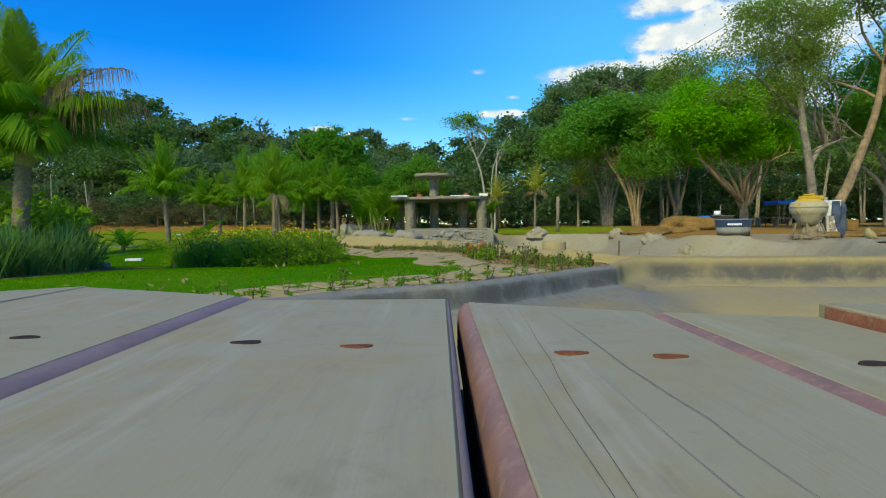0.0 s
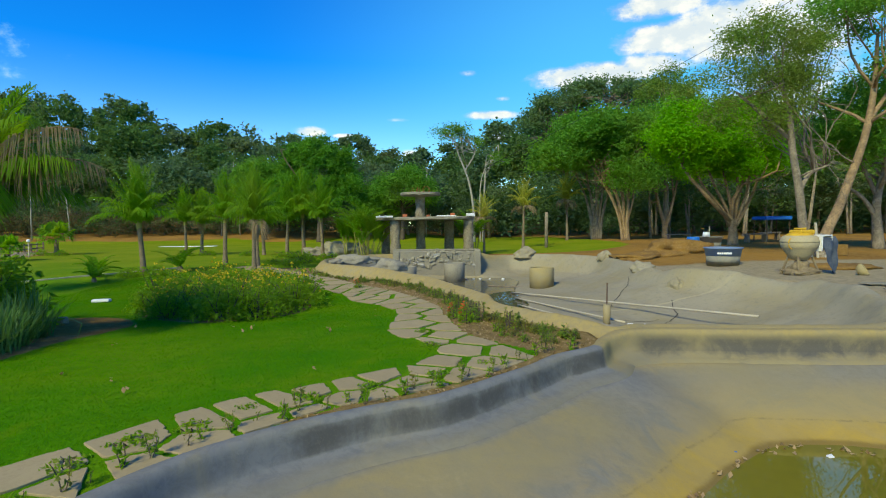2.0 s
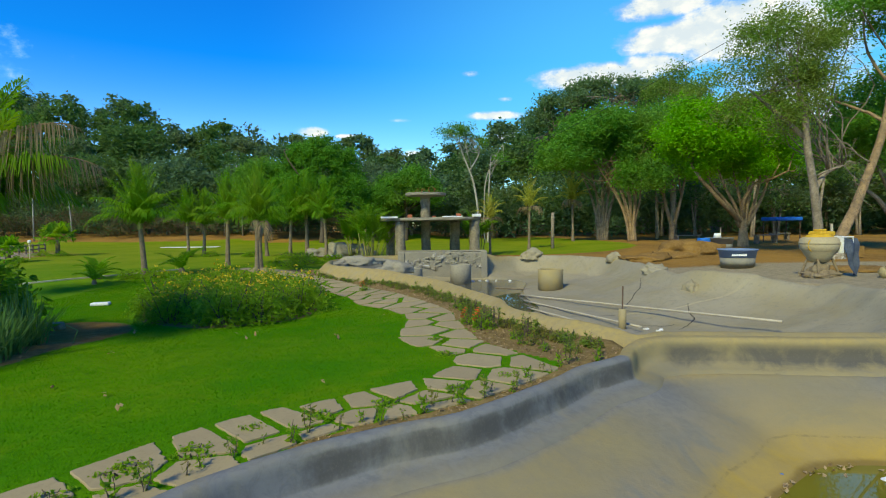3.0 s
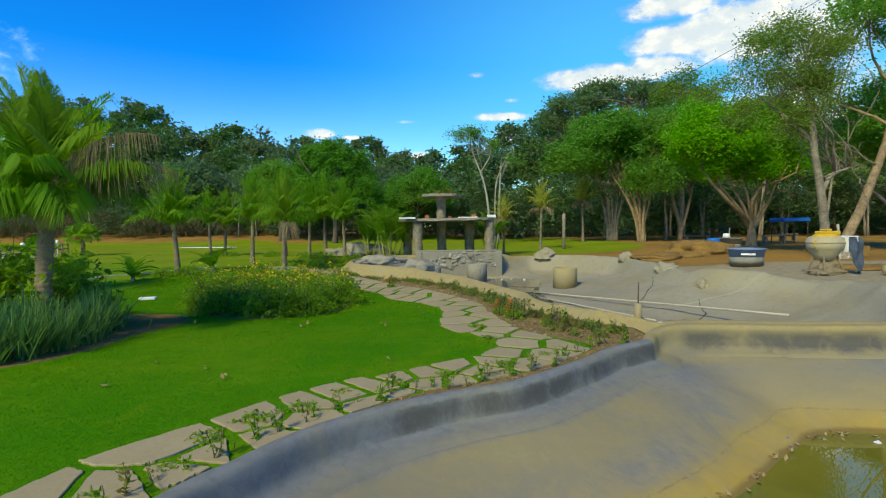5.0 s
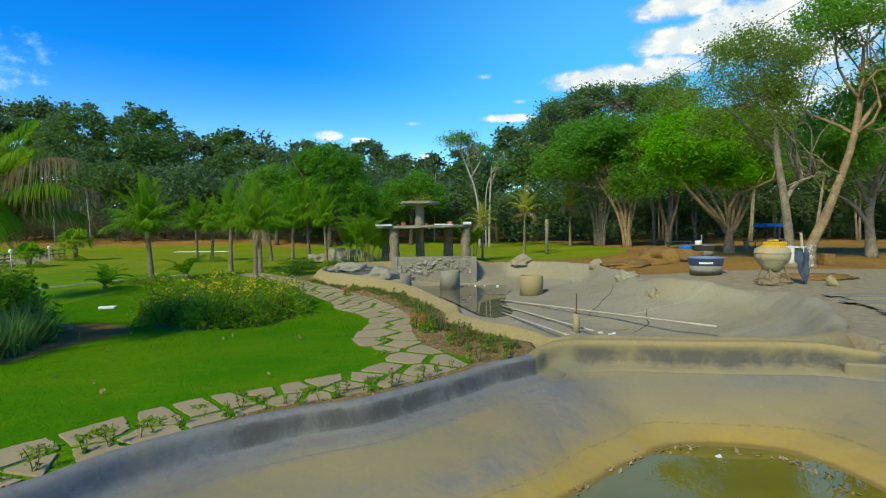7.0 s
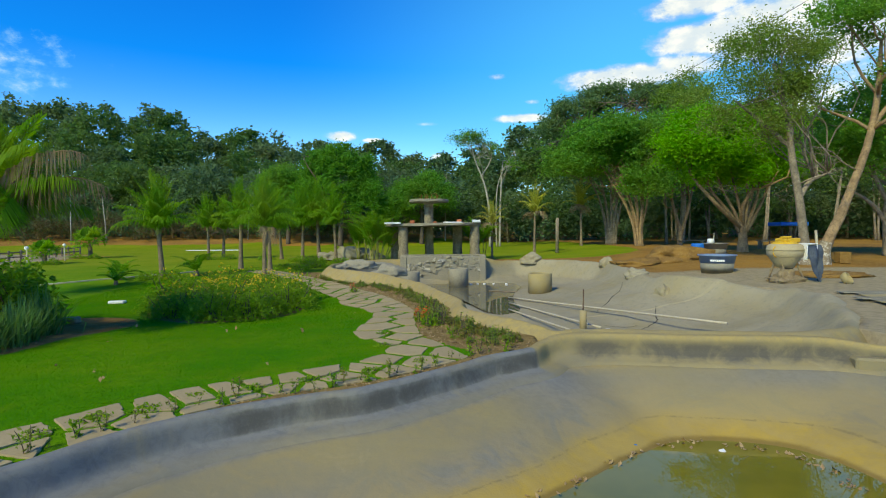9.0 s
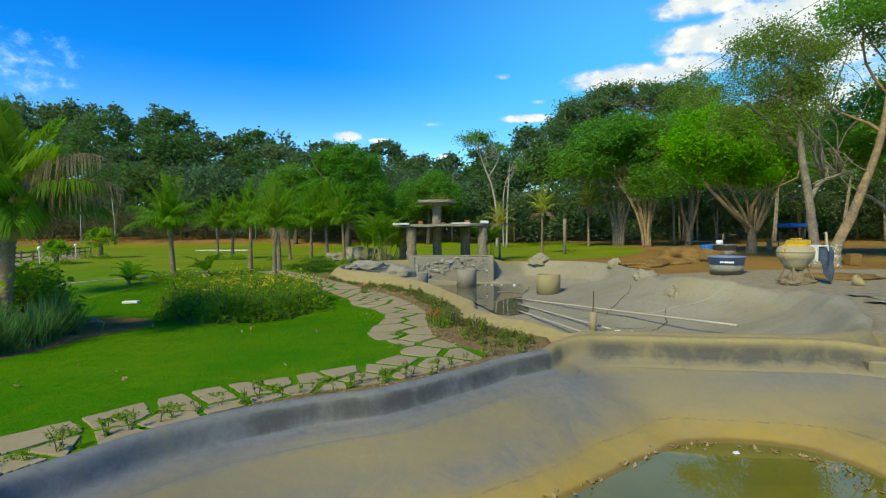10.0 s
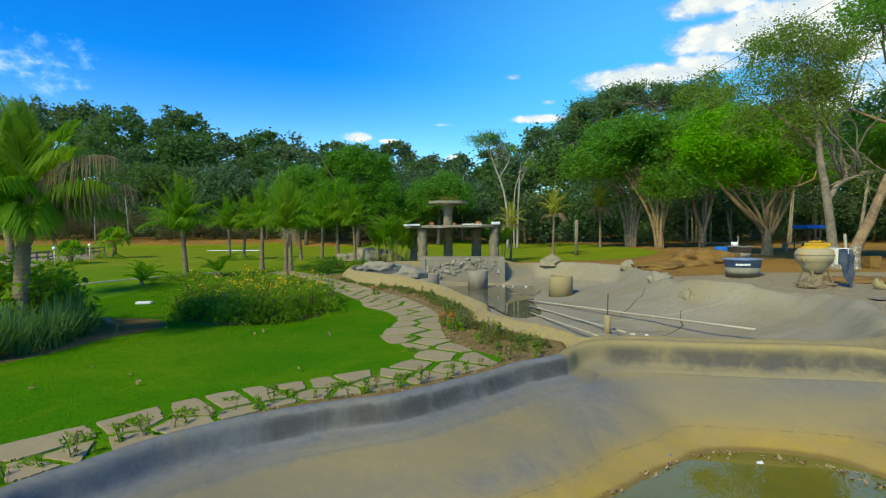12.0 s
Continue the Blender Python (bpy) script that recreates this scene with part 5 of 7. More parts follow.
def build_beds():
    rng = np.random.default_rng(15)
    spots = spots_in(BED, 0.52, rng, 0.24)
    kinds = [shrub_form("flowering_shrub", "low green shrub dotted with small yellow flowers", "shrub", "shrubs in the oval bed", 50 + k, 0.50, 0.50, 0.52, 1300, 0.066, M_SHRUB, 9, M_YELLOW_FLOWER) for k in range(3)]
    for k in range(3):
        scatter(kinds[k], spots[k::3], rng, 0.9, 1.3)
    # leafy shrubs of the side bed, with strap-leaved clumps before them
    shrub = shrub_form("garden_shrub", "rounded leafy green shrub beside the palm trunk", "shrub", "shrubs in the side bed", 60, 0.62, 0.62, 0.85, 900, 0.12, M_SHRUB, 0, None, 12)
    scatter(shrub, [(-6.5, 8.6), (-7.0, 9.2), (-7.0, 8.3), (-7.5, 9.5), (-7.7, 8.4), (-8.3, 9.2), (-8.8, 8.0), (-6.2, 8.2), (-9.4, 8.8), (-7.4, 7.6)], rng, 1.0, 1.3)
    strap_bed(rng)
    strip_plants(rng)
    # low growth round the palm feet
    low = shrub_form("ground_cover", "low green leafy ground cover at a palm foot", "shrub", "ground cover at palm feet", 70, 0.55, 0.45, 0.26, 420, 0.09, M_SHRUB)
    scatter(low, [(-9.9, 18.3), (-9.2, 18.5), (-13.2, 29.8), (-5.5, 21.6), (-6.3, 22.6), (-5.2, 23.4), (-7.2, 27.6), (-5.0, 26.4), (-4.4, 25.6), (-6.2, 26.7), (-12.3, 30.4), (-9.9, 29.8)], rng, 0.8, 1.4)
    cycad("low feathery rosette palm on the lawn", -10.9, 18.3, 0.9, 81)
    cycad("low feathery rosette palm on the lawn", -8.7, 19.4, 1.15, 82)
    cycad("low feathery rosette palm on the lawn", -10.2, 17.0, 0.7, 83)
    fan_palm("small fan palm with a short trunk", -22.6, 33.2, 0.95, 1.15, 84)
    fan_palm("small low fan palm beside the lamps", -20.9, 27.3, 0.55, 0.8, 85)
    for x, y in ((-22.0, 32.6), (-23.4, 33.0), (-20.2, 26.9), (-21.5, 26.6)):
        copy_thing(low, Matrix.Translation((x, y, gz(x, y))) @ Matrix.Scale(1.2, 4))


def strap_bed(rng):
    """Clumps of long arching strap leaves."""
    def form(seed):
        r = np.random.default_rng(seed)
        ob = thing("strap_plant", None, None, "clump of long dark green strap leaves", "plant", "strap plants in the side bed")
        vs, fs, k = [], [], 0
        for i in range(110):
            a, lean, ln = r.uniform(0, 2 * np.pi), abs(r.normal(0.45, 0.28)), r.uniform(0.38, 0.70)
            o = r.normal(0, 0.07, 3) * np.array([1, 1, 0])
            d = np.array([np.cos(a), np.sin(a), 0])
            w = np.array([-np.sin(a), np.cos(a), 0]) * 0.008
            pts = [o + d * (ln * np.sin(lean * t * 1.7) * 0.75) + np.array([0, 0, ln * t * np.cos(lean * t * 1.3)]) for t in (0, 0.4, 0.75, 1.0)]
            for p, m in zip(pts, (0.8, 1.0, 0.8, 0.1)):
                vs += [p - w * m, p + w * m]
            fs += [[k, k + 1, k + 3, k + 2], [k + 2, k + 3, k + 5, k + 4], [k + 4, k + 5, k + 7, k + 6]]
            k += 8
        part("leaf_tuft", mesh_from("leaf_tuft", np.array(vs), np.array(fs)), M_STRAP, ob)
        return ob
    edge = [(-5.15, 6.15), (-5.05, 6.55), (-5.05, 7.0), (-5.15, 7.4), (-5.45, 6.7), (-5.4, 6.1), (-5.5, 7.25), (-5.5, 7.75), (-5.65, 5.75), (-5.85, 6.35), (-5.9, 6.9), (-6.0, 7.35), (-5.8, 8.1), (-6.2, 5.6), (-6.4, 6.2), (-6.5, 6.8), (-6.7, 7.3), (-6.8, 5.6), (-7.0, 6.3), (-7.2, 6.9), (-5.45, 8.1), (-6.3, 8.0), (-7.5, 5.5), (-7.7, 6.4), (-6.9, 7.8), (-5.3, 5.85), (-6.0, 5.4), (-8.1, 5.6)]
    scatter(form(91), edge[::2], rng, 0.85, 1.15)
    scatter(form(92), edge[1::2], rng, 0.85, 1.15)


def strip_plants(rng):
    """Young plants in the soil strip between path and pool wall."""
    def seedling(seed, mat, label, h):
        r = np.random.default_rng(seed)
        ob = thing("seedling", None, None, label, "plant", "young plants along the pool wall")
        bits, cs, ds = [], [], []
        for k in range(2):
            a = r.uniform(0, 2 * np.pi)
            tip = np.array([np.cos(a) * 0.05, np.sin(a) * 0.05, h * r.uniform(0.7, 1.0)])
            line = limb_line((0, 0, -0.03), tip, r, 0.05, 5)
            bits.append(tube(line, np.linspace(0.005, 0.002, 5), 4))
            for u in np.linspace(0.25, 1, 7):
                cs.append([np.interp(u, np.linspace(0, 1, 5), line[:, j]) for j in range(3)])
        v, f = join(*bits)
        part("stem", mesh_from("stem", v, f), M_BARK_DARK, ob)
        cs = np.repeat(np.array(cs), 2, axis=0)[::2 if seed == 101 else 1]
        cs = cs + r.normal(0, 0.020, cs.shape)
        v, f = leaves(cs, 0.054 * r.uniform(0.7, 1.25, len(cs)), r, 0.40, 0.2)
        part("leaf_mass", mesh_from("leaf_mass", v, f), mat, ob, kind="stuff")
        return ob
    forms = [seedling(101, M_SEEDLING, "young leafy seedling in bare soil", 0.20), seedling(102, M_SHRUB, "small bright green seedling in bare soil", 0.16), seedling(103, M_SEEDLING, "young leafy seedling in bare soil", 0.26)]
    curb = spline(CURB, 200)
    nrm = np.gradient(curb, axis=0)
    nrm = np.stack([-nrm[:, 1], nrm[:, 0]], -1) / np.linalg.norm(nrm, axis=1)[:, None]
    spots = []
    for u in np.arange(20, 196, 5.0):
        i = int(u)
        spots.append(curb[i] + nrm[i] * rng.uniform(0.19, 0.29) + rng.normal(0, 0.02, 2))
    rim = spline(LEFT_RIM, 300)
    n2 = np.gradient(rim, axis=0)
    n2 = np.stack([-n2[:, 1], n2[:, 0]], -1) / np.linalg.norm(n2, axis=1)[:, None]
    for u in np.arange(4, 296, 4.2):
        i = int(u)
        for _ in range(1):
            spots.append(rim[i] + n2[i] * rng.uniform(0.40, 0.78) + rng.normal(0, 0.04, 2))
    spots += spots_in(np.array([(1.4, 6.7), (2.1, 7.1), (1.35, 8.4), (0.95, 7.6)]), 0.24, rng, 0.05)
    for k in range(3):
        scatter(forms[k], spots[k::3], rng, 0.6, 1.25)
    bloom = shrub_form("flowering_plant", "small plant with bright orange-red flowers", "plant", "", 110, 0.16, 0.16, 0.24, 160, 0.06, M_SHRUB, 9, M_RED_FLOWER, 6)
    scatter(bloom, [(0.72, 8.35), (-1.75, 14.6), (0.55, 8.75)], rng, 0.8, 1.1)
    bush = shrub_form("low_shrub", "low leafy green shrub beside the pool rim", "shrub", "", 111, 0.18, 0.18, 0.26, 130, 0.06, M_SEEDLING, 0, None, 8)
    scatter(bush, [(0.80, 8.9), (0.92, 8.5), (0.70, 9.6), (1.3, 7.9), (0.5, 10.4), (0.85, 9.3)], rng, 0.8, 1.2)
    sprig = shrub_form("bedding_plant", "low mixed green and russet bedding plant", "plant", "bedding plants along the rim", 113, 0.17, 0.17, 0.13, 150, 0.05, M_SEEDLING, 0, None, 5)
    more = []
    for u in np.arange(6, 290, 4.6):
        i = int(u)
        more.append(rim[i] + n2[i] * rng.uniform(0.42, 0.62) + rng.normal(0, 0.05, 2))
    more += [q + rng.normal(0, 0.10, 2) - 0.10 * (q - np.array([0.0, 0.0])) / 10 for q in more[::2]]
    corner = np.array([(1.45, 6.75), (2.15, 7.15), (1.35, 8.5), (0.98, 7.7)])
    more += spots_in(corner, 0.27, rng, 0.05)
    scatter(sprig, more, rng, 0.55, 1.05)
    clump = shrub_form("creeping_plant", "creeping green weed between the flagstones", "plant", "creeping weeds in the path", 112, 0.15, 0.15, 0.05, 130, 0.045, M_SHRUB, 0, None, 4)
    scatter(clump, [(-2.05, 3.75), (-1.55, 4.35), (-2.1, 3.3), (-1.3, 4.75), (-0.85, 4.95), (-0.35, 5.25), (0.25, 5.6), (-2.35, 2.9), (-1.85, 4.1), (0.75, 6.0), (0.2, 6.9), (0.1, 7.7)], rng, 0.7, 1.2)


def build_trees():
    zb = gz(13.7, 19.3)
    E = tree("tall tree with a pale straight trunk and sparse olive foliage", (13.75, 19.2, zb), [[(0, 0, -0.1, 0.25), (-0.10, 0, 0.9, 0.165), (-0.38, -0.1, 2.5, 0.135), (-0.66, -0.1, 4.0, 0.115), (-0.75, -0.1, 5.0, 0.10), (-1.2, 0.1, 7.2, 0.055)], [(-0.35, -0.1, 2.4, 0.10), (0.15, 0.1, 3.0, 0.08), (0.9, 0.3, 3.3, 0.04)], [(-0.6, 0, 4.2, 0.09), (-1.6, 0.2, 5.2, 0.07), (-2.4, 0.4, 6.0, 0.04)]],
             [(-2.2, 0.3, 5.2, 1.4, 1.2, 0.9, 14), (-1.4, 0.4, 7.3, 2.0, 1.8, 1.2, 44), (-3.1, 0.6, 6.2, 1.3, 1.4, 0.9, 12), (-0.4, 0.2, 5.9, 0.9, 1.2, 1.2, 16), (-1.0, 0.2, 4.6, 0.5, 0.6, 0.6, 6), (-1.0, 0.3, 6.1, 1.3, 1.2, 0.9, 24), (0.2, 0.3, 7.0, 0.9, 1.0, 0.9, 12), (-0.7, 0.1, 5.2, 0.7, 0.7, 0.5, 10)], M_BARK, M_LEAF_OLIVE, 201, per=210, spread=0.66, size=0.10, limbs=20, twig=0.020)
    F = tree("leaning tree with a thick pale trunk and dark foliage", (14.35, 19.3, zb), [[(0, 0, -0.1, 0.30), (0.13, 0, 0.7, 0.19), (0.62, 0, 1.7, 0.165), (0.92, 0, 2.5, 0.145), (1.55, 0, 4.3, 0.125), (1.95, 0.1, 6.2, 0.10), (2.1, 0.2, 8.0, 0.05)], [(1.7, 0, 4.9, 0.09), (2.6, 0.2, 6.0, 0.06), (3.4, 0.4, 6.8, 0.03)]],
             [(1.3, 0.3, 8.6, 1.9, 1.6, 0.9, 26), (2.6, 0.3, 9.6, 2.2, 1.8, 1.0, 30), (3.6, 0.2, 6.5, 1.6, 1.6, 1.4, 22), (2.8, 1.5, 4.6, 1.2, 1.5, 0.9, 12)], M_BARK_RED, M_LEAF_MID, 202, per=210, spread=0.6, size=0.14, limbs=14)
    for ob, st in ((E, [(0, 0, -0.1, 0.25), (-0.10, 0, 0.9, 0.165), (-0.38, -0.1, 2.5, 0.135)]), (F, [(0, 0, -0.1, 0.30), (0.13, 0, 0.7, 0.19), (0.62, 0, 1.7, 0.165)])):
        s = spline(st, 60)
        s = s[(s[:, 2] < 0.80) & (s[:, 2] > -0.05)]
        v, f = tube(s[:, :3], s[:, 3] * 1.03 + 0.004, 18, False)
        part("limewash", mesh_from("limewash", v, f, True), M_LIMEWASH, ob, "flaking white limewash at the trunk foot")
    bare_branch(F, (1.2, -0.05, 3.35), (-1.3, -0.3, 0.55), 0.030, M_BARK, 31)
    bare_branch(F, (1.75, 0.0, 5.2), (0.9, -0.3, -0.5), 0.028, M_BARK, 32)
    bare_branch(E, (-0.3, -0.1, 2.9), (0.8, -0.2, 0.35), 0.035, M_BARK, 33)
    R = (19.4, 22.6)
    tree("slim grey-trunked tree with a low dark crown", (*R, gz(*R)), [[(0, 0, -0.1, 0.26), (-0.1, 0, 0.9, 0.19), (-0.15, 0, 2.0, 0.16), (0.2, 0, 3.6, 0.10)], [(-0.1, 0, 1.3, 0.11), (-0.8, 0, 2.2, 0.08), (-1.6, 0.1, 2.8, 0.04)]],
         [(0.3, 0.3, 5.6, 3.0, 2.2, 2.0, 70), (-1.6, 0.4, 4.2, 1.8, 1.4, 0.9, 22)], M_BARK, M_LEAF_MID, 214, per=190, spread=0.75, size=0.17, limbs=12)
    D = (15.6, 27.0)
    D_TREE = tree("spreading tree with fanned pale limbs and bright green crown", (*D, gz(*D)), [[(0, 0, -0.1, 0.30), (0, 0, 0.8, 0.20), (-0.1, 0, 1.5, 0.18)]] + [[(0.08 * k, 0, 1.0, 0.11), (0.30 * k, -0.1, 1.9, 0.085), (0.65 * k - 0.1, -0.1 + 0.04 * k * k, 3.1, 0.06), (0.9 * k - 0.2, 0.2, 4.6, 0.035)] for k in (-2.2, -1.4, -0.5, 0.4, 1.3, 2.0)],
         [(-1.9, -0.3, 5.6, 2.4, 2.2, 1.5, 60), (0.6, 0.4, 6.2, 2.3, 2.2, 1.2, 40), (-3.2, -0.6, 4.9, 1.3, 1.6, 1.0, 26), (-1.2, -0.8, 4.0, 1.8, 1.2, 0.9, 28), (1.6, 0.5, 4.4, 1.6, 1.6, 1.3, 28), (0.0, 1.0, 4.0, 2.4, 1.0, 0.9, 24)], M_BARK_RED, M_LEAF_BRIGHT, 203, per=260, spread=0.72, size=0.17, limbs=16)
    for p, d, k in (((-0.5, -0.2, 2.9), (-1.0, -0.7, 0.35), 41), ((-0.2, -0.2, 3.2), (0.2, -0.9, 0.5), 42), ((0.6, -0.2, 2.6), (1.2, -0.5, 0.6), 43)):
        bare_branch(D_TREE, p, d, 0.022, M_BARK, k)
    B = (13.6, 36.2)
    tree("many-stemmed tree with pale splayed trunks and green crown", (*B, gz(*B)), [[(0.12 * k, 0.1 * (i % 2), -0.1, 0.13), (0.2 * k, 0.1 + 0.1 * (i % 3), 1.3, 0.085), (0.50 * k - 0.1 * (i % 2), 0.1, 3.0, 0.06), (1.0 * k - 0.5, 0.2, 5.6, 0.03)] for i, k in enumerate((-2.2, -1.8, -1.4, -1.0, -0.6, -0.2, 0.2, 0.6, 1.0))],
         [(-2.2, 0.2, 6.9, 2.8, 2.4, 1.9, 64), (0.9, 0.2, 6.6, 2.2, 2.2, 2.0, 54), (2.6, 0.5, 5.4, 1.6, 1.6, 1.6, 26), (-4.4, 0.6, 5.6, 1.9, 2.0, 1.6, 34), (0.4, -0.6, 4.2, 1.5, 1.4, 1.3, 26)], M_BARK_RED, M_LEAF_MID, 204, per=250, spread=0.85, size=0.21, limbs=14)
    B2 = (12.6, 39.5)
    tree("many-stemmed tree with dark twisted stems", (*B2, gz(*B2)), [[(0.14 * k, 0.1, -0.1, 0.15), (0.2 * k, 0.1, 1.5, 0.12), (0.45 * k, 0.1, 3.4, 0.08), (0.8 * k, 0.2, 5.0, 0.05)] for k in (-2.0, -1.0, 0.0, 1.0, 2.0)],
         [(-0.5, 0.5, 6.0, 3.0, 2.0, 2.2, 70)], M_BARK, M_LEAF_DARK, 205, per=220, spread=0.9, size=0.23, limbs=10)
    C = (17.0, 38.0)
    tree("slim forked tree with dark green crown", (*C, gz(*C)), [[(0, 0, -0.1, 0.20), (0, 0, 1.1, 0.16), (-0.4, 0, 2.4, 0.11), (-0.8, 0, 4.5, 0.06)], [(0.05, 0, 0.6, 0.13), (0.5, 0, 2.2, 0.11), (1.0, 0, 4.5, 0.06)]],
         [(0.2, 0.4, 5.4, 3.2, 2.4, 2.0, 80), (0.5, 0.4, 8.0, 2.4, 2.2, 1.6, 46)], M_BARK_RED, M_LEAF_MID, 206, per=230, spread=0.9, size=0.22, limbs=10)
    U = (16.2, 51.0)
    tree("broad umbrella-crowned tree standing above the others", (*U, gz(*U)), [[(0, 0, -0.2, 0.5), (0, 0, 4, 0.38), (-0.5, 0, 7.5, 0.3), (-2.8, 0, 10.5, 0.16), (-5.0, 0, 11.4, 0.07)], [(0, 0, 5.5, 0.26), (2.0, 0, 8.5, 0.2), (4.2, 0, 11.4, 0.1)], [(-0.4, 0, 6.8, 0.2), (-3.4, -0.5, 8.6, 0.12), (-6.4, -0.5, 9.2, 0.05)], [(-0.3, 0, 8.0, 0.18), (0.4, 0, 11.0, 0.1), (1.4, 0, 13.2, 0.05)]],
         [(0.6, 0, 13.3, 4.2, 3.6, 1.4, 64), (-3.2, 0, 12.2, 3.0, 3.0, 1.2, 40), (-5.6, 0, 10.6, 1.6, 2.2, 1.2, 24), (5.4, 0, 12.9, 3.4, 3.0, 1.6, 46), (-4.6, 1, 8.8, 1.6, 2.0, 0.9, 12)], M_BARK, M_LEAF_CROWN, 207, per=130, spread=0.85, size=0.27, limbs=44, twig=0.06)
    W = (18.6, 41.5)
    tree("tall slim tree with a loose olive crown", (*W, gz(*W)), [[(0, 0, -0.2, 0.24), (0.1, 0, 4, 0.18), (-0.3, 0, 8.0, 0.12), (-0.2, 0, 12.4, 0.03)], [(0, 0, 5.5, 0.1), (1.4, 0, 8.6, 0.06), (2.0, 0, 11.6, 0.02)]],
         [(-0.6, 0, 10.4, 1.7, 1.6, 1.8, 34), (1.7, 0.2, 9.8, 1.6, 1.6, 1.9, 30), (0.2, 0, 12.2, 0.9, 1.0, 0.9, 14), (0.4, 0, 7.6, 2.6, 1.8, 1.6, 34)], M_BARK, M_LEAF_OLIVE, 215, per=95, spread=0.9, size=0.19, limbs=26)
    G = (3.9, 45.2)
    tree("slender bare-stemmed tree with a thin open crown", (*G, gz(*G)), [[(0, 0, -0.2, 0.13), (0, 0, 2.6, 0.10), (-0.4, 0, 5.2, 0.085), (-1.3, 0, 7.6, 0.06), (-1.6, 0, 9.2, 0.03)], [(-0.7, 0, 6.0, 0.07), (0.1, 0, 7.4, 0.05), (0.2, 0, 8.6, 0.02)]],
         [(-1.8, 0.2, 9.2, 1.6, 1.4, 0.6, 20), (-0.2, 0.2, 8.4, 1.0, 1.0, 0.5, 8)], M_BARK_WHITE, M_LEAF_MID, 208, per=110, spread=0.6, size=0.16, limbs=14)
    tree("slender bare-stemmed tree with pale twin stems", (4.75, 45.5, gz(4.75, 45.5)), [[(0, 0, -0.2, 0.11), (0.05, 0, 2.6, 0.09), (0.15, 0, 5.0, 0.075), (0.3, 0, 7.3, 0.04)], [(-0.25, 0, -0.2, 0.08), (-0.3, 0, 2.6, 0.065), (-0.15, 0, 5.2, 0.05), (0.5, 0, 6.9, 0.03), (1.3, 0, 8.2, 0.015)]],
         [(1.2, 0.2, 6.8, 1.1, 1.0, 0.6, 9)], M_BARK_WHITE, M_LEAF_MID, 209, per=80, spread=0.5, size=0.15, limbs=8)
    H = (-10.6, 52.0)
    tree("dense round-headed tree with glossy bright green leaves", (*H, gz(*H)), [[(0, 0, -0.2, 0.3), (0.1, 0, 2.0, 0.24), (0, 0, 4.5, 0.15)]],
         [(0.2, 0, 6.6, 3.6, 3.0, 3.5, 150), (-2.6, -0.2, 4.6, 2.0, 2.0, 2.4, 50), (2.6, -0.4, 4.4, 1.9, 2.0, 2.4, 50)], M_BARK_DARK, M_LEAF_ROUND, 210, per=190, spread=0.72, size=0.24, limbs=8)
    K = (-16.5, 54.0)
    tree("bushy mid-green tree at the wood's edge", (*K, gz(*K)), [[(0, 0, -0.2, 0.25), (0.1, 0, 2.0, 0.2), (0, 0, 4.0, 0.12)]],
         [(0.0, 0, 5.2, 3.2, 2.6, 2.8, 90), (1.6, 0, 3.0, 2.0, 2.0, 2.0, 40)], M_BARK_DARK, M_LEAF_MID, 211, per=170, spread=0.8, size=0.24, limbs=8)
    N = (-2.6, 53.5)
    tree("bushy mid-green tree at the wood's edge", (*N, gz(*N)), [[(0, 0, -0.2, 0.25), (0.1, 0, 2.0, 0.2), (0, 0, 4.0, 0.12)]],
         [(0.0, 0, 4.4, 3.4, 2.6, 2.3, 90), (-2.6, -0.4, 3.6, 2.0, 2.0, 2.0, 40), (0.8, -0.3, 6.2, 1.2, 1.2, 0.9, 18)], M_BARK_DARK, M_LEAF_MID, 212, per=170, spread=0.8, size=0.24, limbs=8)


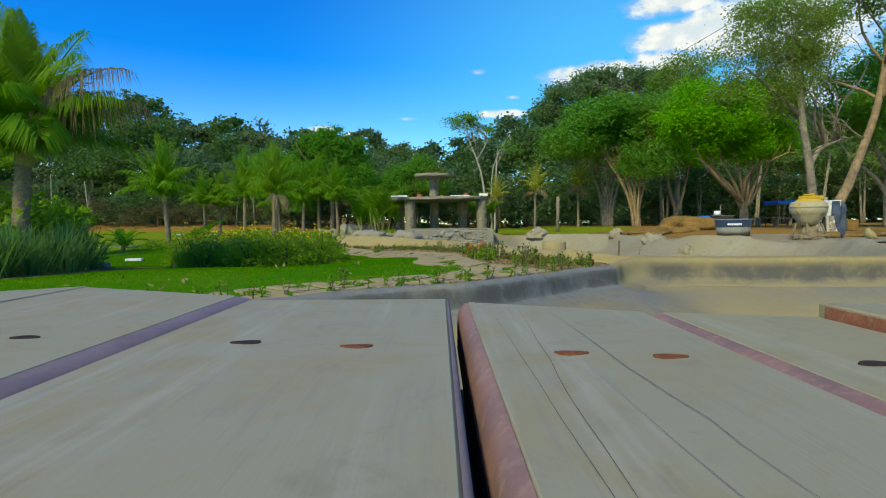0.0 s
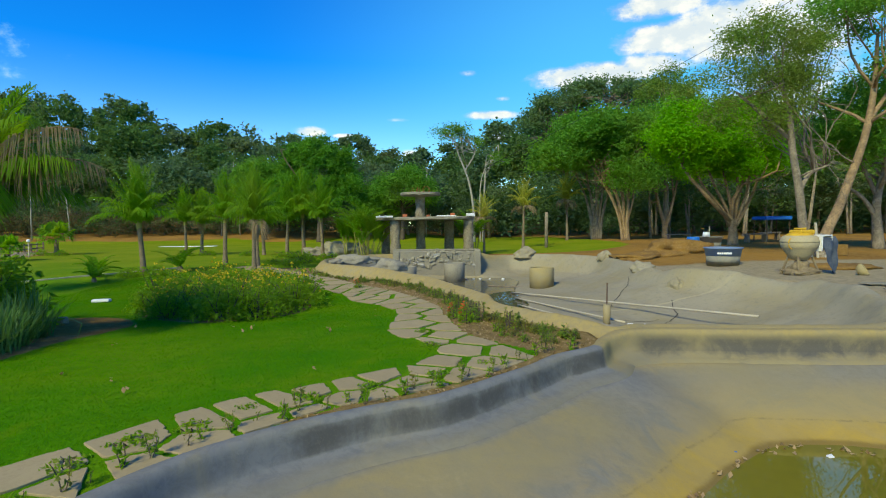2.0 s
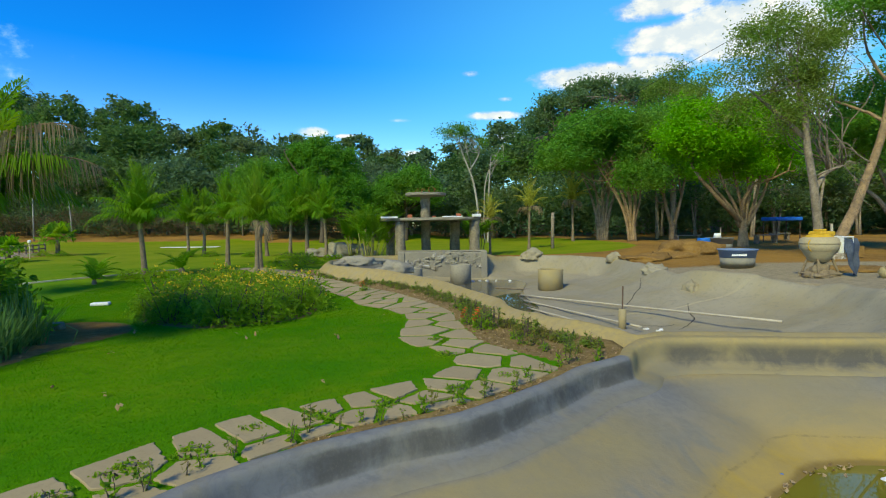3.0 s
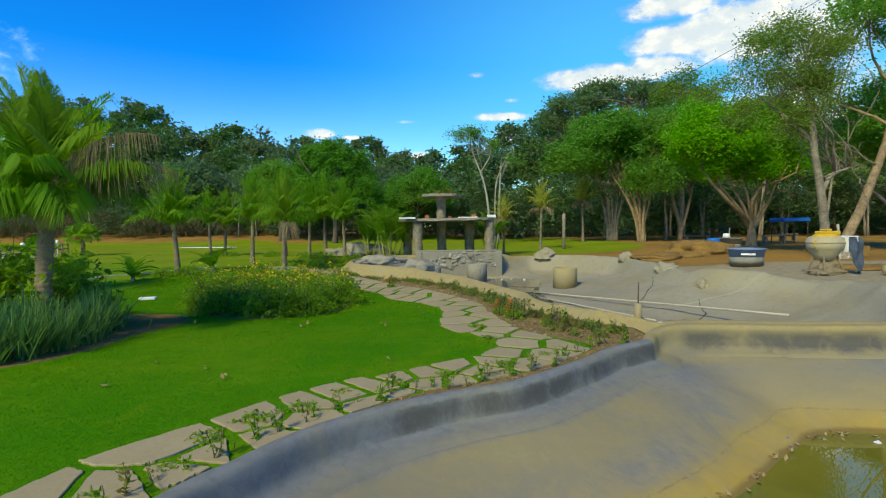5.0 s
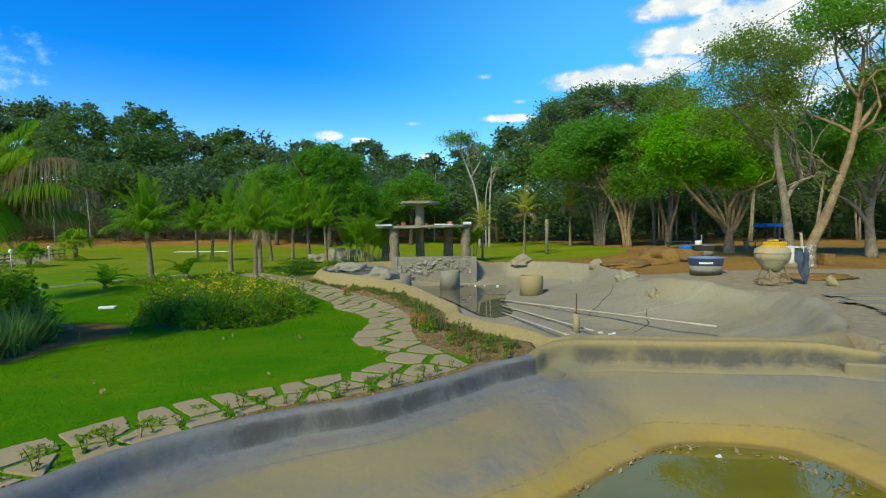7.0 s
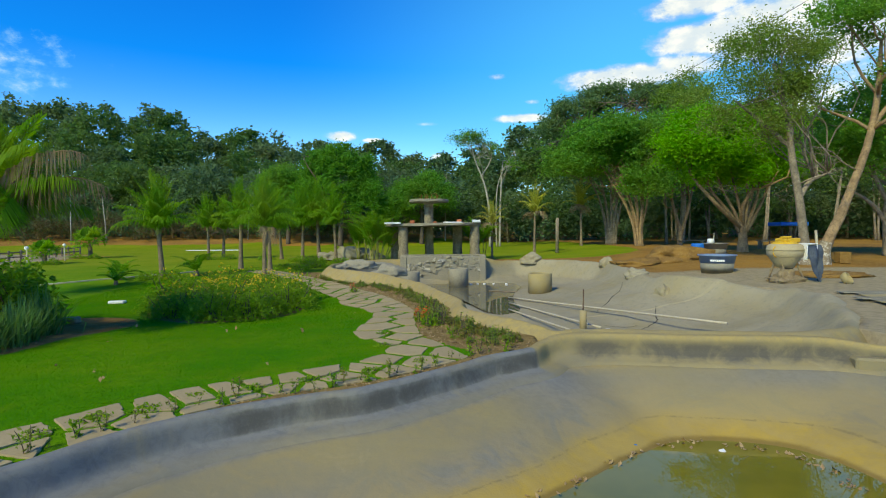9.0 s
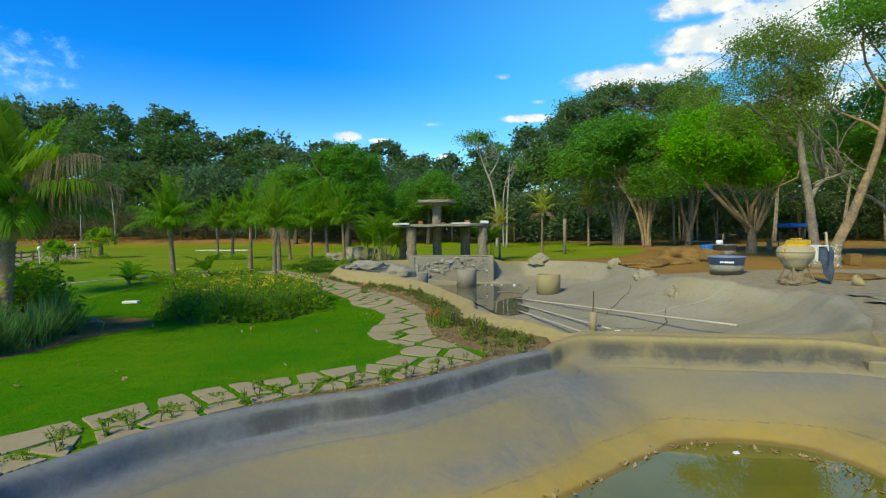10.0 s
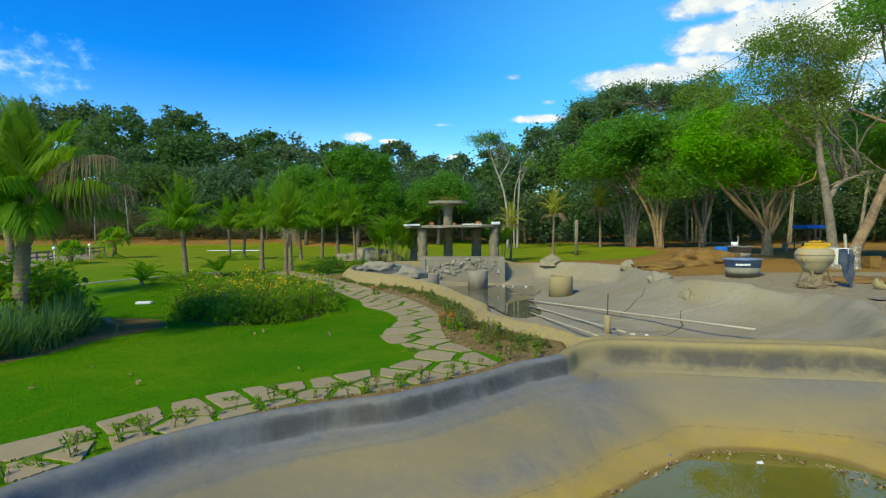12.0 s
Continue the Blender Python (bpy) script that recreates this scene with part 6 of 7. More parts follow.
def build_woods():
    """Far woods: many trees joined into one, dark and close together, taller up the slope."""
    rng = np.random.default_rng(300)
    leaf_bits, mid_bits, trunk_bits = [], [], []
    # bearing (x per metre ahead) and the height of the tree tops above level, per metre of distance
    bear = [-1.6, -1.15, -0.93, -0.77, -0.64, -0.53, -0.48, -0.32, -0.24, -0.14, -0.07, -0.02, 0.05, 0.12, 0.20, 0.5, 1.2]
    tops = [0.27, 0.265, 0.262, 0.250, 0.228, 0.230, 0.190, 0.185, 0.170, 0.155, 0.140, 0.125, 0.145, 0.175, 0.205, 0.205, 0.22]
    for row, (dist, gap, leaf) in enumerate(((60, 3.8, 0.32), (68, 4.4, 0.36), (78, 5.0, 0.44), (92, 6.0, 0.56))):
        for b in np.arange(-1.5, 1.35, gap / dist):
            right = b > 0.10
            if right and row == 0:
                continue
            y = dist + rng.uniform(-3, 3) - (14 if right else 0) * (row < 2)
            x = (b + rng.normal(0, 0.008)) * y
            z = gz(x, y)
            h = np.interp(b, bear, tops) * y + 1.6 - z
            h *= (0.62, 0.80, 0.96, 1.04, 0.7)[row] * rng.uniform(0.88, 1.07)
            h = max(h, 4.0)
            low = (0.20, 0.12, 0.0, 0.0, 0.0)[row]
            wide = rng.uniform(2.6, 4.4) * (0.8 if row < 2 else 1.0)
            deep = h * rng.uniform(0.20, 0.30)
            forms = [(x, y, z + h - deep, wide, 2.2, deep, int(16 + 5 * wide)), (x + rng.normal(0, 1.6), y - 0.6, z + h - deep * 1.7, wide * 0.7, 1.8, deep * 0.8, int(6 + 3 * wide))]
            if row < 3:
                forms.append((x + rng.normal(0, 1.0), y, z + h * (0.42 + low), 2.6, 1.6, h * 0.30, int(10 + 0.9 * h)))
            cl = crown_clumps(forms, rng)
            bright = rng.random() < (0.42 if row < 3 else 0.2)
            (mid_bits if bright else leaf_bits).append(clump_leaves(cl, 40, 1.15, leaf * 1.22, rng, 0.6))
            lean = rng.normal(0, 0.5)
            trunk_bits.append(tube([(x, y, z - 0.3), (x + lean * 0.4, y, z + h * 0.3), (x + lean, y, z + h * 0.75)], [0.18, 0.14, 0.05], 6))
            if row == 2 or (right and row == 1):
                cl = crown_clumps([(x, y, z + 1.4, 3.8, 1.4, 2.2, 28)], rng)
                leaf_bits.append(clump_leaves(cl, 34, 1.2, leaf * 1.2, rng, 0.6))
            if row < 2 and rng.random() < 0.8:
                # undergrowth
                cl = crown_clumps([(x + 1.5, y - 1.5, z + 0.8, 2.0, 1.2, 0.9, 12)], rng)
                leaf_bits.append(clump_leaves(cl, 60, 0.8, leaf * 0.8, rng, 0.6))
    # brush and pale stems along the wood's edge, thicket closing it behind
    brush, pale, thicket = [], [], []
    for b in np.arange(-1.5, 0.12, 0.034):
        y = 57.0 + rng.uniform(-1.5, 2.0)
        x = b * y
        z = gz(x, y)
        cl = crown_clumps([(x, y, z + 1.0, 1.5, 1.0, rng.uniform(0.9, 2.6), 13)], rng)
        brush.append(clump_leaves(cl, 50, 0.7, 0.22, rng, 0.4))
        cl = crown_clumps([(x + rng.normal(0, 0.8), y + 1.6, z + rng.uniform(1.6, 3.4), 1.9, 1.2, 2.4, 15)], rng)
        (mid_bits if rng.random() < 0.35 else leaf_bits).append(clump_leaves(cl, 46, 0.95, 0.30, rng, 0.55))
        if rng.random() < 0.22:
            lean, h = rng.normal(0, 0.5), rng.uniform(4.5, 8.0)
            pale.append(tube([(x, y - 1, z - 0.2), (x + lean * 0.2, y - 1, z + h * 0.4), (x + lean, y - 1, z + h)], [0.08, 0.06, 0.03], 6))
    for b in np.arange(-1.55, 1.6, 0.026):
        for y, lf in ((88.0 if b < 0.1 else 66.0, 0.75),):
            x, z = b * y, gz(b * y, y)
            cl = crown_clumps([(x, y, z + (3.0 if b < 0.1 else 2.0), 2.6, 1.2, 4.6 if b < 0.1 else 3.2, 30)], rng)
            thicket.append(clump_leaves(cl, 30, 1.2, lf, rng, 0.7))
    # low boughs and bushes between the stems beyond the pool
    for b in np.arange(0.14, 1.5, 0.045):
        for y in (46.0, 53.0):
            y = y + rng.uniform(-2.5, 2.5) - 9.0 * max(0.0, b - 0.5)
            x, z = b * y, gz(b * y, y)
            cl = crown_clumps([(x, y, z + rng.uniform(2.4, 4.2), 2.0, 1.2, 1.5, 14)], rng)
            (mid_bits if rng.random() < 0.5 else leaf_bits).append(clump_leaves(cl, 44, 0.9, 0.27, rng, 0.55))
    woods = thing("far_woods", None, None, "dense dark green woodland on rising ground", "woods", kind="stuff")
    for bits, mat, name in ((leaf_bits, M_LEAF_WOOD_HAZED, "dark_canopy"), (mid_bits, M_LEAF_WOOD_GREEN, "green_canopy"), (brush, M_BRUSH, "dry_brush"), (thicket, M_LEAF_WOOD_HAZED, "thicket")):
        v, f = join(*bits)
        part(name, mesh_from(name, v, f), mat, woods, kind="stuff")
    v, f = join(*trunk_bits)
    part("tree_stems", mesh_from("tree_stems", v, f, True), M_BARK, woods, kind="stuff")
    v, f = join(*pale)
    part("pale_stems", mesh_from("pale_stems", v, f, True), M_BARK_WHITE, woods, kind="stuff")
    # shaded grove on the pool's far side: stems and canopy behind the nearer trees
    bits, stems = [], []
    for _ in range(44):
        x, y = rng.uniform(17, 66), rng.uniform(40, 62)
        if x / y < 0.30 or x / y > 1.5:
            continue
        z = gz(x, y)
        h = rng.uniform(6.0, 9.5)
        for k in range(rng.integers(1, 4)):
            dx = rng.normal(0, 0.5)
            stems.append(tube([(x + 0.2 * k, y, z - 0.2), (x + dx * 0.4 + 0.2 * k, y, z + 1.4), (x + dx + 0.3 * k, y, z + h * 0.7)], [0.13, 0.09, 0.04], 6))
        cl = crown_clumps([(x, y, z + h * 0.72, 2.8, 2.4, h * 0.34, 34)], rng)
        bits.append(clump_leaves(cl, 64, 0.95, 0.27, rng, 0.55))
    grove = thing("shaded_grove", None, None, "shady grove of slim trees on bare brown soil", "woods", kind="stuff")
    v, f = join(*bits)
    part("canopy", mesh_from("canopy", v, f), M_LEAF_DARK, grove, kind="stuff")
    v, f = join(*stems)
    part("tree_stems", mesh_from("tree_stems", v, f, True), M_BARK, grove, kind="stuff")


build_trees()
build_woods()
build_palms()
build_beds()

# ---- the fountain ----
def rough_column(r, h, rng, sides=14):
    prof = np.linspace(0, h, 12)
    v, f = tube(np.stack([0 * prof, 0 * prof, prof], -1), r * (1 + rng.normal(0, 0.03, len(prof))), sides)
    return v + rng.normal(0, r * 0.05, v.shape) * np.array([1, 1, 0.3]), f


def rough_slab(outline, z0, z1, rng):
    p = np.asarray(outline)
    n = len(p)
    c = p.mean(0)
    rows = [(0.97, z0), (1.0, z0 + 0.03), (1.0, z1 - 0.03), (0.985, z1)]
    v = []
    for k, z in rows:
        q = c + (p - c) * k + rng.normal(0, 0.012, p.shape)
        v.append(np.c_[q, np.full(n, z) + rng.normal(0, 0.006, n)])
    v = np.concatenate(v)
    f = np.array([[k * n + i, k * n + (i + 1) % n, (k + 1) * n + (i + 1) % n, (k + 1) * n + i] for k in range(3) for i in range(n)])
    return v, [f, np.array([np.arange(n)[::-1], 3 * n + np.arange(n)])]


def build_fountain():
    rng = np.random.default_rng(400)
    ob = thing("stone_fountain", None, None, "unfinished fountain with slab table on rough stone columns", "fountain", at=(0, 25.4, 0))
    for x, y, r, h0 in ((-1.95, 0.5, 0.20, -0.1), (-1.40, -0.75, 0.23, -0.1), (1.98, -0.35, 0.24, -0.1), (1.15, 1.6, 0.24, -0.1)):
        v, f = rough_column(r, 1.78 - h0, rng)
        part("column", mesh_from("column", v, f, True), M_STONE_COL, ob, "rough stone-faced column", at=(x, y, h0))
    v, f = rough_column(0.22, 3.05, rng)
    part("centre_column", mesh_from("centre_column", v, f, True), M_STONE_COL, ob, at=(-0.27, 1.0, -0.1))
    a = np.linspace(0, 2 * np.pi, 40, endpoint=False)
    out = np.stack([-0.05 + 2.35 * np.sign(np.cos(a)) * np.abs(np.cos(a)) ** 0.75, 0.45 + 1.75 * np.sign(np.sin(a)) * np.abs(np.sin(a)) ** 0.8], -1)
    v, f = rough_slab(out, 1.76, 1.90, rng)
    v[:, 2] += 0.02 * v[:, 0] / 2
    part("table_slab", mesh_from("table_slab", v, f), M_SLABTOP, ob, "thick uneven concrete slab")
    out = np.stack([-0.25 + 0.98 * np.cos(a), 1.0 + 0.98 * np.sin(a)], -1)
    v, f = rough_slab(out, 2.96, 3.10, rng)
    part("upper_bowl", mesh_from("upper_bowl", v, f), M_SLABTOP, ob, "round concrete disc on the centre column")
    v, f = lathe([(0.22, 2.84), (0.27, 2.90), (0.34, 2.95), (0.36, 2.965)], 20)
    part("bowl_neck", mesh_from("bowl_neck", v + np.array([-0.27, 1.0, 0]), f, True), M_SLABTOP, ob)
    for x, y, h in ((-0.75, 0.9, 0.14), (-0.6, 0.6, 0.22), (-0.45, 1.1, 0.20), (-0.38, 0.7, 0.26), (-0.28, 0.5, 0.20), (0.18, 0.8, 0.20), (0.3, 1.1, 0.12), (-0.05, 1.3, 0.16)):
        v, f = tube([(x, y, 3.08), (x + rng.normal(0, 0.02), y, 3.10 + h)], 0.014, 6)
        part("rebar", mesh_from("rebar", v, f), M_REBAR, ob, "bent rusty iron bar")
    b = np.linspace(0, 2 * np.pi, 21)
    v, f = tube(np.stack([0.02 + 0.15 * np.cos(b), 0.7 + 0 * b, 3.24 + 0.15 * np.sin(b)], -1), 0.014, 6, False)
    part("ring", mesh_from("ring", v, f), M_REBAR, ob, "rusty iron ring standing on edge")
    # stacked stone wall below the table
    wall = thing("fountain_wall", None, None, "rough grey stone-faced wall in front of the fountain", "wall", at=(-1.45, 23.95, 0))
    v, f = block(3.86, 0.42, 1.28, 0.03, 0.012, rng)
    part("wall_core", mesh_from("wall_core", v + np.array([1.93, 0.32, -0.92]), f), M_CAST, wall)
    # broken facing: rough stones stand out of the mortar in the upper half, a few lower down
    for k in range(130):
        u = rng.uniform(0.30, 3.62)
        z = -0.35 + 0.62 * rng.random() ** 0.75 - 0.25 * max(0.0, math.sin(1.4 * u + 0.6))
        w, hh = rng.uniform(0.12, 0.32), rng.uniform(0.08, 0.17)
        v, f = block(w, rng.uniform(0.16, 0.24), hh, 0.012, 0.022, rng)
        part("stone", mesh_from("stone", v, f), M_CAST if rng.random() < 0.8 else M_ROCK, wall, at=Matrix.Translation((u, 0.19 + rng.normal(0, 0.035), z)) @ pose(0, 0, 0, rng.normal(0, 9), rng.normal(0, 12), rng.normal(0, 14)))
    v, f = block(0.30, 0.30, 1.30, 0.03, 0.015, rng)
    part("wall_end", mesh_from("wall_end", v + np.array([0.12, 0.18, -0.92]), f), M_CAST, wall, "squared cement end of the wall")
    part("wall_end", mesh_from("wall_end", v + np.array([3.76, 0.20, -0.92]), f), M_CAST, wall, "squared cement end of the wall")
    v, f = block(3.9, 0.52, 0.10, 0.02, 0.012, rng)
    part("coping", mesh_from("coping", v + np.array([1.93, 0.40, 0.34]), f), M_CAST, wall)
    # odds and ends on the table
    def bit(name, label, cat, mat, x, y, sx, sy, sz, turn=0, z=1.905):
        v, f = block(sx, sy, sz, 0.008, 0.004, rng)
        return thing(name, mesh_from(name, v, f), mat, label, cat, at=Matrix.Translation((x, y, z + 0.01 * x)) @ pose(0, 0, 0, 0, 0, turn))
    bit("brick", "red clay brick lying on the fountain slab", "brick", M_BRICK, -0.95, 24.55, 0.20, 0.12, 0.14, 15)
    bit("brick", "red clay brick lying on the fountain slab", "brick", M_BRICK, 1.25, 24.9, 0.22, 0.12, 0.15, -10)
    bit("brick", "red clay brick lying on the fountain slab", "brick", M_BRICK, 0.12, 24.7, 0.14, 0.10, 0.08, 40)
    bit("stone_offcut", "pale stone offcut on the corner of the slab", "stone", M_WHITE, -1.85, 24.3, 0.75, 0.4, 0.07, 4, 1.90)
    bit("stone_offcut", "pale stone offcut on the corner of the slab", "stone", M_WHITE, 0.95, 24.6, 0.9, 0.35, 0.05, 0, 1.90)
    bit("stone_offcut", "pale stone offcut on the corner of the slab", "stone", M_WHITE, 2.05, 24.75, 0.35, 0.3, 0.12, 8, 1.90)


def build_pipes():
    def ring(label, x, y, z, r, h, tilt=0, mat=M_RING):
        v, f = lathe([(r, 0.0), (r, h - 0.015), (r - 0.015, h), (r - 0.06, h), (r - 0.065, h - 0.02), (r - 0.065, 0.0)], 36, True)
        return thing("concrete_ring", mesh_from("concrete_ring", v, f, True), mat, label, "concrete ring", "concrete rings in the pool", at=Matrix.Translation((x, y, z)) @ pose(0, 0, 0, tilt, 0, 0))
    ring("squat ochre-stained concrete pipe ring on the pool floor", 4.25, 19.6, -0.86, 0.44, 0.80)
    ring("squat grey concrete pipe ring standing in shallow water", 1.20, 22.6, -0.92, 0.43, 0.84, mat=M_CAST)
    ring("squat grey concrete pipe ring beside the curved rim", -0.76, 20.7, -0.92, 0.42, 0.86, mat=M_CAST)
    def stick(name, label, cat, a, b, r, mat, sides=10):
        p = np.linspace(np.array(a), np.array(b), 9)
        p[:, 2] -= 0.0
        v, f = tube(p, r, sides)
        return thing(name, mesh_from(name, v, f, True), mat, label, cat)
    stick("plastic_pipe", "long white plastic pipe lying across the pool", "pipe", (2.95, 18.3, -0.80), (6.74, 10.82, -0.38), 0.026, M_PVC)
    stick("plastic_pipe", "white plastic pipe lying on the pool floor", "pipe", (2.85, 17.0, -0.80), (4.45, 11.9, -0.66), 0.024, M_PVC)
    stick("plastic_pipe", "white plastic pipe lying on the pool floor", "pipe", (2.70, 15.6, -0.80), (3.68, 11.0, -0.58), 0.024, M_PVC)
    stick("bamboo_cane", "thin pale cane lying on the pool floor", "cane", (2.9, 18.4, -0.83), (5.1, 16.2, -0.80), 0.016, M_WOOD, 6)
    stick("bamboo_cane", "thin pale cane lying on the pool floor", "cane", (2.4, 20.6, -0.83), (3.7, 20.0, -0.82), 0.018, M_WOOD, 6)
    post = thing("pipe_stub", None, None, "upright grey pipe stub set in a cement pad", "pipe", at=(4.06, 11.95, pool_height(4.06, 11.95) - 0.03))
    v, f = tube([(0, 0, 0), (0.005, 0, 0.54)], 0.080, 14)
    part("stub", mesh_from("stub", v, f, True), M_RING, post)
    v, f = tube([(0, 0, 0.4), (0.01, 0, 1.02)], 0.015, 6)
    part("iron_rod", mesh_from("iron_rod", v, f), M_IRON, post, "thin iron rod standing in the stub")
    v, f = boulder(0.36, 0.32, 0.10, np.random.default_rng(5), 3, 0.2)
    part("cement_pad", mesh_from("cement_pad", v, f, True), M_CAST, post, at=(0, 0, 0.02))


def pool_height(x, y):
    return float(floor_at(x, y))


def ribbon_on_pool(name, label, cat, pts, width, mat, lift=0.004, seed=1):
    """A thin ragged strip lying on the cement."""
    rng = np.random.default_rng(seed)
    p = spline(pts, 60)
    p = p + np.cumsum(rng.normal(0, 0.009, p.shape), axis=0) + rng.normal(0, 0.006, p.shape)
    t = np.gradient(p, axis=0)
    n = np.stack([-t[:, 1], t[:, 0]], -1) / (np.linalg.norm(t, axis=1)[:, None] + 1e-9)
    w = width * (0.25 + 0.75 * np.sin(np.linspace(0.1, np.pi - 0.1, 60)) * rng.uniform(0.5, 1.2, 60))[:, None]
    vs = []
    for q in (p - n * w, p + n * w):
        vs.append(np.c_[q, floor_at(q[:, 0], q[:, 1]) + lift])
    v = np.concatenate(vs)
    f = np.array([[i, i + 1, 61 + i, 60 + i] for i in range(59)])
    return thing(name, mesh_from(name, v, f), mat, label, cat)


def build_pool_details():
    rng = np.random.default_rng(500)
    ribbon_on_pool("crack", "dark open crack in the pool's cement bank", "crack", [(6.50, 14.1), (6.25, 13.4), (6.05, 12.9), (5.4, 12.2)], 0.016, M_DARK, 0.006, 1)
    ribbon_on_pool("crack", "dark open crack in the pool's cement bank", "crack", [(6.7, 17.6), (6.1, 16.4), (5.3, 15.2), (4.9, 14.4)], 0.015, M_DARK, 0.006, 2)
    ribbon_on_pool("crack", "fine dark crack in the pool's cement floor", "crack", [(4.8, 12.9), (5.2, 12.7), (5.6, 12.75)], 0.012, M_DARK, 0.006, 3)
    # lumpy cast rocks along the berm
    spots = [(4.75, 25.75, 0.50, 0.40, 0.36), (7.45, 22.2, 0.30, 0.30, 0.36), (7.2, 17.7, 0.36, 0.40, 0.30), (7.0, 14.9, 0.19, 0.22, 0.26)]
    for k, (x, y, rx, ry, rz) in enumerate(spots):
        v, f = boulder(rx, ry, rz, rng, 4, 0.27)
        z = min(pool_height(x, y) if np.maximum(*basins(np.array([x]), np.array([y])))[0] > -0.4 else gz(x, y), 0.30)
        thing("cast_rock", mesh_from("cast_rock", v, f, True), M_CEMENT, "lumpy cast cement rock on the pool's edge", "rock", "cast rocks round the pool", at=(x, y, z - 0.06))
    for x, y, rx, ry, rz in ((-2.9, 21.3, 0.70, 0.5, 0.27), (-2.2, 21.6, 0.60, 0.4, 0.18), (-3.4, 20.9, 0.4, 0.4, 0.16), (-1.15, 17.9, 0.50, 0.45, 0.32)):
        v, f = boulder(rx, ry, rz, rng, 4, 0.30)
        thing("cast_rock", mesh_from("cast_rock", v, f, True), M_CAST, "rounded cement rock built into the pool rim", "rock", "cast rocks round the pool", at=(x, y, 0.10 if y > 17.4 else 0.04))
    for x, y, rx, rz in ((-5.9, 28.7, 0.7, 0.4), (-4.7, 28.9, 0.9, 0.55), (-3.9, 29.3, 0.7, 0.4)):
        v, f = boulder(rx, 0.5, rz, rng, 4, 0.42)
        thing("boulder", mesh_from("boulder", v, f, True), M_CAST, "pale boulder at the edge of the lawn", "rock", "boulders behind the pool", at=(x, y, gz(x, y) + 0.15))
    # pipe spouts let into the rim
    for x, y, turn in ((2.98, 7.32, 18), (5.55, 7.12, -6)):
        v, f = tube([(0.03, 0.10, 0.015), (0.0, 0.02, -0.01), (-0.01, -0.06, -0.10), (-0.02, -0.09, -0.22)], [0.02, 0.026, 0.024, 0.016], 10)
        thing("rim_spout", mesh_from("rim_spout", v, f, True), M_CEMENT, "cement spout on the pool's front rim", "spout", at=Matrix.Translation((x, y, 0.0)) @ pose(0, 0, 0, 0, 0, turn))
    v, f = block(1.9, 0.30, 0.76, 0.03, 0.012, rng)
    thing("low_wall", mesh_from("low_wall", v, f), M_CEMENT, "low cement cross wall at the end of the rim", "wall", at=Matrix.Translation((7.16, 6.40, -0.82)) @ pose(0, 0, 0, 0, 0, -19))
    # formwork boards lying side by side on the ground past the rim, and the seam along its foot
    for k in range(9):
        y = 8.9 + 0.34 * k
        x0 = 8.85 + 0.30 * (y - 8.9) + rng.normal(0, 0.05)
        v, f = block(rng.uniform(2.6, 3.4), 0.325, 0.016, 0.004, 0.002, rng)
        thing("formwork_board", mesh_from("formwork_board", v, f), M_SLABTOP if k % 3 else M_RING, "pale weathered board lying on the cement ground", "board", "boards beside the pool", at=Matrix.Translation((x0 + 1.6, y, gz(x0 + 1.6, y) - 0.004)) @ pose(0, 0, 0, 0, 0, rng.normal(-2, 0.8)))
    # flotsam along the water's edge
    shore = []
    for i in range(2, 46):
        if rng.random() < 0.72:
            q = SHORE[i] + (SHORE[i] - SHORE.mean(0)) * rng.uniform(-0.085, -0.045)
            shore.append((float(q[0]), float(q[1])))
    for k, (x, y) in enumerate(shore):
        n = 7 if k % 3 == 0 else 4
        c = np.c_[rng.normal(0, 0.05, n), rng.normal(0, 0.035, n), rng.uniform(0.004, 0.025, n)]
        v, f = leaves(c, 0.06 * rng.uniform(0.6, 1.2, n), rng, 0.6, 1.2)
        thing("fallen_leaves", mesh_from("fallen_leaves", v, f), M_LITTER, "dry brown leaves washed up at the water's edge", "leaves", "leaves along the water", at=(x, y, max(pool_height(x, y), -0.70) + 0.002))
    v, f = block(0.06, 0.045, 0.015, 0.004, 0.004, rng)
    thing("paper_scrap", mesh_from("paper_scrap", v, f), M_WHITE, "white crumpled paper scrap on the water", "litter", at=(3.93, 5.28, -0.70))
    v, f = block(0.05, 0.05, 0.04, 0.006, 0.004, rng)
    thing("bottle_cap", mesh_from("bottle_cap", v, f), M_BLUE, "small blue plastic scrap at the water's edge", "litter", at=(3.06, 5.36, -0.695))
    for x, y in ((2.05, 23.3), (2.35, 23.25), (2.75, 23.2), (3.3, 23.0), (1.75, 23.1), (4.9, 12.1), (4.75, 12.4), (5.05, 12.3)):
        v, f = block(0.11 * rng.uniform(0.6, 1.2), 0.08, 0.04, 0.008, 0.01, rng)
        thing("plastic_scrap", mesh_from("plastic_scrap", v, f), M_WHITE, "small pale plastic scrap on the pool floor", "litter", "scraps on the pool floor", at=Matrix.Translation((x, y, max(pool_height(x, y), -0.85))) @ pose(0, 0, 0, 0, 0, rng.uniform(0, 180)))
    # leaves fallen on the lawn
    for k in range(22):
        x, y = rng.uniform(-5, 0), rng.uniform(4.8, 10)
        if inside_distance(np.array([x]), np.array([y]), PATH_AREA)[0] > -0.15 or x > np.interp(y, PATH_L[:, 1], PATH_L[:, 0]):
            continue
        v, f = leaves(np.zeros((2, 3)) + rng.normal(0, 0.012, (2, 3)), 0.075 * rng.uniform(0.6, 1.2, 2), rng, 0.45, 6.0, 0.03)
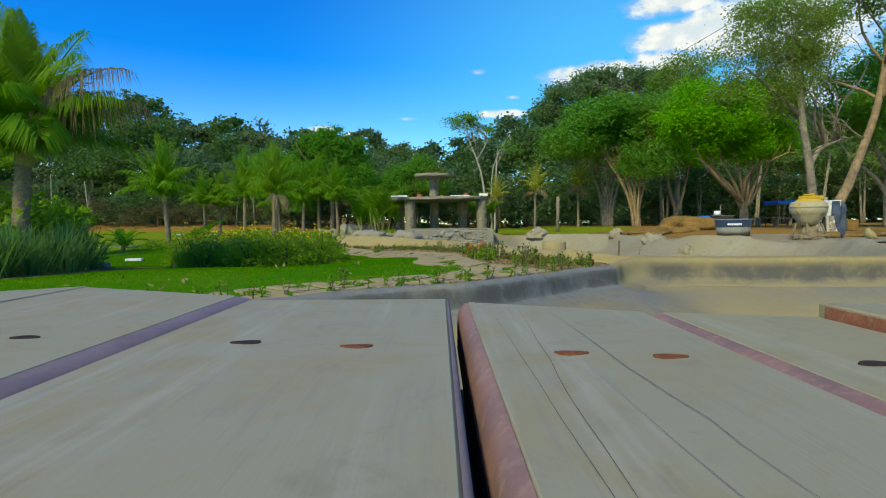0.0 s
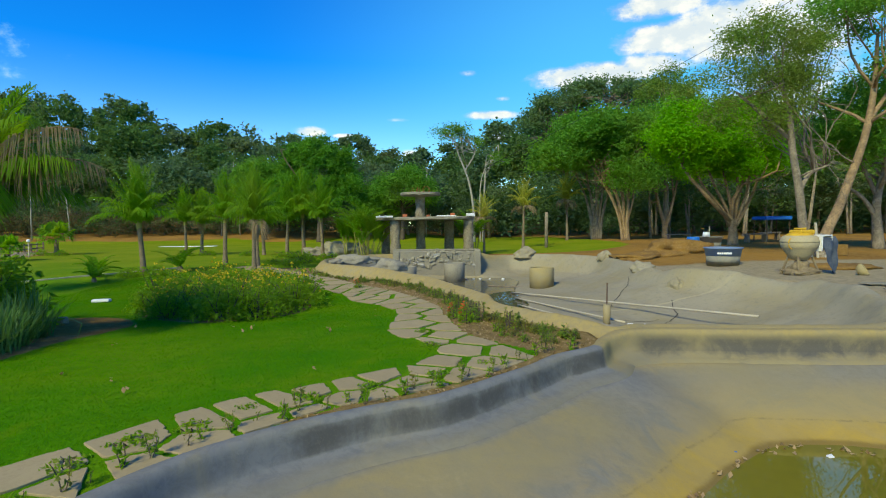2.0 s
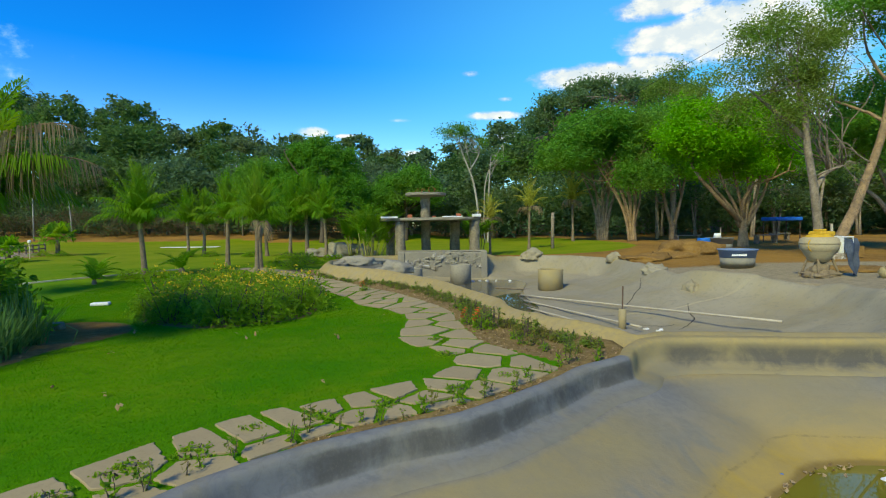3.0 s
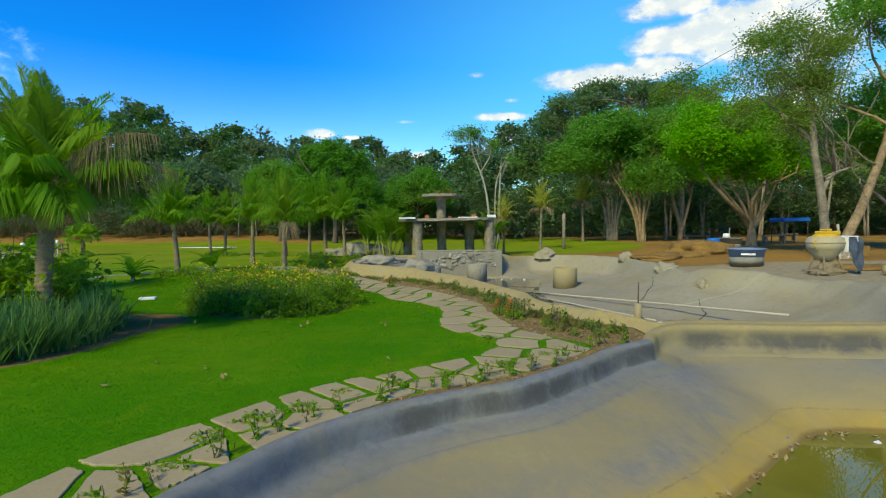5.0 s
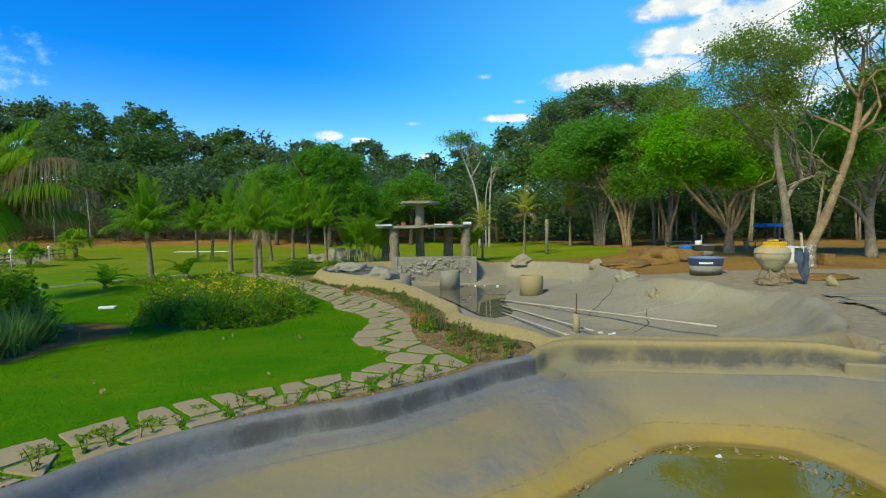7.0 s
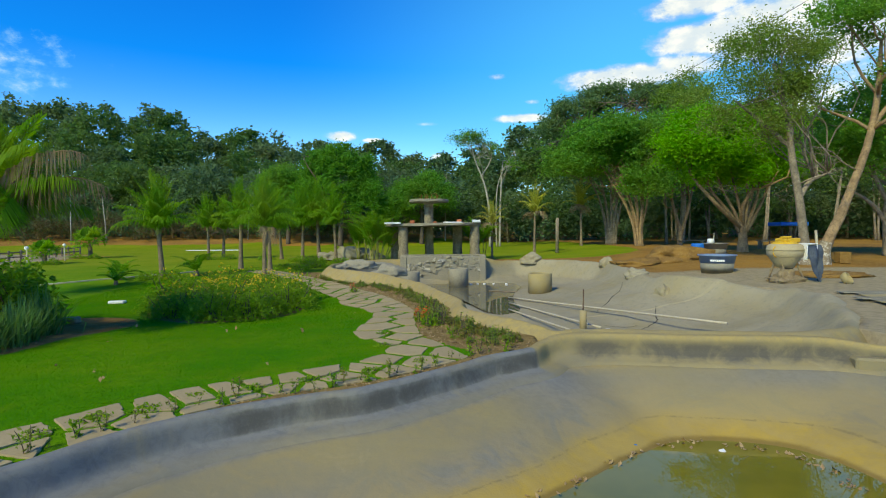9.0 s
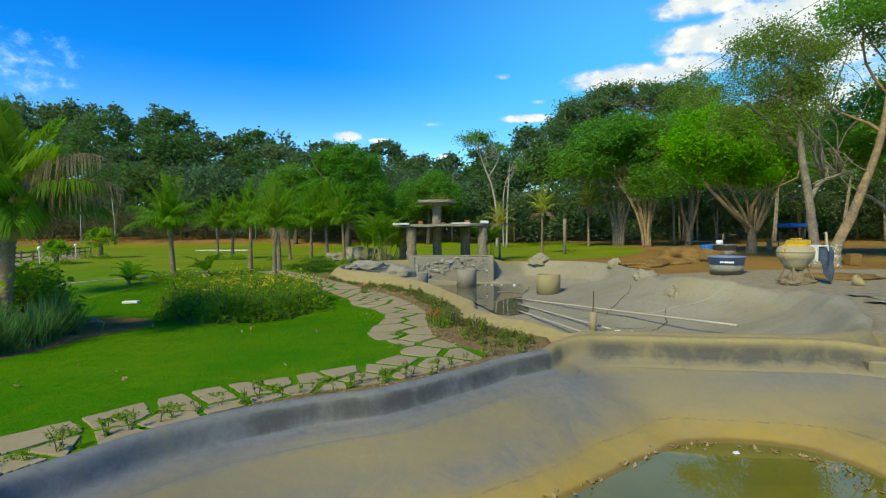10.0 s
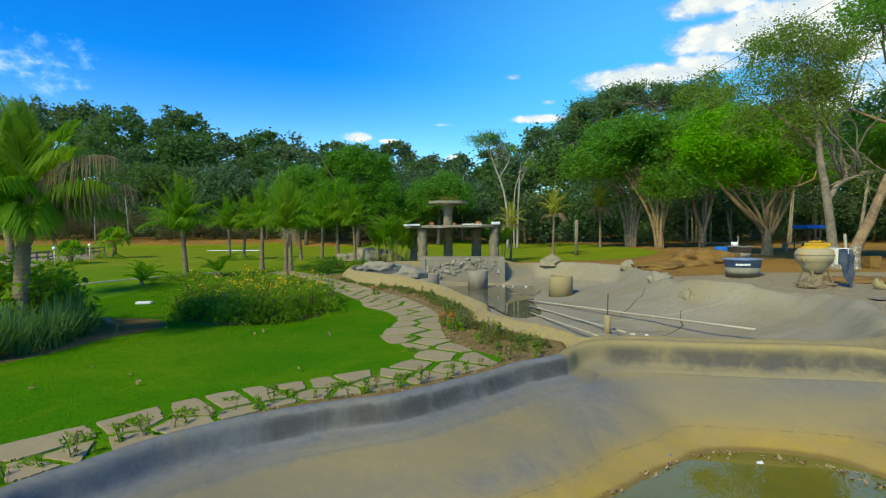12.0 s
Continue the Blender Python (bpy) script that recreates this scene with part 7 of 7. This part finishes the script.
        thing("fallen_leaf", mesh_from("fallen_leaf", v, f), M_LITTER, "dry yellow-brown leaf lying on the lawn", "leaf", "leaves on the lawn", at=(x, y, gz(x, y) + 0.035))


# ---- the building yard beyond the pool ----
def build_yard():
    rng = np.random.default_rng(600)

    def tub(name, label, x, y, r, h, mat_top, mat_low, mark=False):
        ob = thing(name, None, None, label, "water tank", "plastic water tanks", at=(x, y, gz(x, y) - 0.02))
        v, f = lathe([(r * 0.84, 0), (r * 0.90, h * 0.56), (r * 0.87, h * 0.56), (r * 0.82, 0.03)], 40, True)
        part("lower_wall", mesh_from("lower_wall", v, f, True), mat_low, ob, "grey dust-caked lower wall")
        v, f = lathe([(r * 0.915, h * 0.56), (r * 0.975, h * 0.93), (r * 1.04, h * 0.94), (r * 1.04, h), (r * 0.97, h), (r * 0.88, h * 0.56)], 40, True)
        part("upper_wall", mesh_from("upper_wall", v, f, True), mat_top, ob, "blue upper wall with rolled lip")
        v, f = lathe([(0.001, 0.02), (r * 0.85, 0.02)], 40)
        part("bottom", mesh_from("bottom", v, f), mat_low, ob)
        if mark:
            a0, rr = radians(-134), r * 0.952
            for k, w in enumerate((0.055, 0.05, 0.05, 0.055, 0.05, 0.055, 0.05)):
                a = a0 + k * 0.115
                v, f = block(w, 0.012, 0.11, 0.003)
                part("white_mark", mesh_from("white_mark", v, f), M_WHITE, ob, "white printed mark", at=Matrix.Translation((rr * math.cos(a), rr * math.sin(a), h * 0.66)) @ pose(0, 0, 0, -9, 0, math.degrees(a) + 90))
        return ob
    tub("water_tank", "open round blue plastic water tank caked with cement", 9.68, 17.35, 0.56, 0.60, M_TANK_BLUE, M_TANK_DUST, True)
    tub("water_tank", "open grey plastic water tank standing on the soil", 12.55, 23.6, 0.56, 0.58, M_TANK_DUST, M_TANK_DUST)
    drum = thing("plastic_drum", None, None, "bright blue plastic drum beside the grey tank", "drum", at=(11.75, 23.4, gz(11.75, 23.4)))
    v, f = lathe([(0.001, 0), (0.24, 0), (0.27, 0.12), (0.27, 0.46), (0.24, 0.56), (0.001, 0.56)], 24)
    part("drum_body", mesh_from("drum_body", v, f, True), M_BLUE, drum)
    v, f = lathe([(0.275, 0.16), (0.29, 0.18), (0.275, 0.20)], 24)
    part("hoop", mesh_from("hoop", v, f, True), M_BLUE, drum)
    sack = thing("white_bucket", None, None, "white bucket upside down on the tank's rim", "bucket", at=(12.2, 23.15, gz(12.2, 23.1) + 0.57))
    v, f = lathe([(0.001, 0.20), (0.13, 0.20), (0.16, 0.0), (0.14, 0.0), (0.11, 0.18)], 20)
    part("bucket_body", mesh_from("bucket_body", v, f, True), M_WHITE, sack)
    v, f = tube([(0.1, -0.05, 0.0), (0.12, -0.05, 0.45)], 0.018, 6)
    part("handle", mesh_from("handle", v, f), M_PVC, sack)
    mixer(rng)
    # heaps, blocks and scraps
    for x, y, rx, ry, rz, mat, lab in ((10.4, 22.0, 1.5, 1.1, 0.50, M_DIRT_HEAP, "low heap of orange dirt"), (8.4, 21.4, 1.0, 0.8, 0.26, M_DIRT_HEAP, "low heap of orange dirt"), (12.0, 15.5, 1.2, 0.6, 0.13, M_DIRT_HEAP, "low heap of orange dirt")):
        v, f = boulder(rx, ry, rz, rng, 4, 0.30)
        thing("dirt_mound", mesh_from("dirt_mound", v, f, True), mat, lab, "dirt heap", "heaps of dirt", at=(x, y, gz(x, y)))
    v, f = block(0.40, 0.36, 0.42, 0.012, 0.006, rng)
    thing("clay_block", mesh_from("clay_block", v, f), M_DIRT_HEAP, "square orange clay block on the soil", "block", at=(15.3, 19.6, gz(15.3, 19.6)))
    bowl = thing("broken_pot", None, None, "half-buried ochre pot lying on the cement", "pot", at=Matrix.Translation((11.05, 13.5, gz(11.0, 13.5) + 0.10)) @ pose(0, 0, 0, 55, 20, 30))
    v, f = lathe([(0.001, -0.10), (0.12, -0.07), (0.17, 0.03), (0.165, 0.10), (0.14, 0.10), (0.14, 0.03), (0.001, -0.06)], 18)
    part("pot_body", mesh_from("pot_body", v, f, True), M_RING, bowl)
    v, f = tube([(-0.1, 0.12, 0), (-0.22, 0.1, 1.25)], 0.045, 6)
    thing("timber_stake", mesh_from("timber_stake", v, f), M_PVC, "pale wooden stake leaning against the tree", "stake", at=(14.05, 18.75, gz(14.05, 18.75)))
    # poles and far fittings under the trees
    v, f = tube([(0, 0, -0.1), (0.02, 0, 2.15)], 0.10, 10)
    thing("timber_post", mesh_from("timber_post", v, f, True), M_BARK, "round grey timber post on the turf", "post", at=(7.25, 32.4, gz(7.25, 32.4)))
    roof = thing("blue_canopy", None, None, "bright blue tarpaulin roof under the trees", "canopy", at=(20.9, 32.0, gz(20.9, 32.0)))
    v, f = block(1.6, 1.4, 0.22, 0.03)
    v[:, 2] += 1.34 - 0.10 * np.abs(v[:, 1])
    part("tarpaulin", mesh_from("tarpaulin", v, f), M_BLUE, roof)
    for x in (-0.7, 0.7):
        for y in (-0.6, 0.6):
            v, f = tube([(x, y, -0.05), (x, y, 1.40)], 0.03, 6)
            part("pole", mesh_from("pole", v, f), M_IRON, roof)
    for x, y, w, h in ((11.3, 60.0, 3.4, 1.6), (24.0, 62.0, 7.0, 1.3), (36.0, 60.0, 8.0, 1.5)):
        hut = thing("low_building", None, None, "low tan plastered building far under the trees", "building", "far low buildings", at=(x, y, gz(x, y)))
        v, f = block(w, 2.0, h, 0.02)
        part("wall", mesh_from("wall", v, f), M_FARWALL, hut)
        v, f = block(w + 0.3, 2.4, 0.12, 0.02)
        part("roof", mesh_from("roof", v + np.array([0, 0, h]), f), M_TANK_DUST, hut)
    def bench_far(x, y, turn):
        ob = thing("park_bench", None, None, "plain low bench under the shady trees", "bench", "benches under the trees", at=Matrix.Translation((x, y, gz(x, y))) @ pose(0, 0, 0, 0, 0, turn))
        v, f = block(1.5, 0.4, 0.06, 0.01)
        part("seat", mesh_from("seat", v + np.array([0, 0, 0.45]), f), M_WOOD, ob)
        for s in (-0.6, 0.6):
            v, f = block(0.10, 0.34, 0.45, 0.01)
            part("leg", mesh_from("leg", v + np.array([s, 0, 0]), f), M_WOOD, ob)
    bench_far(19.0, 30.5, 10)
    bench_far(15.0, 31.5, -5)
    bench_far(22.5, 34.5, 20)
    # cable across the sky
    p = np.linspace(np.array([2.0, 33.0, 4.2]), np.array([22.5, 15.0, 14.8]), 24)
    p[:, 2] -= 0.5 * np.sin(np.linspace(0, np.pi, 24))
    v, f = tube(p, 0.011, 5)
    thing("overhead_cable", mesh_from("overhead_cable", v, f), M_WIRE, "thin dark overhead cable", "cable")


def mixer(rng):
    ob = thing("cement_mixer", None, None, "dusty cement mixer with a yellow motor cover", "cement mixer", at=Matrix.Translation((9.95, 14.2, gz(9.95, 14.2))) @ pose(0, 0, 0, 0, 0, 12) @ Matrix.Scale(0.94, 4) @ Matrix.Scale(0.90, 4, (0, 0, 1)))
    v, f = lathe([(0.12, 0.44), (0.22, 0.46), (0.30, 0.60), (0.36, 0.70), (0.40, 0.78)], 30)
    part("drum_base", mesh_from("drum_base", v, f, True), M_MIX_GREY, ob, "tapering cement-caked drum base")
    v, f = lathe([(0.40, 0.78), (0.45, 0.84), (0.47, 0.97), (0.465, 1.00), (0.48, 1.01), (0.48, 1.04), (0.46, 1.06), (0.45, 1.14), (0.38, 1.20), (0.14, 1.24), (0.01, 1.25)], 30)
    part("drum", mesh_from("drum", v, f, True), M_MIX_GREY, ob, "bulging grey-beige drum")
    v, f = lathe([(0.385, 1.15), (0.37, 1.20), (0.27, 1.275), (0.12, 1.30), (0.005, 1.305)], 24)
    cover = part("motor_cover", mesh_from("motor_cover", v * np.array([1.0, 0.9, 1.0]), f, True), M_MIX_YELLOW, ob, "faded yellow motor cover")
    v, f = block(0.50, 0.40, 0.12, 0.03, 0.008, rng)
    part("cover_lid", mesh_from("cover_lid", v + np.array([0.08, 0, 1.26]), f), M_MIX_YELLOW, cover)
    v, f = block(0.16, 0.30, 0.07, 0.02, 0.006, rng)
    part("air_box", mesh_from("air_box", v + np.array([0.0, 0, 1.375]), f), M_MIX_YELLOW, cover)
    b = np.linspace(-1.6, 1.6, 15)
    v, f = tube(np.stack([-0.36 - 0.14 * np.cos(b), 0 * b - 0.12, 0.97 + 0.18 * np.sin(b)], -1), 0.014, 6)
    part("tipping_handle", mesh_from("tipping_handle", v, f, True), M_MIX_YELLOW, ob, "curved yellow tipping handle")
    # open box on the side, its near end uncovered
    for sx, sy, sz, at in ((0.03, 0.44, 0.50, (0.30, -0.22, 0.72)), (0.36, 0.44, 0.03, (0.465, -0.22, 1.19)), (0.03, 0.44, 0.50, (0.63, -0.22, 0.72)), (0.36, 0.03, 0.50, (0.465, 0.02, 0.72))):
        v, f = block(sx, sy, sz, 0.006, 0.003, rng)
        part("box_panel", mesh_from("box_panel", v, f), M_WHITE, ob, "white sheet-metal box panel", at=at)
    for x, y in ((-0.28, -0.26), (0.36, -0.26), (-0.28, 0.26), (0.36, 0.26)):
        v, f = tube([(x * 1.1, y * 1.1, 0.0), (x * 0.75, y * 0.6, 0.55)], 0.032, 7)
        part("leg", mesh_from("leg", v, f), M_CRUST, ob)
    v, f = join(tube([(-0.34, -0.30, 0.10), (0.42, -0.30, 0.10)], 0.045, 6), tube([(-0.34, 0.30, 0.10), (0.42, 0.30, 0.10)], 0.045, 6), tube([(-0.3, -0.3, 0.10), (-0.3, 0.3, 0.10)], 0.04, 6))
    part("chassis", mesh_from("chassis", v, f), M_CRUST, ob)
    for rx, ry, rz, at in ((0.27, 0.26, 0.34, (0.0, 0.0, 0.10)), (0.30, 0.30, 0.17, (-0.16, -0.12, 0.04)), (0.28, 0.26, 0.15, (0.20, -0.10, 0.04))):
        v, f = boulder(rx, ry, rz, rng, 4, 0.26)
        part("cement_crust", mesh_from("cement_crust", v, f, True), M_CRUST, ob, "lumps of hardened cement under the drum", at=at)
    # the sheet hung over the chute
    n, m = 12, 16
    u, w = np.meshgrid(np.linspace(0, 1, n), np.linspace(0, 1, m), indexing="ij")
    wide = 0.20 * (1 - 0.72 * w ** 1.6) + 0.03
    x = 0.50 + 0.22 * w - 0.05 * w ** 2 + (u - 0.5) * 2 * wide + 0.0 * w
    y = -0.47 + 0.05 * np.sin(u * 9 + w * 4) + 0.03 * np.sin(w * 11 + u * 3) + 0.10 * (u - 0.5) * w
    z = 1.17 - 0.04 * (1 - u) - 1.09 * w + 0.02 * np.sin(u * 7)
    v = np.stack([x, y, z], -1).reshape(-1, 3)
    i, j = np.meshgrid(np.arange(n - 1), np.arange(m - 1), indexing="ij")
    f = np.stack([i * m + j, (i + 1) * m + j, (i + 1) * m + j + 1, i * m + j + 1], -1).reshape(-1, 4)
    v2 = v + np.array([0, 0.012, 0])
    fv, ff = join((v, [f]), (v2, [f[:, ::-1]]))
    part("plastic_sheet", mesh_from("plastic_sheet", fv, ff, True), M_TARP, ob, "crumpled dark blue plastic sheet hanging down")


def build_left_field():
    for x, y, h in ((-19.6, 24.6, 1.1), (-22.1, 30.3, 1.1), (-21.4, 24.7, 1.15)):
        ob = thing("garden_lamp", None, None, "low white garden lamp post with round globe", "garden lamp", "lamp posts by the field", at=(x, y, gz(x, y) - 0.25))
        v, f = tube([(0, 0, -0.1), (0, 0, h)], 0.03, 10)
        part("post", mesh_from("post", v, f, True), M_PVC, ob)
        v, f = lathe([(0.001, -0.02), (0.05, 0.0), (0.08, 0.04), (0.09, 0.09), (0.08, 0.14), (0.05, 0.17), (0.001, 0.18)], 18)
        part("globe", mesh_from("globe", v, f, True), M_LAMP, ob, at=(0, 0, h))
    fence = thing("rail_fence", None, None, "low weathered timber rail fence along the sand", "fence", at=(0, 0, 0))
    rng = np.random.default_rng(8)
    line = spline([(-29, 22.5), (-25.4, 26.0), (-25.6, 31.5), (-28.3, 40)], 18)
    for k, (x, y) in enumerate(line):
        v, f = tube([(x, y, gz(x, y) - 0.3), (x + rng.normal(0, 0.02), y, gz(x, y) + 0.62)], 0.06, 6)
        part("post", mesh_from("post", v, f), M_WOOD, fence)
        if k:
            a, b = line[k - 1], line[k]
            for h in (0.22, 0.50):
                v, f = tube([(*a, gz(*a) + h), (*b, gz(*b) + h)], 0.04, 5)
                part("rail", mesh_from("rail", v, f), M_WOOD, fence)
    v, f = block(0.38, 0.18, 0.07, 0.015)
    thing("white_box", mesh_from("white_box", v, f), M_WHITE, "flat white plastic box lying on the lawn", "box", at=Matrix.Translation((-7.62, 13.15, gz(-7.62, 13.15))) @ pose(0, 0, 0, 0, 0, 12))
    rng = np.random.default_rng(9)
    v, f = block(0.42, 0.2, 0.10, 0.02, 0.015, rng)
    thing("pale_stone", mesh_from("pale_stone", v, f), M_SLABTOP, "pale stone on the bare soil of the bed", "stone", at=(-6.35, 9.75, gz(-6.3, 9.8)))
    edge = spline([(-15.5, 15.2), (-12.6, 17.1), (-11.6, 18.3), (-10.3, 19.8), (-9.7, 21.2)], 40)
    way = np.gradient(edge, axis=0)
    side = np.stack([-way[:, 1], way[:, 0]], -1) / np.linalg.norm(way, axis=1)[:, None] * 0.05
    lo, hi = edge - side, edge + side
    v = np.concatenate([np.c_[lo, ground_z(*lo.T) - 0.05], np.c_[lo, ground_z(*lo.T) + 0.04], np.c_[hi, ground_z(*hi.T) + 0.04], np.c_[hi, ground_z(*hi.T) - 0.05]])
    f = np.array([[k * 40 + i, k * 40 + i + 1, (k + 1) * 40 + i + 1, (k + 1) * 40 + i] for k in range(3) for i in range(39)])
    thing("lawn_edging", mesh_from("lawn_edging", v, f[:, ::-1]), M_PVC, "narrow pale concrete edging curving across the lawn", "edging", kind="structure")
    v, f = block(4.6, 0.9, 0.05, 0.01)
    thing("concrete_strip", mesh_from("concrete_strip", v, f), M_WHITE, "pale concrete strip across the far lawn", "paving", kind="structure", at=(-20.0, 45.0, gz(-20.0, 45.0) - 0.02))


# ---- the bench that the view starts from ----
def build_bench():
    top, rng = EYE - 0.046, np.random.default_rng(700)
    ob = thing("plank_bench", None, None, "weathered plank bench with screw holes, beside the pool", "bench", at=(0, 0, 0))
    # flat top from x0 to x1, far end and its skew, rounded edges (side, reach, drop), lift, screw holes
    edges = [(-0.40, -0.279, 0.382, 0.60, (), 0.0, ()),
             (-0.275, -0.135, 0.380, -0.44, ((1, 0.0135, 0.0065),), 0.0, ((-0.1754, 0.2215, 0),)),
             (-0.1195, 0.0035, 0.326, -0.03, ((1, 0.0020, 0.002),), 0.0, ((-0.0768, 0.2069, 0), (-0.0318, 0.1979, 1))),
             (0.0160, 0.1045, 0.290, -0.45, ((-1, 0.0062, 0.010),), 0.0, ((0.0457, 0.1837, 1), (0.0779, 0.1775, 1))),
             (0.1128, 0.1810, 0.258, -0.27, ((-1, 0.0078, 0.0036),), 0.0, ((0.1386, 0.1654, 0),)),
             (0.1840, 0.290, 0.249, -0.10, (), 0.0062, ()),
             (0.296, 0.42, 0.28, 0.0, (), 0.0, ())]
    planks = []
    for k, (x0, x1, y1, skew, rounds, lift, holes) in enumerate(edges):
        v, f = block(x1 - x0, 1.0, 0.028, 0.0008)
        v = v + np.array([0, y1 - 0.5, -0.028])
        v[:, 1] += np.where(v[:, 1] > 0, skew * v[:, 0], 0)
        plank = part("plank", mesh_from("plank", v, f), M_BOARD, ob, at=((x0 + x1) / 2, 0, top + lift))
        planks.append(plank)
        half = (x1 - x0) / 2
        for s, reach, drop in rounds:
            prof = [(half * s + s * reach * math.sin(a), -drop * (1 - math.cos(a)) - 0.0002) for a in np.linspace(0, math.pi / 2, 6)]
            far = y1 + skew * half * s - 0.002
            n = len(prof)
            v = np.array([(x, y, z) for y in (-0.6, far) for x, z in prof])
            f = np.array([[i, i + 1, n + i + 1, n + i] for i in range(n - 1)])
            part("rounded_edge", mesh_from("rounded_edge", v, f if s > 0 else f[:, ::-1], True), M_BOARD_SKYLIT if s > 0 else M_BOARD_WORN, plank, "mauve-grey rounded plank edge" if s > 0 else "worn reddish rounded plank edge")
            x, z = prof[-1]
            v, f = block(0.0012, far + 0.6, 0.027 + z, 0.0)
            part("sawn_side", mesh_from("sawn_side", v + np.array([x - 0.0004 * s, (far - 0.6) / 2, -0.028]), f), M_BOARD_EDGE, plank, "reddish sawn side")
        for hx, hy, rusty in holes:
            c = np.array([hx - (x0 + x1) / 2, hy, 0.0005])
            a = np.linspace(0, 2 * np.pi, 18, endpoint=False)
            wob = 1 + 0.12 * np.sin(3 * a + 20 * hx)
            v = np.stack([0.0060 * wob * np.cos(a), 0.0027 * wob * np.sin(a), 0 * a], -1) + c
            part("screw_hole", mesh_from("screw_hole", np.concatenate([v, v * [1, 1, 0] + [0, 0, -0.004]]), [np.array([np.arange(18)]), np.array([[i, (i + 1) % 18, 18 + (i + 1) % 18, 18 + i] for i in range(18)])]), M_HOLE if rusty else M_HOLE_DARK, plank, "rusty countersunk screw hole" if rusty else "dark countersunk screw hole")
    # the raised plank shows its red sawn side
    v, f = block(0.0012, 0.84, 0.0265, 0.0)
    part("sawn_side", mesh_from("sawn_side", v + np.array([-0.0536, -0.172, -0.028]), f), M_BOARD_EDGE, planks[5], "reddish sawn side")
    v, f = block(0.9, 0.9, 0.02, 0.003)
    part("under_board", mesh_from("under_board", v + np.array([0.01, -0.17, top - 0.062]), f), M_WOOD, ob, "dark board under the planks")
    # weather checks along the fourth plank
    plank = planks[3]
    for x, y0, y1 in ((-0.034, 0.28, -0.20), (-0.018, 0.275, 0.02), (-0.004, 0.285, 0.06), (-0.012, 0.16, -0.25)):
        p = np.linspace((x, y0, 0.0005), (x + rng.normal(0, 0.004), y1, 0.0005), 16)
        p[:, 0] += np.cumsum(rng.normal(0, 0.0006, 16))
        w = 0.00013 * np.sin(np.linspace(0.1, 3.0, 16))
        v = np.concatenate([p - np.c_[w, 0 * w, 0 * w], p + np.c_[w, 0 * w, 0 * w]])
        f = np.array([[i, i + 1, 17 + i, 16 + i] for i in range(15)])
        part("split", mesh_from("split", v, f), M_SPLIT, plank, "fine dark drying crack")
    for x in (-0.34, 0.36):
        for y in (0.12, -0.5):
            v, f = block(0.07, 0.07, top - 0.03 - gz(0, 0), 0.004)
            part("leg", mesh_from("leg", v, f), M_WOOD, ob, at=(x, y, gz(0, 0)))
    for y in (0.12, -0.5):
        v, f = block(0.80, 0.05, 0.06, 0.004)
        part("bearer", mesh_from("bearer", v, f), M_WOOD, ob, at=(0.01, y, top - 0.092))


def build_sky():
    az = np.radians(np.linspace(-75, 75, 61))
    el = np.radians(np.linspace(-2, 42, 23))
    a, e = np.meshgrid(az, el, indexing="ij")
    r = 1500.0
    v = np.stack([r * np.sin(a) * np.cos(e), r * np.cos(a) * np.cos(e), r * np.sin(e)], -1).reshape(-1, 3)
    m = len(el)
    i, j = np.meshgrid(np.arange(len(az) - 1), np.arange(m - 1), indexing="ij")
    f = np.stack([i * m + j, (i + 1) * m + j, (i + 1) * m + j + 1, i * m + j + 1], -1).reshape(-1, 4)
    me = mesh_from("cloud_backdrop", v, f, True)
    uv = me.uv_layers.new(name="bearing")
    deg = np.degrees(np.stack([a, e], -1)).reshape(-1, 2)
    uv.data.foreach_set("uv", deg[f.ravel()].astype(np.float32).ravel())
    puffs = [(17.2, 14.9, 7.2, 1.4, 1.6), (22.5, 15.3, 4.0, 1.5, 1.4), (25.0, 17.6, 6.4, 1.8, 1.6), (30.0, 17.6, 7.0, 3.2, 1.7), (35.5, 17.0, 6.0, 5.0, 1.3), (24.0, 20.6, 6.0, 1.4, 1.3), (34.0, 11.0, 8.0, 5.0, 0.9), (6.8, 11.6, 3.8, 0.55, 1.3), (8.4, 9.4, 2.6, 0.8, 1.1), (4.2, 15.8, 1.1, 0.35, 0.8), (8.0, 13.2, 0.8, 0.3, 0.7), (-3.3, 11.2, 1.4, 0.25, 0.45), (-12.4, 9.9, 2.0, 0.65, 1.2), (-9.0, 9.5, 1.5, 0.35, 1.1), (-1.7, 7.6, 1.6, 0.7, 1.2), (-42.0, 14.2, 7.0, 3.0, 0.42)]
    ob = thing("cloud_backdrop", me, cloud_material(puffs), "white fair-weather clouds in a blue sky", "sky", kind="structure")
    ob.visible_shadow = False
    return ob


build_sky()
build_fountain()
build_pipes()
build_pool_details()
build_yard()
build_left_field()
build_bench()
build_turf()
build_path()
